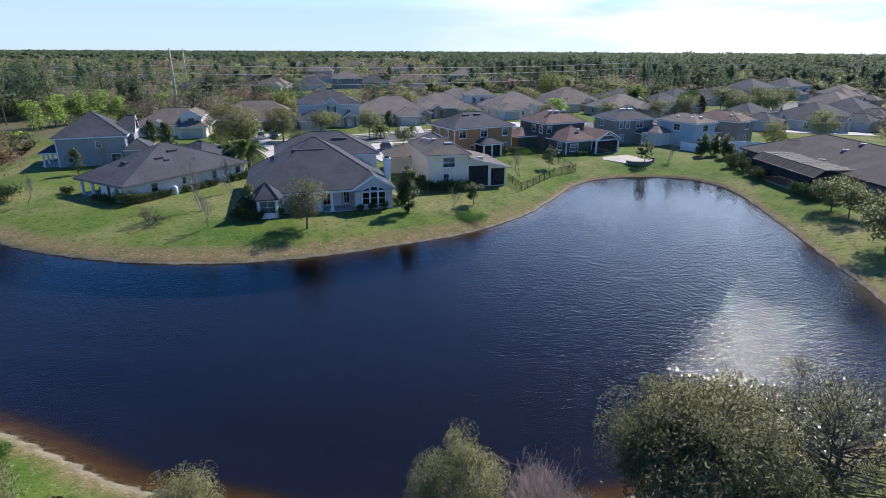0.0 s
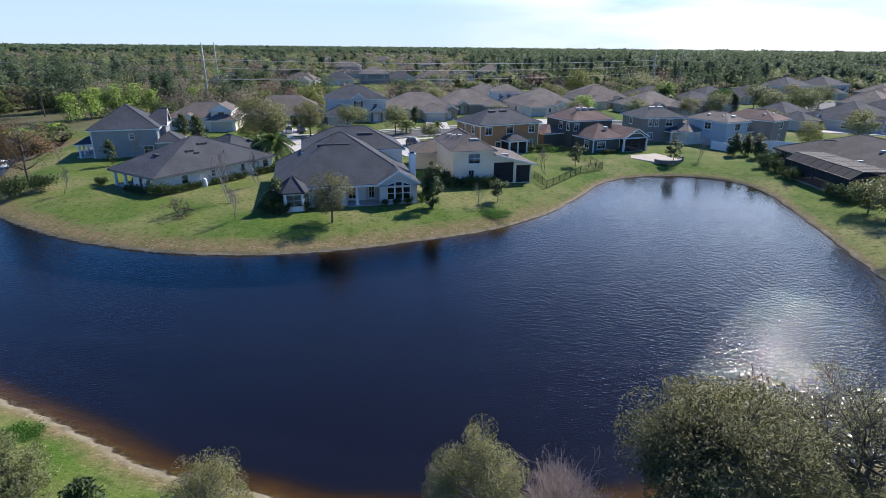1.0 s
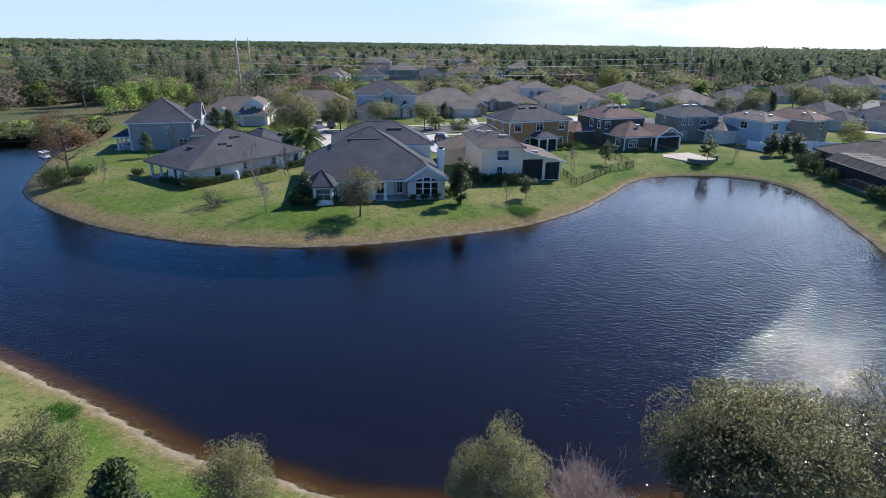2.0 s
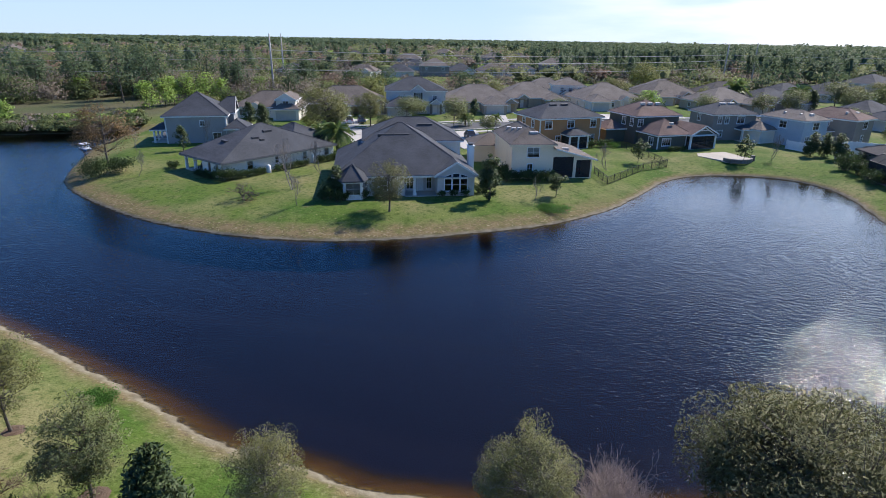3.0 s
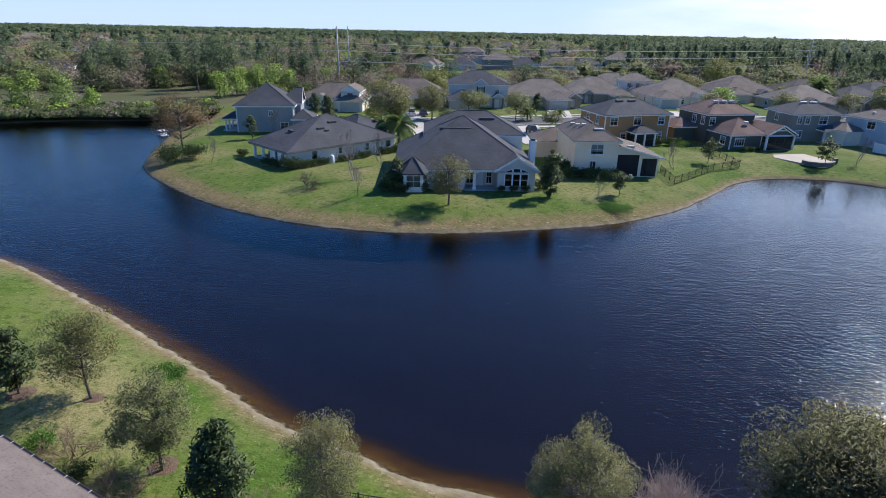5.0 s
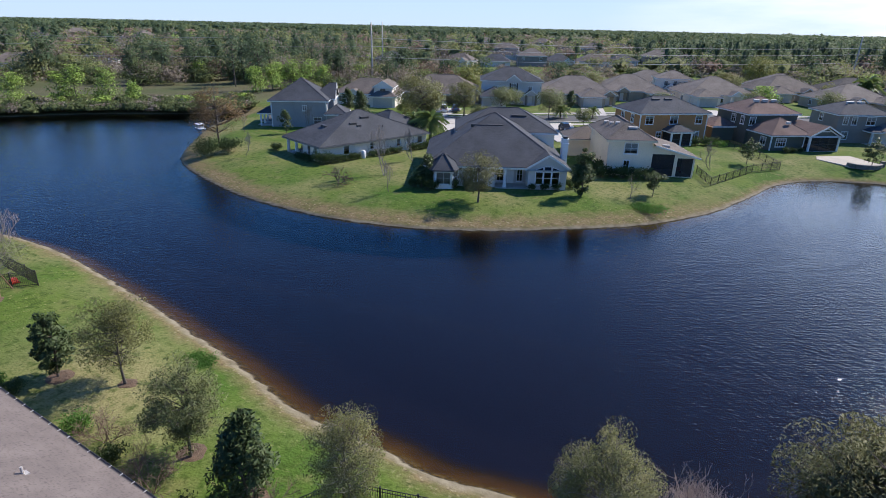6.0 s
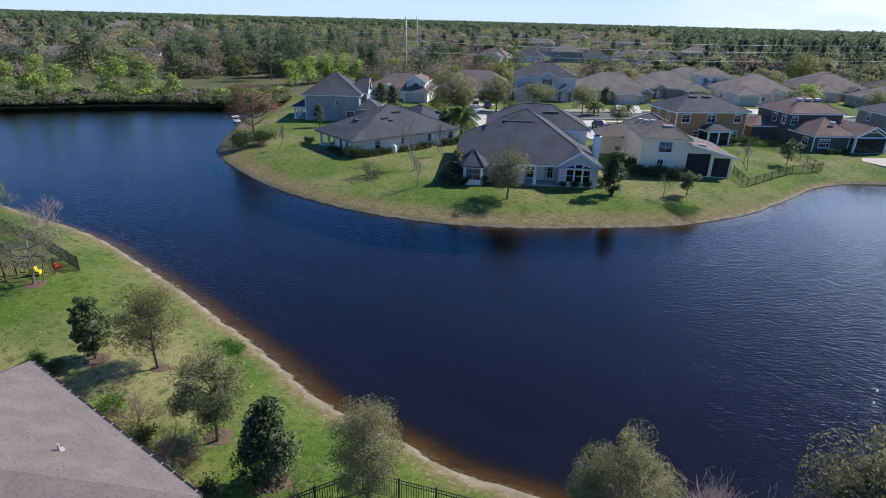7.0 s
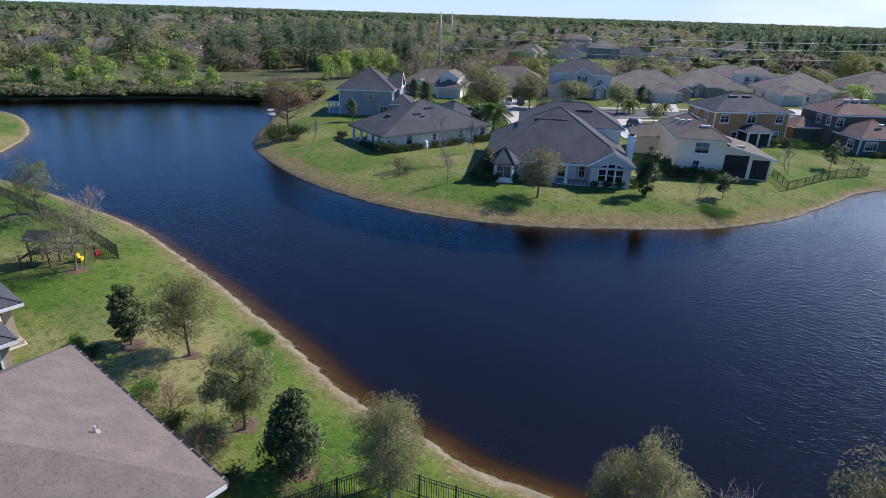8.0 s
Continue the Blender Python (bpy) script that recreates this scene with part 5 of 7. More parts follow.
def street_house(x, y, yaw, w, d, wall_mat, roof_mat, storeys=1, wing="l", label="", garage=True, stone=False, forward=4.5, dormer=False, entry_at=None, eave=None):
    """A house across the street, its front (with garage and entry) towards -y in its own frame."""
    h = thing("house", label, "house", (x, y, 1.25), yaw, "houses across the street")
    z1 = eave or (2.7 if storeys == 1 else 5.4)
    ops = {"f": [], "r": [(d * 0.3, d * 0.3 + 1.2, 0.8, 2.1, "window", 0.3), (d * 0.6, d * 0.6 + 1.2, 0.8, 2.1, "window", 0.3)],
           "l": [(d * 0.3, d * 0.3 + 1.2, 0.8, 2.1, "window", 0.3), (d * 0.65, d * 0.65 + 1.2, 0.8, 2.1, "window", 0.3)]}
    if storeys == 2:
        ops["f"] = [(w * q, w * q + 1.1, 3.5, 4.8, "window", 0.3) for q in (0.2, 0.47, 0.78)]
        ops["l"] += [(d * 0.3, d * 0.3 + 1.2, 3.5, 4.8, "window", 0.3), (d * 0.65, d * 0.65 + 1.2, 3.5, 4.8, "window", 0.3)]
        ops["r"] += [(d * 0.4, d * 0.4 + 1.2, 3.5, 4.8, "window", 0.3)]
    entry = entry_at or w * (0.62 if wing == "l" else 0.3)
    ops["f"] += [(entry, entry + 1.1, 0.05, 2.2, "door"), (entry - 3.6, entry - 2.2, 0.7, 2.1, "window", 0.3)]
    box_walls(h, 0, w, 0, d, z1, wall_mat, ops)
    hip_roof(h, 0, w, 0, d, z1 + 0.05, 0.5 if storeys == 1 else 0.46, roof=roof_mat)
    a = {"l": 0.2, "r": w - 6.4, "m": w - 10.2}[wing]
    box_walls(h, a, a + 6.2, -forward, 0.2, 2.65, wall_mat, {"f": [(0.6, 5.5, 0.02, 2.3, "garage" if garage else "hole")]})
    hip_roof(h, a, a + 6.2, -forward, 3.0, 2.7, 0.5, roof=roof_mat, name="garage_roof")
    if dormer:
        box_walls(h, a + 0.6, a + 5.2, -forward + 1.8, 4, 4.6, wall_mat, {"f": [(1.6, 3.0, 3.2, 4.5, "window", 0.2)]}, z0=2.6)
        hip_roof(h, a + 0.6, a + 5.2, -forward + 1.8, 7, 4.65, 0.6, roof=roof_mat, gables="f", gable_wall=TRIM, over=0.35, name="dormer_roof", caps=False)
    # gabled entry
    e = entry - 0.9
    part("entry_pier", Mesh().box(e, e + 0.5, -1.9, -1.4, -0.2, 2.7), STONE if stone else wall_mat, h)
    part("entry_pier", Mesh().box(e + 2.6, e + 3.1, -1.9, -1.4, -0.2, 2.7), STONE if stone else wall_mat, h)
    part("entry_slab", Mesh().box(e - 0.1, e + 3.2, -2.0, 0, -0.25, 0.04), CONCRETE, h)
    hip_roof(h, e, e + 3.1, -1.9, 2.5, 2.8, 0.65, roof=roof_mat, gables="f", gable_wall=wall_mat, over=0.3, name="entry_roof", caps=False)
    if storeys == 2 and forward > 6:
        box_walls(h, w * 0.42, w * 0.42 + 3.6, -0.7, 0.3, z1, wall_mat, {"f": [(1.1, 2.5, z1 - 2.1, z1 - 0.5, "window", 0.2)]}, z0=2.6)
        hip_roof(h, w * 0.42, w * 0.42 + 3.6, -0.7, 4.5, z1 + 0.05, 0.75, roof=roof_mat, gables="f", gable_wall=wall_mat, over=0.3, name="gable_roof", caps=False)
        for q in (0.75, 2.6):
            part("shutter", Mesh().box(w * 0.42 + q - 0.05, w * 0.42 + q + 0.33, -0.76, -0.7, z1 - 2.15, z1 - 0.45), BLACK, h)
    for k in range(2):
        roof_vent(h, w * 0.4 + k * 1.8, d * 0.32, z1 + d * 0.32 * 0.5 * 0.95 - 0.05, 1.2, 0.4, VENT)
    return h


street_house(-73.2, 133.6, 13, 17, 12.5, PALE, ROOF_BROWN, 1, "r", "pale house with brown shingle roof and white gabled dormer", dormer=True)
street_house(-59.4, 145.6, 16, 22, 15, TANWALL, ROOF_BROWN, 1, "m", "tan house with brown roof and an open garage", garage=False, stone=True, entry_at=19.4)
street_house(-38.5, 152, 14, 16, 13, GREYWALL, ROOF_GREY, 2, "l", "grey two-storey house with stone entry piers and charcoal roof", stone=True, forward=8, entry_at=12.6, eave=6.0)
street_house(-24.2, 160.0, 13, 21, 16, TANWALL, ROOF_TAN, 1, "m", "tan single-storey house with grey garage door", forward=6, entry_at=18.2)
street_house(-8.6, 176, 14, 19, 16, TANWALL, ROOF_TAN, 1, "r", "tan single-storey house with arched entry gable", stone=True)
street_house(7.6, 195, 8, 10, 9, PALE, ROOF_TAN, 2, "r", "white two-storey house with tan roof")
street_house(16.0, 177, 18, 19, 17, PALE, ROOF_TAN, 1, "l", "pale house with tan roof and white garage gable", forward=5)
street_house(39, 198, 22, 19, 16, TANWALL, ROOF_BROWN, 1, "l", "tan house with wide brown hip roof")
street_house(52, 178, 20, 17, 15, TANWALL, ROOF_TAN, 1, "r", "tan house with hip roof beside a palm")
street_house(69, 186, 24, 16, 14, TAUPE, ROOF_GREY, 1, "r", "taupe house with charcoal hip roof")
street_house(40, 214, 10, 17, 15, TANWALL, ROOF_TAN, 1, "r", "tan house with hip roof among trees")
street_house(61, 212, 16, 17, 14, TAUPE, ROOF_DARK, 1, "l", "taupe house with dark hip roof")
street_house(84, 212, 22, 16, 14, TAUPE, ROOF_GREY, 1, "l", "taupe house with grey hip roof among trees")
street_house(104, 222, 28, 16, 14, GREYWALL, ROOF_GREY, 1, "r", "grey house with charcoal hip roof")
street_house(82, 152, 30, 15, 13, GREYWALL, ROOF_GREY, 1, "l", "pale grey house with low grey hip roof")
street_house(98, 146, 30, 18, 16, GREYWALL, ROOF_GREY, 1, "r", "pale grey house with broad grey hip roof")
street_house(122, 166, 34, 17, 15, TANWALL, ROOF_GREY, 1, "l", "tan house with grey hip roof")
street_house(134, 192, 34, 17, 15, TANWALL, ROOF_TAN, 1, "l", "tan house with tan hip roof")
street_house(152, 216, 34, 17, 14, TANWALL, ROOF_BROWN, 1, "r", "tan house with brown hip roof")
street_house(128, 240, 30, 16, 14, GREYWALL, ROOF_GREY, 2, "r", "grey two-storey house among trees")
street_house(150, 252, 30, 16, 14, GREYWALL, ROOF_GREY, 2, "l", "grey two-storey house beyond the road")
street_house(172, 246, 30, 16, 14, TANWALL, ROOF_TAN, 1, "l", "tan house with hip roof beyond the road")
street_house(-2, 214, 8, 16, 13, TANWALL, ROOF_TAN, 1, "l", "tan house with hip roof behind trees")


# ---------------------------------------------------------------- streets, drives, patio
def slab(name, pts, z, material, label, category, thick=0.25):
    m = Mesh()
    n = len(pts)
    m.add([(x, y, z) for x, y in pts] + [(x, y, z - thick) for x, y in pts], [tuple(range(n)), tuple(range(2 * n - 1, n - 1, -1))] + [((k + 1) % n, k, n + k, n + (k + 1) % n) for k in range(n)])
    return structure(name, m, material, label, category)


def strip(line, width):
    """The outline of a strip of that width along a line."""
    left, right = [], []
    for i, p in enumerate(line):
        a, b = Vector(line[max(i - 1, 0)]), Vector(line[min(i + 1, len(line) - 1)])
        d = (b - a).normalized()
        n = Vector((-d.y, d.x)) * width / 2
        left.append(tuple(Vector(p) + n))
        right.append(tuple(Vector(p) - n))
    return right + left[::-1]


STREET = [(-75, 106), (-52, 113), (-34, 122), (-14, 134), (8, 146), (34, 155), (60, 160), (84, 178), (106, 198), (150, 236)]
slab("road", strip(STREET, 8.0), 1.33, ASPHALT, "grey asphalt residential street", "road")
for side in (-1, 1):
    line = [(x - side * 2.2, y + side * 4.4) for x, y in STREET]
    slab("kerb", strip(line, 0.45), 1.42, CONCRETE, "pale concrete kerb along the street", "kerb")
    line = [(x - side * 3.6, y + side * 7.2) for x, y in STREET]
    slab("pavement", strip(line, 1.5), 1.36, CONCRETE, "pale concrete pavement", "pavement")
for pts in ([(-33, 104), (-28, 106), (-36, 123), (-41, 121)], [(-20, 122), (-12, 128), (-7.5, 108), (-12, 104.5)], [(-11, 140), (-5, 143), (-6.5, 156), (-12, 155)],
            [(-30, 129), (-24, 132), (-28, 143), (-34, 142)], [(-46, 120), (-40, 123), (-40, 139), (-46, 138)], [(10, 151), (16, 153), (14, 163), (8, 162)],
            [(18, 155), (24, 157), (22, 166), (16, 165)], [(88, 147), (108, 141), (110, 147), (90, 152)]):
    slab("driveway", pts, 1.38, CONCRETE, "pale concrete driveway", "driveway")
slab("patio", [(31.2, 110.2), (36.8, 113.0), (39.6, 107.2), (37.4, 103.6), (34.8, 103.0), (30.6, 107.6)], 1.30, PAVING, "pale concrete patio slab by the green house", "patio")


def patio_wall():
    h = thing("garden_wall", "low curved brick seat wall round the patio", "wall")
    m, c = Mesh(), Mesh()
    pts = [(34.0, 104.2), (34.9, 103.0), (36.2, 102.7), (37.5, 103.1), (38.5, 104.2), (39.2, 105.6)]
    for a, b in zip(pts, pts[1:]):
        m.beam((*a, 1.42), (*b, 1.42), 0.35, 0.6)
        c.beam((*a, 1.75), (*b, 1.75), 0.42, 0.08)
    part("wall_body", m, STONE, h)
    part("coping", c, TAUPE, h)
    part("pier", Mesh().box(39.0, 39.6, 105.4, 106.0, 1.2, 2.1), STONE, h)


patio_wall()


# ---------------------------------------------------------------- fences
def picket_fence(pts, label, height=1.25, step=0.115, bay=1.9, group="metal fences"):
    """Black aluminium fence: posts, three rails and thin pickets, following the ground."""
    h = thing("fence", label, "fence", group=group)
    post = data_of("post", Mesh().box(-0.035, 0.035, -0.035, 0.035, -0.2, height + 0.06).box(-0.045, 0.045, -0.045, 0.045, height + 0.06, height + 0.10), BLACK)
    picket = data_of("picket", Mesh().box(-0.010, 0.010, -0.010, 0.010, 0.06, height), BLACK)
    made = 0
    for a, b in zip(pts, pts[1:]):
        a, b = Vector(a), Vector(b)
        n = max(1, round((b - a).length / bay))
        for k in range(n):
            p, q = a.lerp(b, k / n), a.lerp(b, (k + 1) / n)
            za, zb = gz(p.x, p.y), gz(q.x, q.y)
            o = part("post", post, BLACK, h)
            o.location = (p.x, p.y, za)
            for r in (0.14, height - 0.18, height):
                part("rail", Mesh().beam((p.x, p.y, za + r), (q.x, q.y, zb + r), 0.028, 0.032), BLACK, h)
            m = max(1, round((q - p).length / step))
            rest = Mesh()
            for i in range(1, m):
                s = p.lerp(q, i / m)
                z = za + (zb - za) * i / m
                if made < 280:
                    o = part("picket", picket, BLACK, h)
                    o.location = (s.x, s.y, z)
                    made += 1
                else:
                    rest.box(s.x - 0.01, s.x + 0.01, s.y - 0.01, s.y + 0.01, z + 0.06, z + height)
            if rest.v:
                tagged(part("pickets", rest, BLACK, h), kind="stuff")
    o = part("post", post, BLACK, h)
    o.location = (pts[-1][0], pts[-1][1], gz(*pts[-1]))
    return h


picket_fence([(-13.2, 13.6), (-10.6, 17.3), (-7.2, 17.7), (1.0, 18.4), (9.5, 19.6), (16.5, 21.8), (22, 23.4)], "black metal picket fence along the near bank")
picket_fence([(-71, 34.6), (-60.8, 32.8), (-52, 31.3), (-43.4, 28.9), (-46.6, 25.2), (-47.6, 21.5)], "black metal picket fence round the play yard")
picket_fence([(-59.5, 32.4), (-63.5, 27.0)], "short black metal fence between two yards")
picket_fence([(10.2, 88.6), (11.6, 83.2), (15.2, 88.9), (18.7, 94.6), (23.2, 98.3), (17.8, 113.0)], "black metal picket fence round the back yard of the green house", step=0.16, bay=2.0)


def vinyl_fence(pts, label):
    h = thing("fence", label, "fence")
    for a, b in zip(pts, pts[1:]):
        a, b = Vector(a), Vector(b)
        n = max(1, round((b - a).length / 2.2))
        for k in range(n):
            p, q = a.lerp(b, k / n), a.lerp(b, (k + 1) / n)
            part("panel", Mesh().beam((p.x, p.y, 2.05), (q.x, q.y, 2.05), 0.05, 1.55), VINYL, h)
            part("rail", Mesh().beam((p.x, p.y, 2.88), (q.x, q.y, 2.88), 0.09, 0.14).beam((p.x, p.y, 1.4), (q.x, q.y, 1.4), 0.09, 0.14), VINYL, h)
            part("post", Mesh().box(p.x - 0.07, p.x + 0.07, p.y - 0.07, p.y + 0.07, 1.1, 3.0).box(p.x - 0.09, p.x + 0.09, p.y - 0.09, p.y + 0.09, 3.0, 3.06), VINYL, h)


vinyl_fence([(50.2, 119.6), (53.0, 115.2)], "white vinyl privacy fence beside the light blue house")
vinyl_fence([(54.9, 110.2), (60.6, 111.2), (61.6, 114.0)], "white vinyl privacy fence on the lawn")
vinyl_fence([(61.2, 121.5), (69.8, 118.0)], "white vinyl privacy fence between two houses")


# ---------------------------------------------------------------- loose things
def play_set():
    h = thing("play_set", "cedar play tower with canopy, slide and swings in the fenced yard", "play set", (-47.0, 25.2, gz(-47.0, 25.2)), 24)
    h.scale = (0.8, 0.8, 0.8)
    for x in (-0.9, 0.9):
        for y in (-0.8, 0.8):
            part("post", Mesh().box(x - 0.07, x + 0.07, y - 0.07, y + 0.07, 0, 2.9), WOOD, h)
    for k in range(8):
        part("deck_board", Mesh().box(-0.95, 0.95, -0.88 + k * 0.22, -0.69 + k * 0.22, 1.3, 1.34), WOOD, h)
    for k in range(9):
        part("rail_slat", Mesh().box(-0.86 + k * 0.21, -0.78 + k * 0.21, -0.86, -0.83, 1.36, 2.0), WOOD, h)
    part("rail", Mesh().box(-0.95, 0.95, -0.88, -0.82, 2.0, 2.08).box(-0.95, 0.95, 0.82, 0.88, 2.0, 2.08).box(-0.95, -0.88, -0.85, 0.85, 2.0, 2.08), WOOD, h)
    part("roof", Mesh().add([(-1.2, -1.1, 2.75), (1.2, -1.1, 2.75), (1.2, 1.1, 2.75), (-1.2, 1.1, 2.75), (-1.2, 0, 3.6), (1.2, 0, 3.6)], [(0, 1, 5, 4), (2, 3, 4, 5), (0, 4, 3), (1, 2, 5)]), VENT, h, "dark gabled canopy")
    part("slide", Mesh().add([(-1.0, -0.4, 1.34), (-1.0, 0.3, 1.34), (-2.6, -0.4, 0.25), (-2.6, 0.3, 0.25), (-1.0, -0.46, 1.55), (-2.6, -0.46, 0.45), (-1.0, 0.36, 1.55), (-2.6, 0.36, 0.45)],
                            [(0, 1, 3, 2), (0, 2, 5, 4), (1, 6, 7, 3)]), WOOD, h)
    part("swing_beam", Mesh().beam((0.9, 0, 2.3), (4.3, 0, 2.3), 0.1, 0.15), WOOD, h)
    part("brace", Mesh().beam((4.3, 0, 2.3), (4.5, -1.0, 0), 0.09).beam((4.3, 0, 2.3), (4.5, 1.0, 0), 0.09), WOOD, h)
    for x in (2.0, 3.2):
        part("swing", Mesh().beam((x - 0.2, 0, 2.25), (x - 0.2, 0.1, 0.55), 0.015).beam((x + 0.2, 0, 2.25), (x + 0.2, 0.1, 0.55), 0.015).box(x - 0.25, x + 0.25, 0.0, 0.22, 0.5, 0.55), BLACK, h)


def ride_toy(x, y, material, label, yaw):
    z = gz(x, y)
    h = thing("toy", label, "toy", (x, y, z), yaw)
    h.scale = (0.75, 0.75, 0.75 if material is YELLOW else 0.4)
    part("body", Mesh().box(-0.55, 0.55, -0.33, 0.33, 0.18, 0.55).add([(-0.35, -0.3, 0.55), (0.25, -0.3, 0.55), (0.25, 0.3, 0.55), (-0.35, 0.3, 0.55), (-0.25, -0.26, 1.05), (0.1, -0.26, 1.05), (0.1, 0.26, 1.05), (-0.25, 0.26, 1.05)],
         [(4, 5, 6, 7), (0, 1, 5, 4), (1, 2, 6, 5), (2, 3, 7, 6), (3, 0, 4, 7)]), material, h)
    for a in (-0.35, 0.35):
        for b in (-0.34, 0.34):
            part("wheel", Mesh().tube([(a, b - 0.06, 0.17), (a, b + 0.06, 0.17)], [0.17, 0.17], 10), BLACK, h)


def dome_climber():
    x, y = -57.4, 29.4
    h = thing("climbing_dome", "low dark metal climbing frame on the lawn", "climbing frame", (x, y, gz(x, y)))
    for k in range(6):
        w = math.pi * k / 6
        pts = [(2.0 * math.cos(t) * math.cos(w), 2.0 * math.cos(t) * math.sin(w), 1.2 * math.sin(t)) for t in np.linspace(0, math.pi, 9)]
        part("hoop", Mesh().tube(pts, [0.03] * 9, 5), BRONZE, h)
    for r, z in ((1.73, 0.6), (1.0, 1.04)):
        part("ring", Mesh().tube([(r * math.cos(t), r * math.sin(t), z) for t in np.linspace(0, 2 * math.pi, 13)], [0.025] * 13, 5), BRONZE, h)


play_set()
ride_toy(-45.2, 26.6, YELLOW, "yellow plastic ride-in toy car beside the play tower", 30)
ride_toy(-45.4, 28.5, RED, "red plastic ride-on toy by the fence", -20)
dome_climber()


def loft(mesh, sections):
    """Joins rings of equal length into a closed shell."""
    n = len(sections[0])
    verts = [p for s in sections for p in s]
    faces = [(i * n + k, i * n + (k + 1) % n, (i + 1) * n + (k + 1) % n, (i + 1) * n + k) for i in range(len(sections) - 1) for k in range(n)]
    faces += [tuple(range(n))[::-1], tuple(range((len(sections) - 1) * n, len(sections) * n))]
    return mesh.add(verts, faces)


def car(x, y, yaw, paint, label, high=1.5, z=1.39):
    h = thing("car", label, "car", (x, y, z), yaw)
    prof = [(-2.25, 0.45, 0.62), (-2.2, 0.32, 0.88), (-0.95, 0.28, 0.98), (0.9, 0.28, 1.0), (2.15, 0.3, 0.92), (2.25, 0.42, 0.7)]
    body = loft(Mesh(), [[(px, -0.88, lo), (px, 0.88, lo), (px, 0.9, (lo + hi) / 2), (px, 0.8, hi), (px, -0.8, hi), (px, -0.9, (lo + hi) / 2)] for px, lo, hi in prof])
    b = part("body", body, paint, h, smooth=False)
    cab = [(-1.15, 0.98, 0.76), (-0.55, high - 0.05, 0.62), (1.1, high, 0.62), (1.95, 0.98, 0.74)]
    cm = Mesh()
    for (xa, za, wa), (xb, zb, wb) in zip(cab, cab[1:]):
        cm.add([(xa, -wa, za), (xa, wa, za), (xb, wb, zb), (xb, -wb, zb)], [(0, 1, 2, 3)])
    cm.add([(cab[0][0], -cab[0][2], 0.98)] + [(a, -w, z1) for a, z1, w in cab[1:]], [(3, 2, 1, 0)])
    cm.add([(cab[0][0], cab[0][2], 0.98)] + [(a, w, z1) for a, z1, w in cab[1:]], [(0, 1, 2, 3)])
    part("glasshouse", cm, CARDARK, h)
    part("car_roof", Mesh().box(-0.5, 1.08, -0.6, 0.6, high - 0.02, high + 0.03), paint, b)
    for a in (-1.4, 1.35):
        for s in (-0.86, 0.86):
            w = part("wheel", Mesh().tube([(a, s - 0.1, 0.33), (a, s + 0.1, 0.33)], [0.33, 0.33], 14), RUBBER, h)
            part("rim", Mesh().tube([(a, s - 0.115, 0.33), (a, s + 0.115, 0.33)], [0.2, 0.2], 10), GALV, w)
    for s in (-0.62, 0.62):
        part("headlight", Mesh().box(-2.26, -2.16, s - 0.18, s + 0.18, 0.66, 0.8), TRIM, b)
        part("tail_light", Mesh().box(2.2, 2.27, s - 0.16, s + 0.16, 0.72, 0.88), RED, b)


car(-42.5, 131.5, -74, CARWHITE, "white pickup-sized car parked on the drive", 1.75)
car(-40.2, 133.6, -72, CARBLUE, "pale blue car parked beside the white one", 1.5)
car(-12.0, 116.5, 110, CARDARK, "dark car parked on the drive beside the cream house", 1.55)


def boat():
    h = thing("pedal_boat", "small blue and white pedal boat moored at the bank", "boat", (-82.9, 95.0, 0.0), 150)
    h.scale = (0.85, 0.85, 0.62)
    for y in (-0.55, 0.55):
        secs = [[(x, y - w, 0.30), (x, y + w, 0.30), (x, y + w * 0.7, -0.12), (x, y - w * 0.7, -0.12)] for x, w in ((-1.8, 0.12), (-1.2, 0.32), (1.2, 0.32), (1.9, 0.08))]
        part("hull", loft(Mesh(), secs), BOATBLUE, h)
    part("deck", Mesh().box(-1.5, 1.4, -0.8, 0.8, 0.30, 0.42), TRIM, h)
    for y in (-0.42, 0.42):
        part("seat", Mesh().box(-0.3, 0.3, y - 0.3, y + 0.3, 0.42, 0.6).box(-0.42, -0.28, y - 0.3, y + 0.3, 0.42, 1.05), TRIM, h)
    for x in (-0.9, 0.9):
        for y in (-0.7, 0.7):
            part("canopy_pole", Mesh().beam((x, y, 0.42), (x, y, 1.7), 0.04), GALV, h)
    part("canopy", Mesh().add([(-1.1, -0.85, 1.7), (1.1, -0.85, 1.7), (1.1, 0.85, 1.7), (-1.1, 0.85, 1.7), (-1.0, 0, 1.9), (1.0, 0, 1.9)], [(0, 1, 5, 4), (2, 3, 4, 5), (0, 4, 3), (1, 2, 5), (3, 2, 1, 0)]), TRIM, h)


boat()


def steel_pole(x, y, top, r=0.38, arms=True):
    h = thing("power_pole", "tall tapered grey steel transmission pole above the trees", "power pole", (x, y, 1.2), group="transmission poles")
    part("shaft", Mesh().tube([(0, 0, 0), (0, 0, top * 0.5), (0, 0, top)], [r, r * 0.8, r * 0.55], 10), TREEPOLE, h, smooth=True)
    if arms:
        for z in (top - 5.3, top - 7.9, top - 11.3):
            part("insulator_arm", Mesh().beam((0, 0, z), (0.5, -1.6, z + 0.3), 0.16), GALV, h)


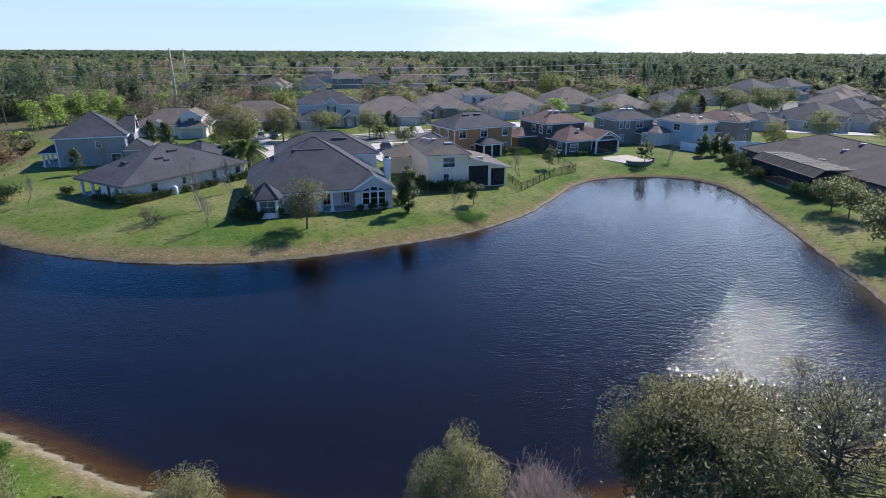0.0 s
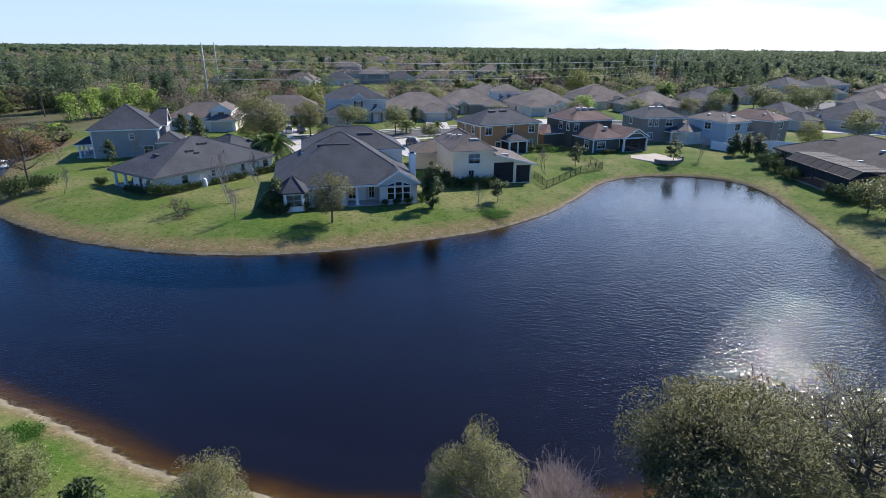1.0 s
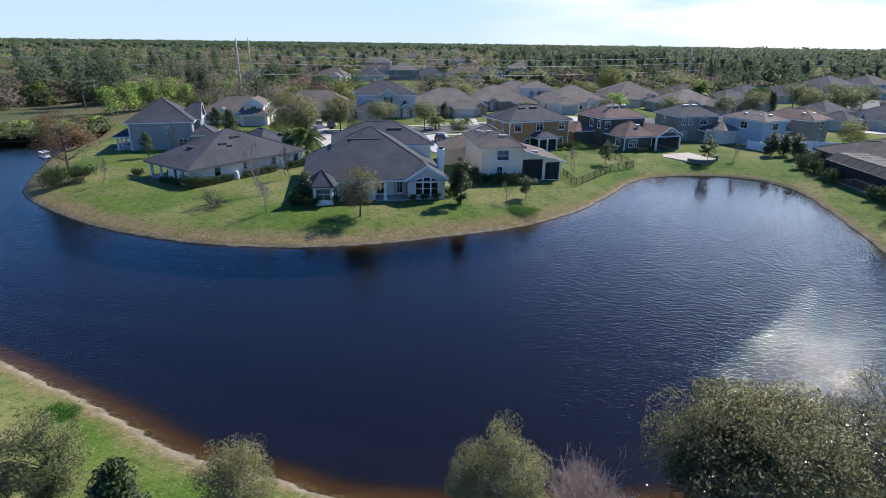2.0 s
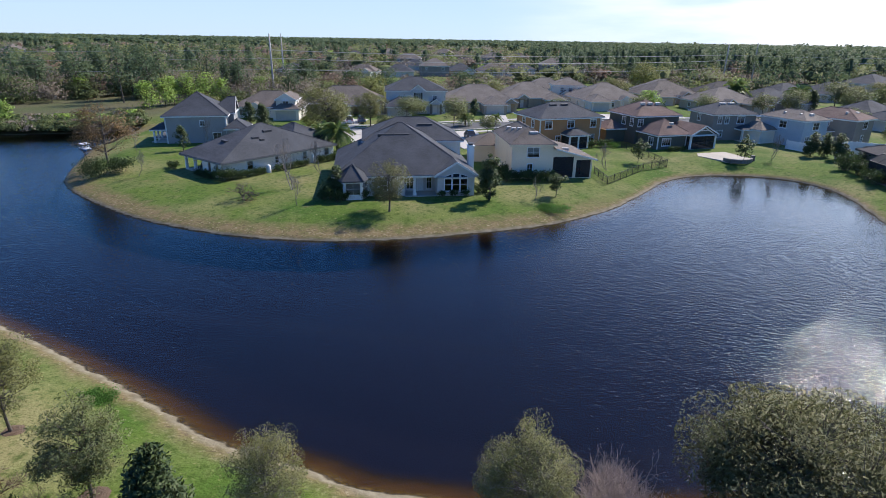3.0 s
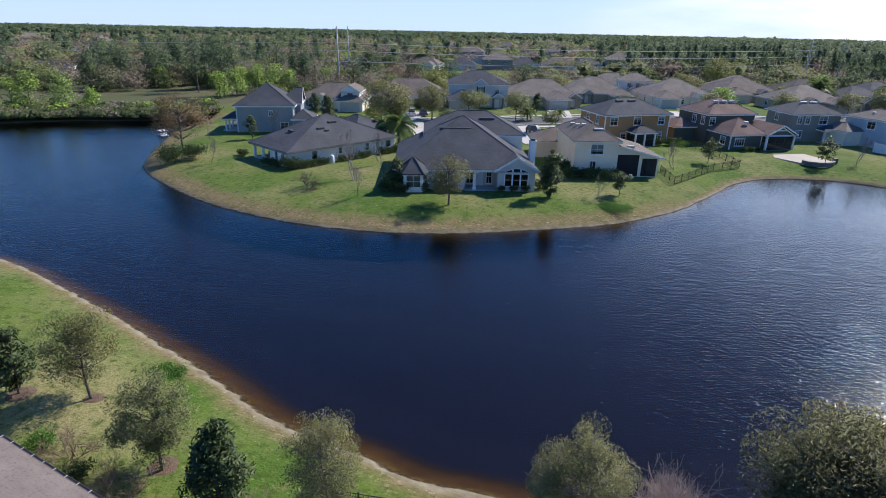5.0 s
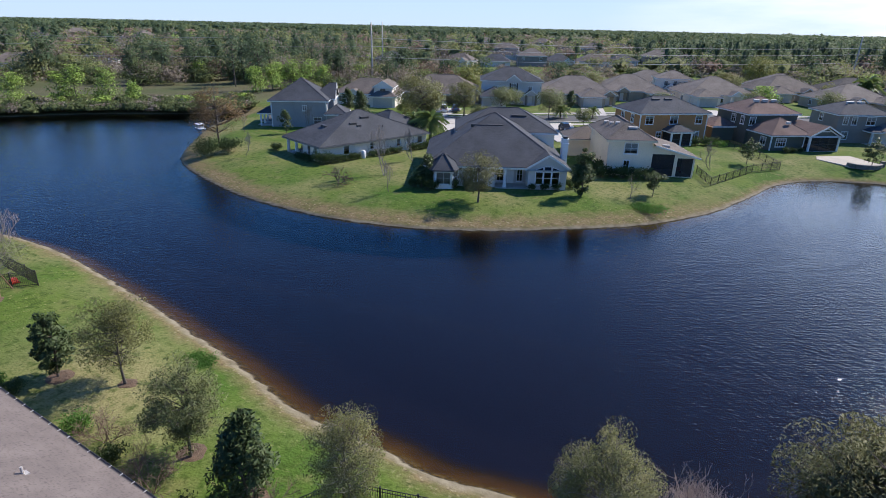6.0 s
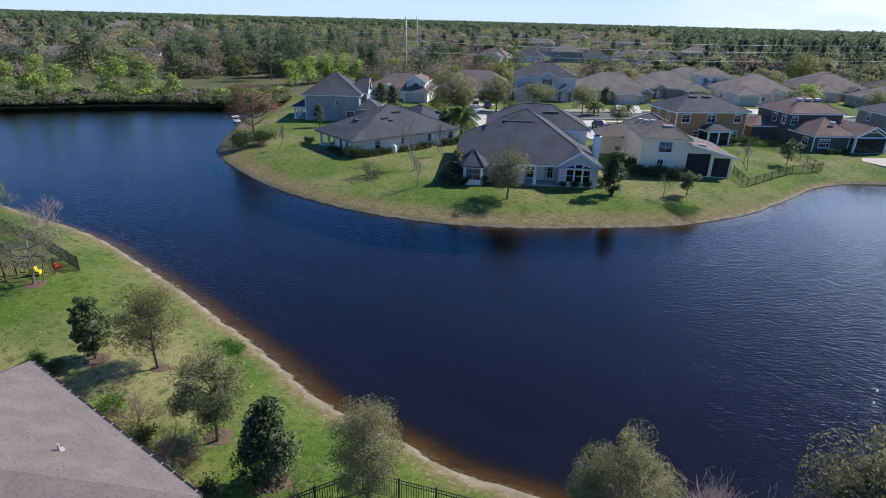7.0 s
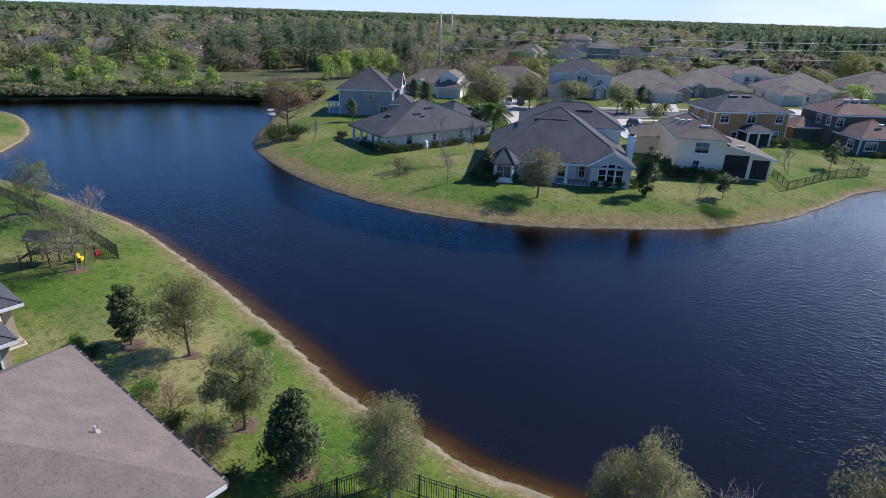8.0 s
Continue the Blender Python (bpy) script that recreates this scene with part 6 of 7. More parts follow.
POLES = [((-85.3, 184.4), 20.0), ((-117, 266), 20.3), ((92, 300), 19.0), ((107, 306), 19.5), ((262, 372), 20.0), ((-330, 96), 20.0)]
for (px, py), t in POLES:
    steel_pole(px, py, t)
h_w = thing("power_line", "thin pale transmission wires sagging between the poles", "power line")
for (pa, ta), (pb, tb) in ((POLES[0], POLES[2]), (POLES[5], POLES[0]), (POLES[2], POLES[4])):
    for dz in (5.0, 7.6, 11.0):
        a, b = Vector((*pa, 1.2 + ta - dz)), Vector((*pb, 1.2 + tb - dz))
        pts = [a.lerp(b, s) - Vector((0, 0, 6 * s * (1 - s))) for s in np.linspace(0, 1, 25)]
        part("wire", Mesh().tube(pts, [0.035 if pb[0] < 0 else 0.065] * 25, 4), WIRE, h_w)


# ---------------------------------------------------------------- plants
rng = np.random.default_rng(7)


def leaf_quads(pos, size, ratio=0.55, droop=0.3, r=rng, face=None):
    """Quads of about that size at each place, turned at random, their upper side towards face where given."""
    n = len(pos)
    a = r.normal(size=(n, 3))
    a[:, 2] -= droop
    a /= np.linalg.norm(a, axis=1, keepdims=True)
    b = np.cross(a, r.normal(size=(n, 3)))
    b /= np.linalg.norm(b, axis=1, keepdims=True) + 1e-9
    if face is not None:
        b = np.where((np.cross(a, b) * face).sum(1, keepdims=True) < 0, -b, b)
    s = (size * r.uniform(0.65, 1.3, n))[:, None]
    a, b = a * s / 2, b * s * ratio / 2
    return np.stack([pos - a - b, pos + a - b * 0.4, pos + a + b * 0.4, pos - a + b], 1).reshape(-1, 3)


def limb(mesh, a, b, r0, r1, bend=0.15, sides=4, r=rng, n=4):
    a, b = np.asarray(a, float), np.asarray(b, float)
    off = r.normal(size=3) * bend * np.linalg.norm(b - a)
    ts = np.linspace(0, 1, n)
    mesh.tube([a + (b - a) * t + off * t * (1 - t) * 1.6 + np.array([0, 0, -0.12 * np.linalg.norm(b - a) * t * (1 - t)]) for t in ts], [r0 + (r1 - r0) * t for t in ts], sides)


def leafy_tree(name, label, h, w, low, leaf_mat, leaves, size, clumps=40, bark=BARK, twigs=5, trunk=0.09, shape="round", shell=0.75, seed=1, stems=1, ratio=0.55, tight=0.16, category="tree"):
    """A tree at the origin: tapered trunk, limbs to each clump, twigs, and leaves gathered round the clumps."""
    r = np.random.default_rng(seed)
    t = thing(name, label, category)
    ch = h - low
    cs = []
    while len(cs) < clumps:
        p = r.uniform(-1, 1, 3)
        q = np.linalg.norm(p)
        if q > 1 or q < r.uniform(0, shell):
            continue
        z = (p[2] + 1) / 2
        if shape == "cone":
            k = (1 - z) ** 0.8 * 0.95 + 0.1
        elif shape == "column":
            k = math.sin(math.pi * min(0.97, z * 0.8 + 0.15)) * 0.9 + 0.1
        elif shape == "broom":
            k = 0.35 + 0.75 * math.sqrt(max(0, z)) if z < 0.7 else 1.05 - (z - 0.7) * 0.9
        else:
            k = 1.0
        lim = k if shape != "round" else 1.0
        cs.append((p[0] * w / 2 * lim, p[1] * w / 2 * lim, low + ch * z))
    cs = np.array(cs) * (1 + r.normal(size=(len(cs), 1)) * 0.05)
    cs[:, 2] = np.clip(cs[:, 2], low * 0.8, h * 1.02)
    wood = Mesh()
    tops = []
    for s in range(stems):
        lean = r.normal(size=2) * (0.04 if stems == 1 else 0.10) * h
        top = np.array([lean[0], lean[1], low + ch * 0.72])
        foot = np.array([r.normal() * 0.12 * (stems > 1), r.normal() * 0.12 * (stems > 1), -0.15])
        pts = [foot + (top - foot) * q + np.array([math.sin(q * 5 + seed) * 0.03 * h * q * (1 - q) * 2, math.cos(q * 4 + seed) * 0.03 * h * q * (1 - q) * 2, 0]) for q in np.linspace(0, 1, 7)]
        k = trunk / math.sqrt(stems)
        wood.tube(pts, [k * 1.35, k, k * 0.86, k * 0.7, k * 0.52, k * 0.36, k * 0.15], 8)
        tops.append(pts)
    for c in cs:
        pts = tops[r.integers(len(tops))]
        zs = np.array([p[2] for p in pts])
        j = int(np.clip(np.searchsorted(zs, max(low * 0.7, c[2] - 0.55 * math.hypot(c[0], c[1]) - 0.1 * ch)), 1, 5))
        limb(wood, pts[j], c, trunk * 0.34, trunk * 0.08, 0.10, 4, r)
        for _ in range(twigs):
            d = r.normal(size=3)
            d[2] = abs(d[2]) * 0.8 + (0.5 if shape == "broom" else 0.0)
            d += (c - np.array([0, 0, low + ch * 0.4])) / (w / 2) * 0.6
            d /= np.linalg.norm(d)
            limb(wood, c, c + d * r.uniform(0.6, 1.4) * w * tight * 1.2, trunk * 0.08, trunk * 0.03, 0.10, 3, r, 3)
    part("trunk", wood, bark, t)
    if leaves:
        pick = r.integers(len(cs), size=leaves)
        spread = np.array([1, 1, 0.75]) * w * tight * r.uniform(0.55, 1.3, len(cs))[:, None]
        g = r.normal(size=(leaves, 3))
        g *= np.minimum(1.0, 1.55 / (np.linalg.norm(g, axis=1, keepdims=True) + 1e-6))
        pos = cs[pick] + g * spread[pick] * 0.8
        if shape == "broom":
            pos[:, 2] += np.minimum(np.abs(r.normal(size=leaves)), 1.3) * 0.08 * ch
        pos[:, 2] = np.maximum(pos[:, 2], low * 0.6 + 0.05)
        out = (pos - np.array([0, 0, low + ch * 0.4])) / np.array([w / 2, w / 2, ch / 2])
        out = out / (np.linalg.norm(out, axis=1, keepdims=True) + 1e-6) * 0.7 + np.array([0, 0, 0.55]) + r.normal(size=out.shape) * 0.35
        out /= np.linalg.norm(out, axis=1, keepdims=True)
        part("crown", quads_data("crown", leaf_quads(pos, size, ratio, r=r, face=out), leaf_mat, np.repeat(out, 4, axis=0)), leaf_mat, t)
    return t


def bare_tree(name, label, h, w, bark=TWIG, levels=4, seed=1, trunk=0.06, up=0.55, stems=3, buds=None, bud_n=0, bud_size=0.05, start=0.25):
    """A leafless tree or shrub: forking stems down to fine twigs, with buds where given."""
    r = np.random.default_rng(seed)
    t = thing(name, label, "tree" if h > 2 else "shrub")
    m = Mesh()
    tips = []

    def grow(p, d, length, rad, level):
        q = p + d * length
        mid = (p + q) / 2 + r.normal(size=3) * length * 0.05
        m.tube([p, mid, q], [rad, rad * 0.82, rad * 0.6], 5 if level < 2 else 3)
        tips.append(q)
        if level >= levels:
            return
        for _ in range(r.integers(2, 5 if level < levels - 1 else 6)):
            e = d * 0.75 + r.normal(size=3) * 0.48 + np.array([0, 0, up * 0.35])
            e[:2] *= max(0.55, w / h)
            e /= np.linalg.norm(e)
            grow(p + d * length * r.uniform(0.45, 1.0), e, length * r.uniform(0.55, 0.82), max(rad * 0.62, 0.0045), level + 1)

    for s in range(stems):
        d = np.array([r.normal() * 0.5 * w / h, r.normal() * 0.5 * w / h, 1.0])
        d /= np.linalg.norm(d)
        grow(np.array([r.normal() * 0.06, r.normal() * 0.06, -0.1]), d, h * (start + 0.12), trunk, 0)
    part("trunk", m, bark, t)
    zs = np.array(tips)
    k = h / max(0.1, zs[:, 2].max())
    for ob in t.children:
        ob.scale = (k, k, k)
    if buds and bud_n:
        pos = zs[r.integers(len(zs), size=bud_n)] * k + r.normal(size=(bud_n, 3)) * 0.09 * w
        pos[:, 2] = np.maximum(pos[:, 2], 0.15 * h)
        part("crown", quads_data("crown", leaf_quads(pos, bud_size, r=r), buds), buds, t)
    return t


def palm(name, label, h, spread, seed):
    r = np.random.default_rng(seed)
    t = thing(name, label, "palm tree")
    pts = [(0.03 * math.sin(z), 0.04 * math.cos(z * 1.2), z * h * 0.52) for z in np.linspace(-0.03, 1, 9)]
    part("trunk", Mesh().tube(pts, [0.26, 0.23, 0.22, 0.21, 0.20, 0.19, 0.19, 0.20, 0.22], 9), BARK, t)
    m = Mesh()
    head = Vector(pts[-1])
    for k in range(58):
        az, el = r.uniform(0, 2 * math.pi), r.uniform(-0.8, 1.3)
        L = spread / 2 * r.uniform(0.75, 1.1)
        d = Vector((math.cos(az) * math.cos(el), math.sin(az) * math.cos(el), math.sin(el)))
        side = Vector((-math.sin(az), math.cos(az), 0))
        spine = [head + d * L * s + Vector((0, 0, -0.55 * L * s * s)) for s in np.linspace(0, 1, 7)]
        for i in range(1, 7):
            for sg in (-1, 1):
                for q in (0.0, 0.5):
                    b = spine[i - 1].lerp(spine[i], q)
                    tip = b + (side * sg * 0.30 + d * 0.20) * L * (0.9 - 0.06 * i) * 0.8 + Vector((0, 0, -0.12 * L))
                    m.add([b, b + d * 0.11 * L, tip], [(0, 1, 2)])
        m.tube(spine, [0.035, 0.03, 0.026, 0.02, 0.016, 0.012, 0.006], 3)
    part("crown", m, L_PALM, t)
    return t


def shrub(name, label, w, h, mat_, n, size, seed, long=1.0):
    """A rounded, uneven shrub of stems and leaves."""
    r = np.random.default_rng(seed)
    t = thing(name, label, "shrub")
    m = Mesh()
    k = 14
    cs = np.stack([r.uniform(-1, 1, k) * w * 0.36 * long, r.uniform(-1, 1, k) * w * 0.36, r.uniform(0.35, 0.85, k) * h], 1)
    for c in cs:
        limb(m, (c[0] * 0.4, c[1] * 0.4, -0.05), c, 0.025, 0.008, 0.1, 3, r, 3)
    part("stem", m, BARK, t)
    pos = cs[r.integers(k, size=n)] + r.normal(size=(n, 3)) * np.array([w * 0.13, w * 0.13, h * 0.17])
    pos[:, 2] = np.clip(pos[:, 2], 0.02, h * 1.1)
    part("foliage", quads_data("foliage", leaf_quads(pos, size, r=r), mat_), mat_, t)
    return t


def put(ob, x, y, yaw=0.0, scale=1.0, z=None):
    ob.matrix_world = Matrix.Translation((x, y, gz(x, y) if z is None else z)) @ Matrix.Rotation(radians(yaw), 4, "Z") @ Matrix.Diagonal((scale, scale, scale, 1))
    return ob


def again(ob, x, y, yaw=0.0, scale=1.0, label=""):
    o = copy_thing(ob, pose(x, y, gz(x, y), 0, 0, yaw))
    o.scale = (scale, scale, scale)
    if label:
        tagged(o, label)
    return o


SHRUBWOOD = surface("brown_shrub_twig", (0.21, 0.145, 0.10), (0.16, 0.11, 0.075), 2.0, relief=0.0)
L_ROUND = foliage("yellow_olive_leaves", (0.195, 0.202, 0.072), (0.260, 0.254, 0.104), (0.150, 0.169, 0.058))
# trees on the near bank
put(leafy_tree("tree", "dense olive green evergreen tree leaning over the near bank", 6.9, 8.2, 1.2, L_OLIVE, 80000, 0.125, 150, BARK, 6, 0.2, seed=3, tight=0.105, ratio=0.4), 11.0, 19.4)
put(leafy_tree("tree", "thin olive tree with dark forking trunk beside the fence", 6.2, 7.6, 2.0, L_TWIGGY, 22000, 0.085, 95, BARK, 10, 0.2, seed=4, ratio=0.4, stems=2, tight=0.12), 17.2, 20.6)
put(leafy_tree("tree", "upright twiggy young tree with small olive leaves", 6.1, 3.7, 0.8, L_TWIGGY, 36000, 0.066, 130, BARK_PALE, 7, 0.09, seed=5, tight=0.115, shell=0.8), 0.45, 18.0)
put(bare_tree("tree", "leafless reddish twiggy tree at the water's edge", 4.8, 4.2, TWIG, 4, 11, 0.020, 0.8, 40, L_BUDS, 1200, 0.045, 0.24), 4.3, 18.6)
put(leafy_tree("tree", "upright twiggy young tree with small olive leaves beside the fence", 5.5, 2.9, 0.8, L_TWIGGY, 21000, 0.064, 110, BARK_PALE, 7, 0.08, seed=6, tight=0.12, shell=0.8), -10.0, 16.7)
put(leafy_tree("tree", "conical dark green magnolia with glossy leaves", 4.7, 3.1, 0.25, L_DARK, 6500, 0.17, 60, BARK, 3, 0.08, "cone", seed=7, tight=0.12), -14.6, 15.9)
put(leafy_tree("tree", "young oak with thin grey-green crown in a mulch ring", 5.3, 3.1, 1.0, L_OAK, 18000, 0.085, 80, BARK, 9, 0.085, seed=8, tight=0.14), -18.8, 17.2)
put(leafy_tree("tree", "young oak with airy yellow-green crown", 5.1, 3.9, 1.5, L_ROUND, 14000, 0.088, 70, BARK, 7, 0.08, seed=9, tight=0.13), -26.4, 20.8)
put(leafy_tree("tree", "narrow dark green magnolia with glossy leaves", 4.3, 2.0, 0.3, L_DARK, 4500, 0.17, 45, BARK, 3, 0.07, "column", seed=10, tight=0.13), -30.4, 19.9)
put(leafy_tree("tree", "young grey-green oak by the play yard fence", 5.6, 5.4, 1.5, L_OAK, 4500, 0.10, 60, BARK_PALE, 8, 0.085, seed=12, tight=0.13), -43.6, 25.3)
put(leafy_tree("tree", "young olive green oak beyond the play yard", 6.0, 4.4, 2.0, L_OAK, 3800, 0.12, 45, BARK, 5, 0.085, seed=13, tight=0.13), -57.9, 31.7)
put(bare_tree("tree", "leafless pinkish crape myrtle by the pond", 4.6, 3.2, TWIG, 4, 14, 0.05, 0.6, 5), -51.9, 32.2)
for x, y, s in ((-14.6, 15.9, 0.9), (-19.0, 17.3, 0.8), (-26.4, 20.8, 0.6), (-43.6, 25.3, 0.9), (-30.4, 19.9, 0.8), (-57.9, 31.7, 0.7)):
    m_ob = new("mulch_ring", data_of("mulch_ring", Mesh().disc(x, y, gz(x, y) - 0.02, s), MULCH))
    tagged(m_ob, "ring of reddish bark mulch round a young tree", "mulch")
put(shrub("shrub", "patch of rank green weeds on the bank", 2.0, 0.22, L_BRIGHT, 3200, 0.08, 21, 1.2), -24.8, 24.9, -35)
for k, (x, y, w, hh, mt, lb) in enumerate(((-25.2, 16.5, 1.5, 1.0, L_BRIGHT, "bright green shrub against the house"), (-22.0, 15.6, 1.2, 0.8, L_BUSH, "green shrub under the eaves"), (-16.6, 13.9, 1.5, 0.9, L_BUSH, "green shrub at the house corner"),
                                           (-31.2, 17.9, 1.1, 0.7, L_BUSH, "low dark shrub on the lawn"), (-33.0, 18.0, 1.0, 0.7, L_BRIGHT, "small green shrub beside the porch"))):
    put(shrub("shrub", lb, w, hh, mt, 1500, 0.10, 30 + k), x, y)
for k, (x, y) in enumerate(((-23.3, 16.6), (-18.6, 14.6), (-20.0, 15.2), (-12.9, 15.0))):
    put(bare_tree("shrub", "leafless brown shrub beside the house", 1.9, 2.4, SHRUBWOOD, 4, 40 + k, 0.02, 0.3, 6, L_BUDS, 200, 0.05), x, y)

# trees on the far lawn
put(leafy_tree("tree", "small olive green oak on the lawn before the pale house", 5.7, 5.2, 1.5, L_OLIVE, 6000, 0.15, 50, BARK, 5, 0.11, seed=50, tight=0.14), -16.3, 63.2)
put(leafy_tree("tree", "dense dark conical evergreen beside the pale house", 6.2, 2.5, 0.15, L_DARK, 5000, 0.20, 50, BARK, 2, 0.09, "column", seed=51, tight=0.14), -4.8, 70.3)
put(leafy_tree("tree", "small dark round-headed tree by the cream house", 3.5, 2.2, 0.7, L_DARK, 1800, 0.17, 25, BARK, 2, 0.05, seed=52), 3.8, 74.2)
put(bare_tree("tree", "small leafless tree on the lawn by the cream house", 2.9, 2.0, BARK_PALE, 4, 53, 0.03, 0.6, 2, L_BUSH, 250, 0.10), 1.1, 72.1)
put(bare_tree("tree", "low multi-stemmed tree with few leaves on the lawn", 2.3, 2.8, BARK, 4, 54, 0.05, 0.3, 4, L_BROWN, 450, 0.11), -35.4, 64.2)
slim = put(bare_tree("tree", "slim leafless young tree on the lawn", 4.3, 2.0, BARK_PALE, 5, 55, 0.045, 0.9, 1, L_BUDS, 500, 0.07), -27.9, 63.2)
bare_a = put(bare_tree("tree", "tall leafless pale-barked tree beside the long house", 7.0, 3.6, BARK_PALE, 5, 56, 0.07, 0.8, 2, L_BUDS, 500, 0.08), -31.4, 69.9)
again(bare_a, -31.0, 80.0, 80, 0.76, "leafless pale-barked tree between two houses")
again(bare_a, 12.5, 92.0, 30, 0.66, "leafless pale-barked tree behind the fence")
again(bare_a, 43.0, 107.0, 140, 0.68, "small leafless tree on the far lawn")
again(bare_a, -60.5, 98.5, 200, 0.7, "leafless tree at the lawn's edge")
again(slim, -56.1, 73.2, 60, 0.95, "small leafless tree near the point")
again(slim, -68.5, 90.0, 10, 1.1, "slim leafless tree near the shore")
again(slim, 55.0, 104.0, 10, 0.7, "thin staked sapling on the lawn")
put(leafy_tree("tree", "tall tree with sparse rust-brown leaves near the point", 9.6, 8.6, 2.8, L_BROWN, 4200, 0.20, 60, BARK, 6, 0.16, seed=60, tight=0.12), -64.3, 77.6)
for k, (x, y, w, hh, lb) in enumerate(((-62.6, 72.2, 4.0, 2.7, "large spreading green shrub on the point"), (-60.6, 75.4, 4.0, 2.0, "spreading green shrub below the rust-brown tree"))):
    put(shrub("shrub", lb, w, hh, L_BUSH, 2600, 0.20, 62 + k), x, y)
put(leafy_tree("tree", "slender dark magnolia beside the slate blue house", 4.4, 2.4, 0.3, L_DARK, 1800, 0.19, 30, BARK, 2, 0.06, "column", seed=64), -60.8, 91.8)
mag = put(leafy_tree("tree", "dark magnolia between two houses", 6.6, 4.0, 0.5, L_DARK, 2600, 0.26, 40, BARK, 2, 0.09, "cone", seed=65), -56.0, 114.0)
round_a = put(leafy_tree("tree", "large round yellow-olive tree behind the long house", 9.6, 9.0, 2.4, L_ROUND, 7000, 0.26, 70, BARK, 4, 0.18, seed=66, tight=0.13), -42.0, 113.5)
again(round_a, -36.5, 128.0, 70, 0.80, "round olive tree by the drive")
p1 = put(palm("palm", "cabbage palm with drooping fronds beside the long house", 7.8, 7.6, 70), -33.4, 95.0)
again(p1, -37.2, 97.5, 90, 0.9, "shorter cabbage palm beside the long house")
again(p1, -48.5, 103.0, 180, 0.6, "small palm behind the long house")
again(p1, -15.0, 134.0, 30, 0.55, "small palm in a front yard")
again(p1, -8.0, 137.0, 60, 0.5, "small palm by the drive")
again(p1, 64.0, 196.0, 60, 1.5, "tall palm among the houses across the street")
again(p1, 84.0, 198.0, 160, 1.3, "tall palm between two houses")
again(p1, 112.0, 204.0, 120, 1.2, "palm behind the street")
young = put(leafy_tree("tree", "small young tree with dark leaves inside the fence", 4.1, 2.5, 0.9, L_DARK, 1100, 0.20, 24, BARK, 3, 0.05, seed=72), 18.6, 99.0)
again(young, 37.2, 104.0, 40, 1.15, "small young tree beside the patio")
con = put(leafy_tree("tree", "small dense dark conifer on the lawn", 4.6, 3.2, 0.1, L_DARK, 3200, 0.22, 40, BARK, 1, 0.07, "cone", seed=73, tight=0.15), 51.3, 111.6)
again(con, 54.0, 112.4, 60, 0.95, "small dense dark conifer in a row on the lawn")
again(con, 55.0, 109.5, 130, 1.05, "dense dark conifer at the end of the row")
gtr = put(leafy_tree("tree", "small green tree on the bank below the pool enclosure", 4.4, 5.0, 1.2, L_OAK, 3000, 0.22, 45, BARK, 4, 0.09, seed=74), 51.0, 68.2)
again(gtr, 51.4, 72.2, 100, 1.0, "small grey-green tree before the pool enclosure")
again(gtr, 47.2, 56.8, 200, 1.35, "leafy tree on the grassy bank")
again(gtr, 49.5, 50.0, 20, 1.4, "leafy tree farther along the bank")
front_tree = put(leafy_tree("tree", "front yard tree with spreading grey-green crown", 6.6, 6.6, 1.6, L_OAK, 3600, 0.24, 45, BARK, 3, 0.11, seed=75), -17.5, 132.0)
again(front_tree, -28.0, 142.0, 50, 0.8, "small tree by a garage")
again(front_tree, 90.0, 176.0, 90, 1.2, "spreading tree by the road")
again(front_tree, 104.0, 182.0, 150, 1.2, "spreading tree near the road")
again(front_tree, 74.0, 176.0, 150, 1.1, "spreading tree behind the light blue house")
yel = put(leafy_tree("tree", "yellow-green spring tree beside the road", 6.6, 6.4, 0.8, L_YELLOW, 4200, 0.24, 45, BARK, 3, 0.10, seed=76), 90.4, 136.4)
again(yel, 72.5, 124.5, 70, 0.82, "yellow-green shrubby tree beside the fence")
again(yel, -47.0, 168.0, 20, 1.3, "yellow-green tree behind the tan house")
for k, (ob, x, y, s) in enumerate(((front_tree, -30, 138, 0.9), (round_a, -12, 186, 0.7), (front_tree, 8, 160, 0.7), (mag, -14.5, 150, 0.8), (mag, 6, 164, 0.6), (front_tree, 30, 166, 0.8),
                                   (round_a, 28, 198, 0.8), (front_tree, 48, 168, 0.9), (front_tree, 66, 176, 0.9), (round_a, 98, 196, 0.8), (front_tree, 112, 200, 1.2), (front_tree, 96, 200, 1.3),
                                   (front_tree, 122, 208, 1.2), (round_a, 116, 214, 0.8), (front_tree, 76, 148, 0.8), (yel, 56, 200, 0.8), (mag, 30, 152, 0.8), (front_tree, -40, 116, 0.9), (round_a, -74, 122, 0.7), (front_tree, -27, 112, 0.7), (front_tree, -20, 113, 0.6), (mag, -25, 104, 0.7), (front_tree, -30, 118, 0.6), (yel, -47, 118, 0.7), (front_tree, -9, 124, 0.6),
                                   (front_tree, 128, 160, 0.9), (mag, 84, 188, 1.1), (mag, -63, 122, 0.9), (yel, -36, 176, 1.0))):
    again(ob, x, y, k * 53 % 360, s, "garden tree between the houses of the street")
again(yel, 46.0, 250.0, 20, 1.6, "yellow-green tree at the edge of the wood")

again(con, -24.3, 67.2, 20, 0.95, "dense dark conical shrub at the corner of the pale house")

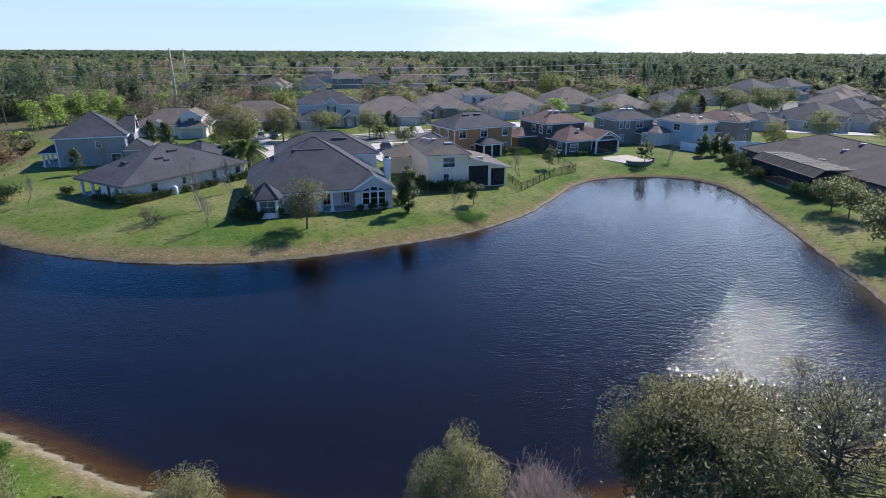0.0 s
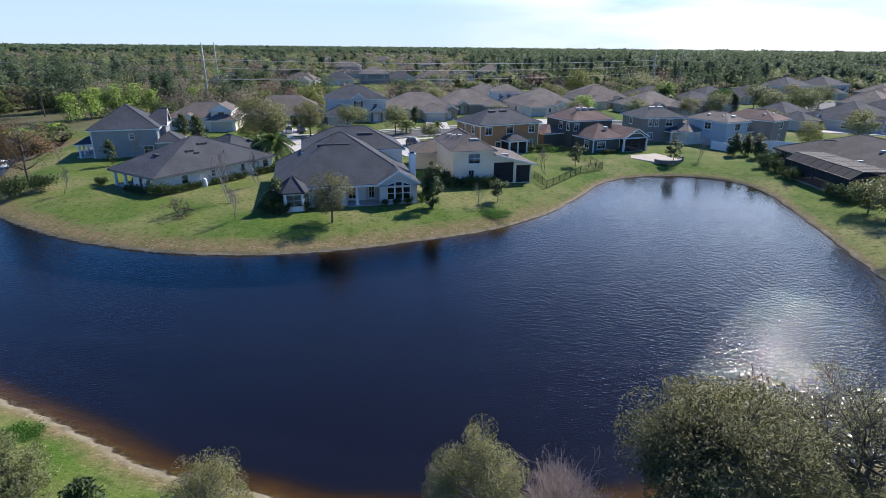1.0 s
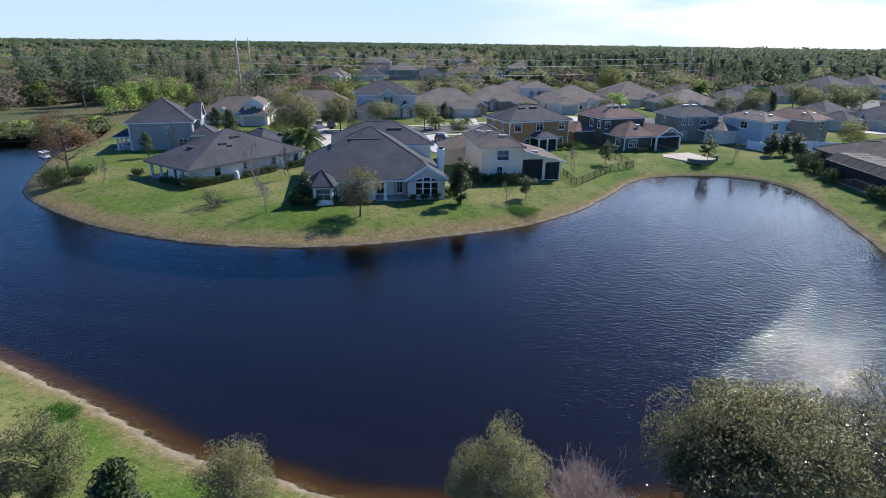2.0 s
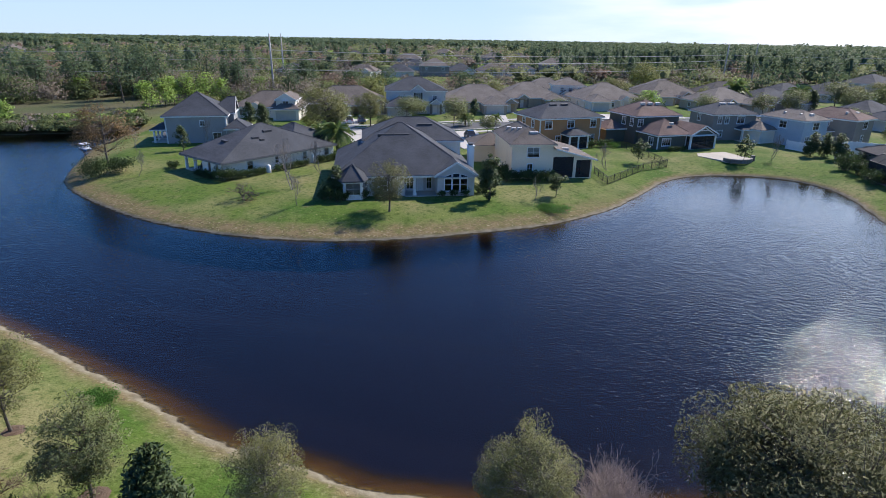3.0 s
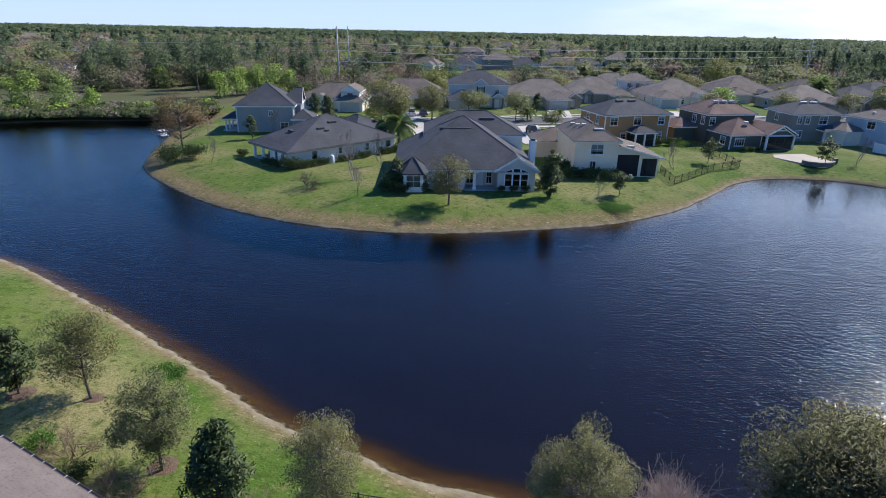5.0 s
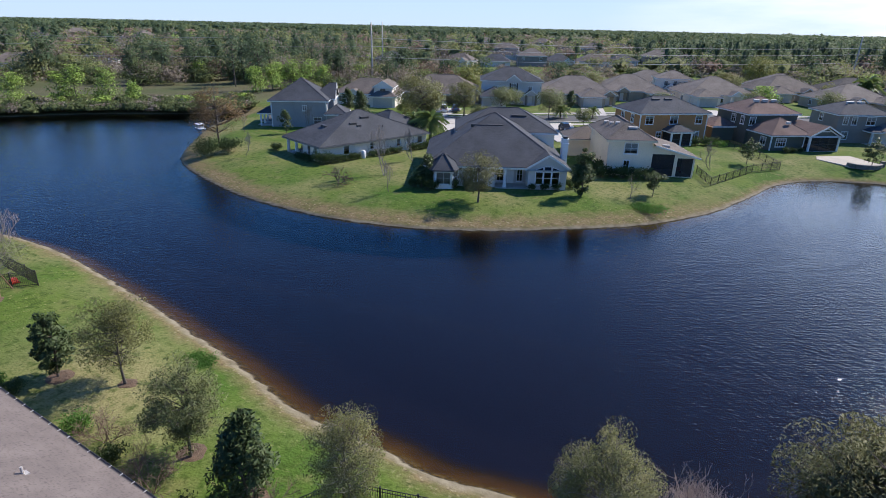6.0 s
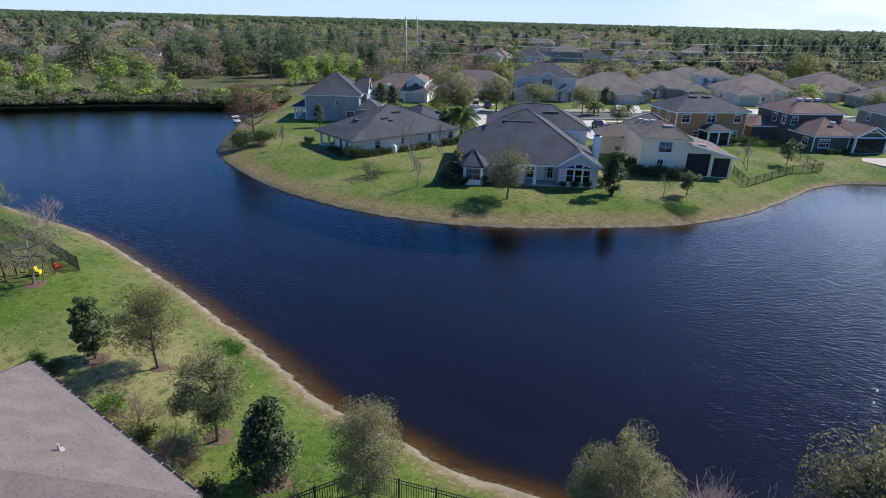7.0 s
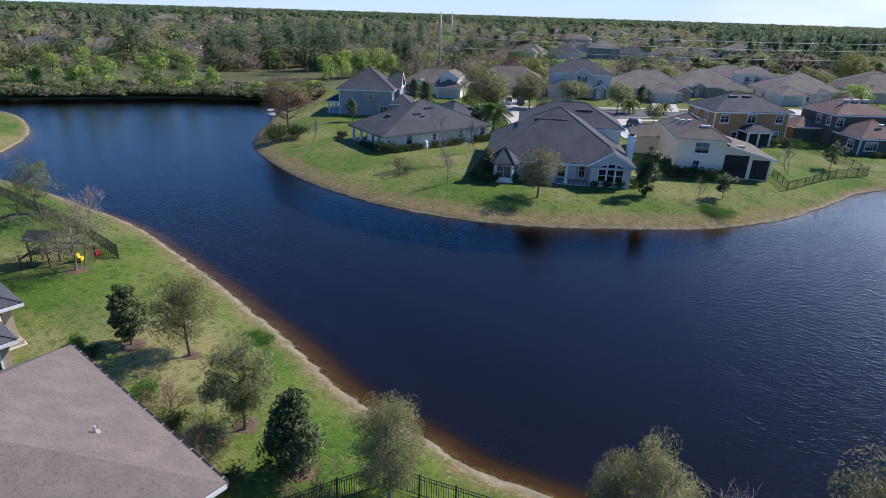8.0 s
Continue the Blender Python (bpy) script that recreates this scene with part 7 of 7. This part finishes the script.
# hedges and beds against the walls
bush = put(shrub("shrub", "dark green foundation shrub against the house", 1.7, 1.2, L_BUSH, 900, 0.15, 80), -25.6, 66.2)
BEDS = [(-24.9, 68.6, 1.7), (-24.6, 66.7, 1.8), (-23.6, 65.7, 1.2), (-22.9, 66.2, 0.9), (-20.6, 67.6, 0.9), (-18.9, 68.2, 0.8), (-17.4, 68.7, 0.7), (-9.6, 71.0, 0.8), (-8.0, 71.5, 0.8), (-11.0, 70.6, 0.7), (-6.4, 73.6, 1.1),
        (-3.0, 80.9, 1.3), (-1.6, 81.4, 1.2), (0.0, 81.6, 1.3), (1.6, 81.7, 1.3), (3.0, 82.2, 1.3), (-3.6, 84.6, 1.4)]
LONG_HOUSE_BEDS = [(-42.5, 72.4, 1.50), (-41.8, 73.6, 1.10), (-41.2, 74.6, 0.95), (-40.6, 75.7, 0.90), (-39.9, 76.9, 0.85), (-39.3, 77.9, 0.80), (-37.9, 80.3, 0.80), (-37.3, 81.4, 0.85), (-36.6, 82.6, 0.80), (-35.9, 83.8, 0.85), (-35.2, 85.0, 0.80), (-33.7, 87.6, 0.95), (-33.0, 88.8, 0.90), (-32.3, 90.0, 0.95), (-44.9, 73.3, 1.00), (-46.4, 74.1, 0.90), (-47.9, 75.0, 0.80), (-54.0, 78.5, 0.90), (-54.9, 79.0, 0.80),
        (12.0, 111.8, 1.2), (14.0, 113.0, 1.2),
        (15.5, 114.2, 1.1), (26.6, 111.4, 0.8), (28.0, 112.0, 0.7), (29.4, 112.8, 0.7)]
for k, (x, y, s) in enumerate(BEDS + LONG_HOUSE_BEDS):
    again(bush, x, y, k * 77 % 360, s)
for k, (x, y, s) in enumerate(((52.0, 100.5, 2.0), (52.4, 97.5, 1.8), (52.0, 94.0, 1.5), (54.5, 103.0, 2.0), (51.8, 91.0, 1.7), (52.0, 80.5, 1.6), (52.2, 78.0, 1.8), (54.0, 76.0, 1.5), (57.5, 72.5, 1.5), (57.8, 69.0, 1.5))):
    again(bush, x, y, k * 67 % 360, s, "large dark shrub beside the dark house")
put(shrub("shrub", "bright green patch of rank growth on the bank", 3.6, 0.42, L_BRIGHT, 3600, 0.13, 81, 1.25), 3.1, 69.4, -20)
put(shrub("shrub", "flat bright green bed behind the ochre house", 3.4, 1.0, L_BRIGHT, 1600, 0.16, 82, 1.3), 15.0, 113.0, 20)


# ---------------------------------------------------------------- woods
def ball(sub):
    """Unit directions and triangles of a finely split twenty-faced ball, for the lumps of a crown."""
    bm = bmesh.new()
    bmesh.ops.create_icosphere(bm, subdivisions=sub, radius=1.0)
    v = np.array([p.co[:] for p in bm.verts])
    f = np.array([[q.index for q in face.verts] for face in bm.faces])
    bm.free()
    return v, f


BALL = ball(1)


def lump(centre, ext, r, rough=0.12, lobes=7, core=0.5):
    """An uneven leafy mass: a ball swollen into lobes and frayed."""
    v, f = BALL
    c = r.normal(size=(lobes, 3))
    c[:, 2] = np.abs(c[:, 2]) * 0.8
    c /= np.linalg.norm(c, axis=1, keepdims=True)
    k = core + 0.36 * np.exp(-(1 - v @ c.T) * 7.0).max(1) + r.normal(size=len(v)) * rough
    return np.asarray(centre) + v * k[:, None] * np.asarray(ext), f


def sprays(pos, nrm, size, r):
    """Leaf sprays standing out of a crown at those places."""
    n = len(pos)
    d = nrm + r.normal(size=(n, 3)) * 0.75
    d /= np.linalg.norm(d, axis=1, keepdims=True) + 1e-9
    u = np.cross(d, r.normal(size=(n, 3)))
    u /= np.linalg.norm(u, axis=1, keepdims=True) + 1e-9
    v = np.cross(d, u)
    k = (size * r.uniform(0.5, 1.3, n))[:, None] / 2
    u, v = u * k, v * k * 0.7
    return np.stack([pos - u - v * 0.5, pos + u * 0.6 - v, pos + u + v * 0.6, pos - u * 0.5 + v], 1).reshape(-1, 3)


def crown(tree, kind, fine, size, count, r):
    """Vertices, faces and shading normals of one crown of that kind: boughs of leaf sprays, far off round a small core."""
    x, y, h, w = tree
    if kind == "pine":
        m = 11 if fine else 5
        z = np.linspace(0.44, 0.96, m) + r.normal(size=m) * 0.03
        az = r.uniform(0, 6.283) + np.arange(m) * 2.4
        rad = w * 0.34 * np.sqrt(np.clip(1.12 - z, 0.02, 1)) * r.uniform(0.3, 1.2, m)
        cs = np.stack([rad * np.cos(az), rad * np.sin(az), z * h], 1)
        ex = np.array([w * 0.22, w * 0.22, h * 0.055])
    elif kind == "fresh":
        m = 26 if fine else 5
        z = r.uniform(0.05, 0.97, m)
        az = r.uniform(0, 6.283, m)
        rad = w * 0.46 * (1.04 - z) ** 0.7 * r.uniform(0.3, 1.0, m)
        cs = np.stack([rad * np.cos(az), rad * np.sin(az), z * h], 1)
        ex = np.array([w * 0.13, w * 0.13, h * 0.09])
    else:
        m = 16 if fine else 6
        d = r.normal(size=(m, 3))
        d /= np.linalg.norm(d, axis=1, keepdims=True)
        q = r.uniform(0.35, 1.0, (m, 1)) ** 0.5
        low = 0.42 if h < 5 else 0.58
        cs = d * q * np.array([w * 0.42, w * 0.42, h * (0.34 if h > 5 else 0.42)]) + np.array([0, 0, h * low])
        ex = np.array([w * 0.17, w * 0.17, h * 0.12])
    pick = r.integers(m, size=count)
    g = r.normal(size=(count, 3))
    g *= np.minimum(1.0, 1.7 / (np.linalg.norm(g, axis=1, keepdims=True) + 1e-6))
    pos = cs[pick] + g * ex * (1.35 if kind == "bare" else 1.0)
    pos[:, 2] = np.clip(pos[:, 2], 0.1, h * 1.04)
    mid = np.array([0, 0, h * (0.3 if kind == "fresh" else 0.5)])
    out = (pos - mid) / np.array([w / 2, w / 2, h / 2])
    out /= np.linalg.norm(out, axis=1, keepdims=True) + 1e-6
    quad = sprays(pos, out * 0.8 + np.array([0, 0, 0.5]), size * (0.8 if kind == "bare" else 1.0), r)
    soft = out * 0.55 + np.array([0, 0, 0.75]) + r.normal(size=out.shape) * (0.25 if fine else 0.10)
    soft = np.repeat(soft / np.linalg.norm(soft, axis=1, keepdims=True), 4, axis=0)
    if fine or kind == "bare":
        verts, tri, base, nrm = quad, np.zeros((0, 3), int), 0, soft
    else:
        at, e = (0.72, (w * 0.26, w * 0.26, h * 0.22)) if kind == "pine" else (0.5, (w * 0.38, w * 0.38, h * 0.36))
        v, tri = lump((0, 0, h * at), e, r, 0.16, core=0.62)
        o = (v - np.array([0, 0, h * at])) / np.asarray(e)
        n = o * 0.55 + np.array([0, 0, 0.6])
        verts, base = np.concatenate([v, quad]), len(v)
        nrm = np.concatenate([n / (np.linalg.norm(n, axis=1, keepdims=True) + 1e-6), soft])
    return verts + np.array([x, y, 1.0]), tri, np.arange(len(quad)).reshape(-1, 4) + base, nrm


def crowns_data(name, rows, kind, mat_, r, fine, sizes, counts):
    vs, ts, qs, ns, n = [], [], [], [], 0
    for row, s, c in zip(rows, sizes, counts):
        v, t, q, nr = crown(row[:4], kind, fine, s, int(c), r)
        vs.append(v)
        ts.append(t + n)
        qs.append(q + n)
        ns.append(nr)
        n += len(v)
    v, t, q = np.concatenate(vs), np.concatenate(ts), np.concatenate(qs)
    me = bpy.data.meshes.new(name)
    me.vertices.add(len(v))
    me.vertices.foreach_set("co", v.ravel())
    loops = np.concatenate([t.ravel(), q.ravel()])
    me.loops.add(len(loops))
    me.loops.foreach_set("vertex_index", loops)
    me.polygons.add(len(t) + len(q))
    starts = np.concatenate([np.arange(len(t)) * 3, len(t) * 3 + np.arange(len(q)) * 4])
    me.polygons.foreach_set("loop_start", starts)
    me.polygons.foreach_set("use_smooth", np.ones(len(t) + len(q), dtype=bool))
    me.update(calc_edges=True)
    me.normals_split_custom_set_from_vertices(np.concatenate(ns))
    me.materials.append(mat_)
    return me


def wood_trunks(mesh, trees, frac):
    for x, y, h, w in trees:
        k = 0.009 * h + 0.04
        mesh.tube([(x, y, 0.9), (x, y, h * frac)], [k, k * 0.5], 3)


HOUSE_SPOTS = [(o.location.x, o.location.y) for o in scene.objects if o.name.startswith("house") and o.parent is None]


def clear_of_houses(x, y, margin=15):
    return all((x - a - 4) ** 2 + (y - b - 6) ** 2 > margin**2 for a, b in HOUSE_SPOTS)


def street_gap(x, y):
    best = 1e9
    for (ax, ay), (bx, by) in zip(STREET, STREET[1:]):
        dx, dy = bx - ax, by - ay
        s = min(1, max(0, ((x - ax) * dx + (y - ay) * dy) / (dx * dx + dy * dy)))
        best = min(best, math.hypot(x - ax - s * dx, y - ay - s * dy))
    return best


FAR_SPOTS = []


def far_roofs():
    """Roofs that show between the trees of the farther estates."""
    r = np.random.default_rng(23)
    walls = [TANWALL, PALE, GREYWALL, TAUPE]
    roofs = [ROOF_GREY, ROOF_TAN, ROOF_GREY, ROOF_BROWN]
    spots = [(-120, 273), (-94, 290), (-75, 295), (-58, 308), (-44, 319), (-28, 327), (-11, 347), (6, 355), (-247, 142), (-227, 155), (-216, 182)]
    for k in range(64):
        az, d = radians(r.uniform(-56, 30)), r.uniform(330, 720)
        x, y = d * math.sin(az), d * math.cos(az)
        if math.degrees(az) < 6 and all(math.hypot(x - a, y - b) > 24 for a, b in spots):
            spots.append((x, y))
    for k, (x, y) in enumerate(spots):
        h = thing("house", "distant house with a plain hip roof among the trees", "house", (x, y, 1.2), -math.degrees(math.atan2(x, y)) + r.uniform(-25, 25), "distant houses")
        w, d, two = r.uniform(14, 20), r.uniform(11, 14), k % 4 == 3
        z = 5.4 if two else 2.8
        box_walls(h, 0, w, 0, d, z, walls[k % 4], {"f": [(2, 3.4, z - 1.9, z - 0.6, "window", 0.3), (w - 4, w - 2.6, z - 1.9, z - 0.6, "window", 0.3)]})
        hip_roof(h, 0, w, 0, d, z + 0.05, 0.55, roof=roofs[(k * 3) % 4], caps=False)
        if k % 3 == 1:
            box_walls(h, w * 0.55, w * 0.55 + 5.5, -3.5, 0.2, 2.7, walls[k % 4], {"f": [(0.6, 4.9, 0.02, 2.3, "garage")]})
            hip_roof(h, w * 0.55, w * 0.55 + 5.5, -3.5, 3.0, 2.75, 0.6, roof=roofs[(k * 3) % 4], gables="f", gable_wall=PALE, caps=False, name="garage_roof")
        HOUSE_SPOTS.append((x, y))
        FAR_SPOTS.append((math.atan2(x, y) + w * 0.5 / math.hypot(x, y), math.hypot(x, y)))


far_roofs()


def woods():
    r = np.random.default_rng(11)
    kinds = {k: [] for k in ("pine", "evergreen", "mixed", "bare", "russet", "fresh")}

    def pick(u, x, y, q, width, pine_belt, tall):
        n = noise.noise((x * 0.010, y * 0.010, 0.0)), noise.noise((x * 0.010, y * 0.010, 7.0))
        h = tall * (1 + 0.18 * noise.noise((x * 0.006, y * 0.006, 3.0)))
        if q > 1000:
            kinds["pine" if u < 0.7 else "evergreen"].append((x, y, r.uniform(13.0, 15.5), width * r.uniform(1.3, 1.7), q))
        elif u < (0.80 if pine_belt else 0.12) + 0.25 * n[0]:
            kinds["pine"].append((x, y, h * r.uniform(12.5, 17.5), width * r.uniform(0.55, 0.85), q))
        elif u < (0.86 if pine_belt else 0.26) + 0.2 * n[0]:
            kinds["evergreen"].append((x, y, h * r.uniform(6, 11), width * r.uniform(0.9, 1.5), q))
        elif u < (0.92 if pine_belt else 0.58) + 0.2 * n[1]:
            kinds["mixed"].append((x, y, h * r.uniform(7, 12), width * r.uniform(0.9, 1.5), q))
        elif u < (0.97 if pine_belt else 0.86) + 0.15 * n[1]:
            kinds["bare"].append((x, y, h * r.uniform(7, 12), width * r.uniform(0.9, 1.5), q))
        elif u < 0.95:
            kinds["russet"].append((x, y, h * r.uniform(7, 11), width * r.uniform(0.9, 1.4), q))
        else:
            kinds["fresh"].append((x, y, h * r.uniform(5, 9), width * r.uniform(0.8, 1.2), q))

    # belts of trees out to the horizon, closer set near by
    d = 178.0
    while d < 3300:
        width = 8.8 + d * 0.0068
        az = radians(-68) + r.uniform(0, 0.02)
        while az < radians(46):
            a = az + r.normal() * 0.3 * width / d
            q = d * (1 + r.normal() * 0.022)
            x, y = q * math.sin(a), q * math.cos(a)
            az += width / d * r.uniform(0.7, 1.5)
            deg = math.degrees(a)
            if q < 330 and (not clear_of_houses(x, y) or street_gap(x, y) < 14):
                continue
            if q < 760 and not clear_of_houses(x, y, 11):
                continue
            if q < 740 and r.uniform() < 0.62 and any(abs(a - ha) * q < 11 and 0 < hq - q < (14 if deg < -29 else 34) for ha, hq in FAR_SPOTS):
                continue
            if -22 < deg < 36 and q < 262 and r.uniform() < 0.6:
                continue
            # the mown strip under the power line, and the lane behind the wooded bank
            if -31 < deg < 14 and 224 < q < 288:
                if r.uniform() < (0.35 if q < 262 else 1.0):
                    kinds[("mixed", "bare", "evergreen")[r.integers(3)]].append((x, y, r.uniform(1.2, 6.0), r.uniform(4, 8), q))
                continue
            if deg < -29 and q < 204:
                continue
            if deg < -29 and q < 232 and r.uniform() < 0.5:
                kinds["evergreen"].append((x, y, r.uniform(3.0, 5.5), r.uniform(5, 8), q))
                continue
            pine_belt = (deg > 0 and 310 < q < 640) or (deg > 20 and q > 240)
            if -66 < deg < -26 and 225 < q < 330 and r.uniform() < 0.16:
                kinds["pine"].append((x, y, r.uniform(12.5, 16.5), width * r.uniform(0.55, 0.8), q))
                continue
            pick(r.uniform(), x, y, q, width, pine_belt, 0.72 if q < 260 else 0.9 if not pine_belt else 1.0)
            if q < 560:
                kinds["evergreen" if r.uniform() < 0.5 else "bare"].append((x + r.normal() * 4, y + r.normal() * 4, r.uniform(2.0, 4.5), width * r.uniform(0.8, 1.2), q))
        d *= 1.038 if d < 700 else 1.06
    # the wooded bank on the left across the channel: bright saplings, low scrub between them, pines and bare trees behind
    saplings = [(-153, 90, 4.9, 6.1), (-149, 93, 7.8, 8.2), (-146, 96, 5.4, 6.0), (-146, 99, 9.0, 7.5), (-140, 100, 7.1, 8.1), (-133, 106, 7.2, 6.2), (-131, 109, 8.6, 8.0), (-127, 115, 8.1, 8.7), (-122, 118, 4.8, 5.2), (-156, 88, 4.2, 6.5), (-104, 144, 7.4, 8.3), (-103, 151, 7.7, 8.1), (-103, 155, 8.0, 7.6), (-100, 158, 8.7, 8.7), (-97, 163, 8.7, 9.6), (-94, 166, 7.2, 7.7), (-88, 180, 6.8, 9.3)]
    for x, y, h, w in saplings:
        kinds["fresh"].append((x, y, h, w, math.hypot(x, y)))
    for x, y, h, w in [(-123, 165, 17.0, 8.3), (-120, 168, 17.9, 9.2), (-117, 171, 16.6, 8.4), (-102, 174, 16.5, 8.6), (-94, 178, 15.0, 10.2), (-156, 157, 14.8, 9.9), (-149, 158, 13.3, 8.8), (-142, 165, 14.5, 10.1), (-119, 155, 16.3, 9.1), (-106, 149, 15.8, 9.3), (-202, 131, 8.7, 9.8), (-189, 144, 8.6, 12.0)]:
        kinds["pine"].append((x, y, h, w, math.hypot(x, y)))
    for k in range(210):
        s = r.uniform()
        i = min(len(LEFT_BANK) - 2, int(s * (len(LEFT_BANK) - 1)))
        f = s * (len(LEFT_BANK) - 1) - i
        p = Vector(LEFT_BANK[i]).lerp(Vector(LEFT_BANK[i + 1]), f)
        back = r.uniform(2, 22)
        x, y = p.x - back * 0.62, p.y + back * 0.78
        u = r.uniform()
        kinds["mixed" if u < 0.25 else "bare" if u < 0.40 else "fresh" if u < 0.6 else "evergreen"].append((x, y, r.uniform(0.8, 2.6) * (1 if back < 14 else 0.6), r.uniform(2.6, 4.6), math.hypot(x, y)))
    # undergrowth hanging over the water along that bank
    for k in range(300):
        s = k / 300
        i = min(len(LEFT_BANK) - 2, int(s * (len(LEFT_BANK) - 1)))
        f = s * (len(LEFT_BANK) - 1) - i
        p = Vector(LEFT_BANK[i]).lerp(Vector(LEFT_BANK[i + 1]), f)
        back = r.uniform(-0.9, 3.5)
        kinds["evergreen" if k % 6 else "bare"].append((p.x - back * 0.62 + r.normal() * 0.5, p.y + back * 0.78, r.uniform(0.9, 2.0), r.uniform(2.4, 4.0), math.hypot(p.x, p.y)))
    # trees behind the houses on the left
    for k in range(110):
        x, y = r.uniform(-150, -66), r.uniform(132, 215)
        if clear_of_houses(x, y, 14) and street_gap(x, y) > 8 and math.hypot(x, y) > 204:
            pick(r.uniform(), x, y, math.hypot(x, y), 7.0, False, 0.85)
    mats = {"pine": L_PINE, "evergreen": L_OLIVEWOOD, "mixed": L_WOOD, "bare": L_BARE, "russet": L_RUSSET, "fresh": L_SPRING}
    words = {"pine": "tall dark green pines of the surrounding woods", "evergreen": "dark evergreen trees and undergrowth of the woods", "mixed": "olive and grey-green trees of the surrounding woods",
             "bare": "leafless grey-brown trees of the surrounding woods", "russet": "reddish budding trees of the surrounding woods", "fresh": "bright spring-green trees and saplings"}
    single = {"pine": "tall dark pine with a bare trunk", "evergreen": "dark evergreen tree at the edge of the wood", "mixed": "olive-green round-headed tree at the edge of the wood",
              "bare": "leafless grey-brown tree at the edge of the wood", "russet": "reddish budding tree at the edge of the wood", "fresh": "bright spring-green sapling on the wooded bank"}
    trunks = Mesh()
    reach = sorted(t[4] for rows in kinds.values() for t in rows if t[2] > 4.6)[195]
    for kind, rows in kinds.items():
        own = [t for t in rows if t[4] < reach and t[2] > 4.6]
        for t in own:
            x, y, h, w, q = t
            base = thing("tree", single[kind], "tree", (x, y, 1.0), 0, "trees of the near wood")
            flat = (0, 0, h, w)
            cd = crowns_data("crown", [flat], kind, mats[kind], r, True, [q * (0.0021 if kind == "fresh" else 0.0028)], [700 if kind == "pine" else 1500 if kind == "fresh" else 800])
            ob = part("crown", cd, mats[kind], base)
            ob.location = (0, 0, -1.0)
            tm = Mesh()
            k = 0.010 * h + 0.05
            tm.tube([(0, 0, -0.3), (0.02 * h * r.normal(), 0.02 * h * r.normal(), h * 0.4), (0, 0, h * 0.82)], [k, k * 0.75, k * 0.3], 5)
            for _ in range(6):
                a, zz = r.uniform(0, 6.283), r.uniform(0.35, 0.7)
                tm.tube([(0, 0, h * zz), (w * 0.38 * math.cos(a), w * 0.38 * math.sin(a), h * (zz + 0.16))], [k * 0.35, k * 0.1], 3)
            part("trunk", tm, BARK, base)
        for fine in (True, False):
            lot = [t for t in rows if not (t[4] < reach and t[2] > 4.6) and (t[4] < 275) == fine]
            if not lot:
                continue
            dist = np.array([t[4] for t in lot])
            size = np.clip(dist * 0.0031, 0.40, 4.5)
            per = np.interp(dist, [150, 300, 420, 900, 2500], [300, 200, 90, 26, 8])
            me = crowns_data("woods", lot, kind, mats[kind], r, fine, size, per)
            tagged(new("woods", me), words[kind] + (", nearer belt" if fine else ""), "woods", "", "stuff")
        near = [t[:4] for t in rows if reach <= t[4] < 430 and t[2] > 4.6]
        wood_trunks(trunks, near, 0.7 if kind == "pine" else 0.5)
    tagged(new("wood_trunks", data_of("wood_trunks", trunks, BARK)), "grey-brown trunks of the surrounding woods", "woods", "", "stuff")


woods()
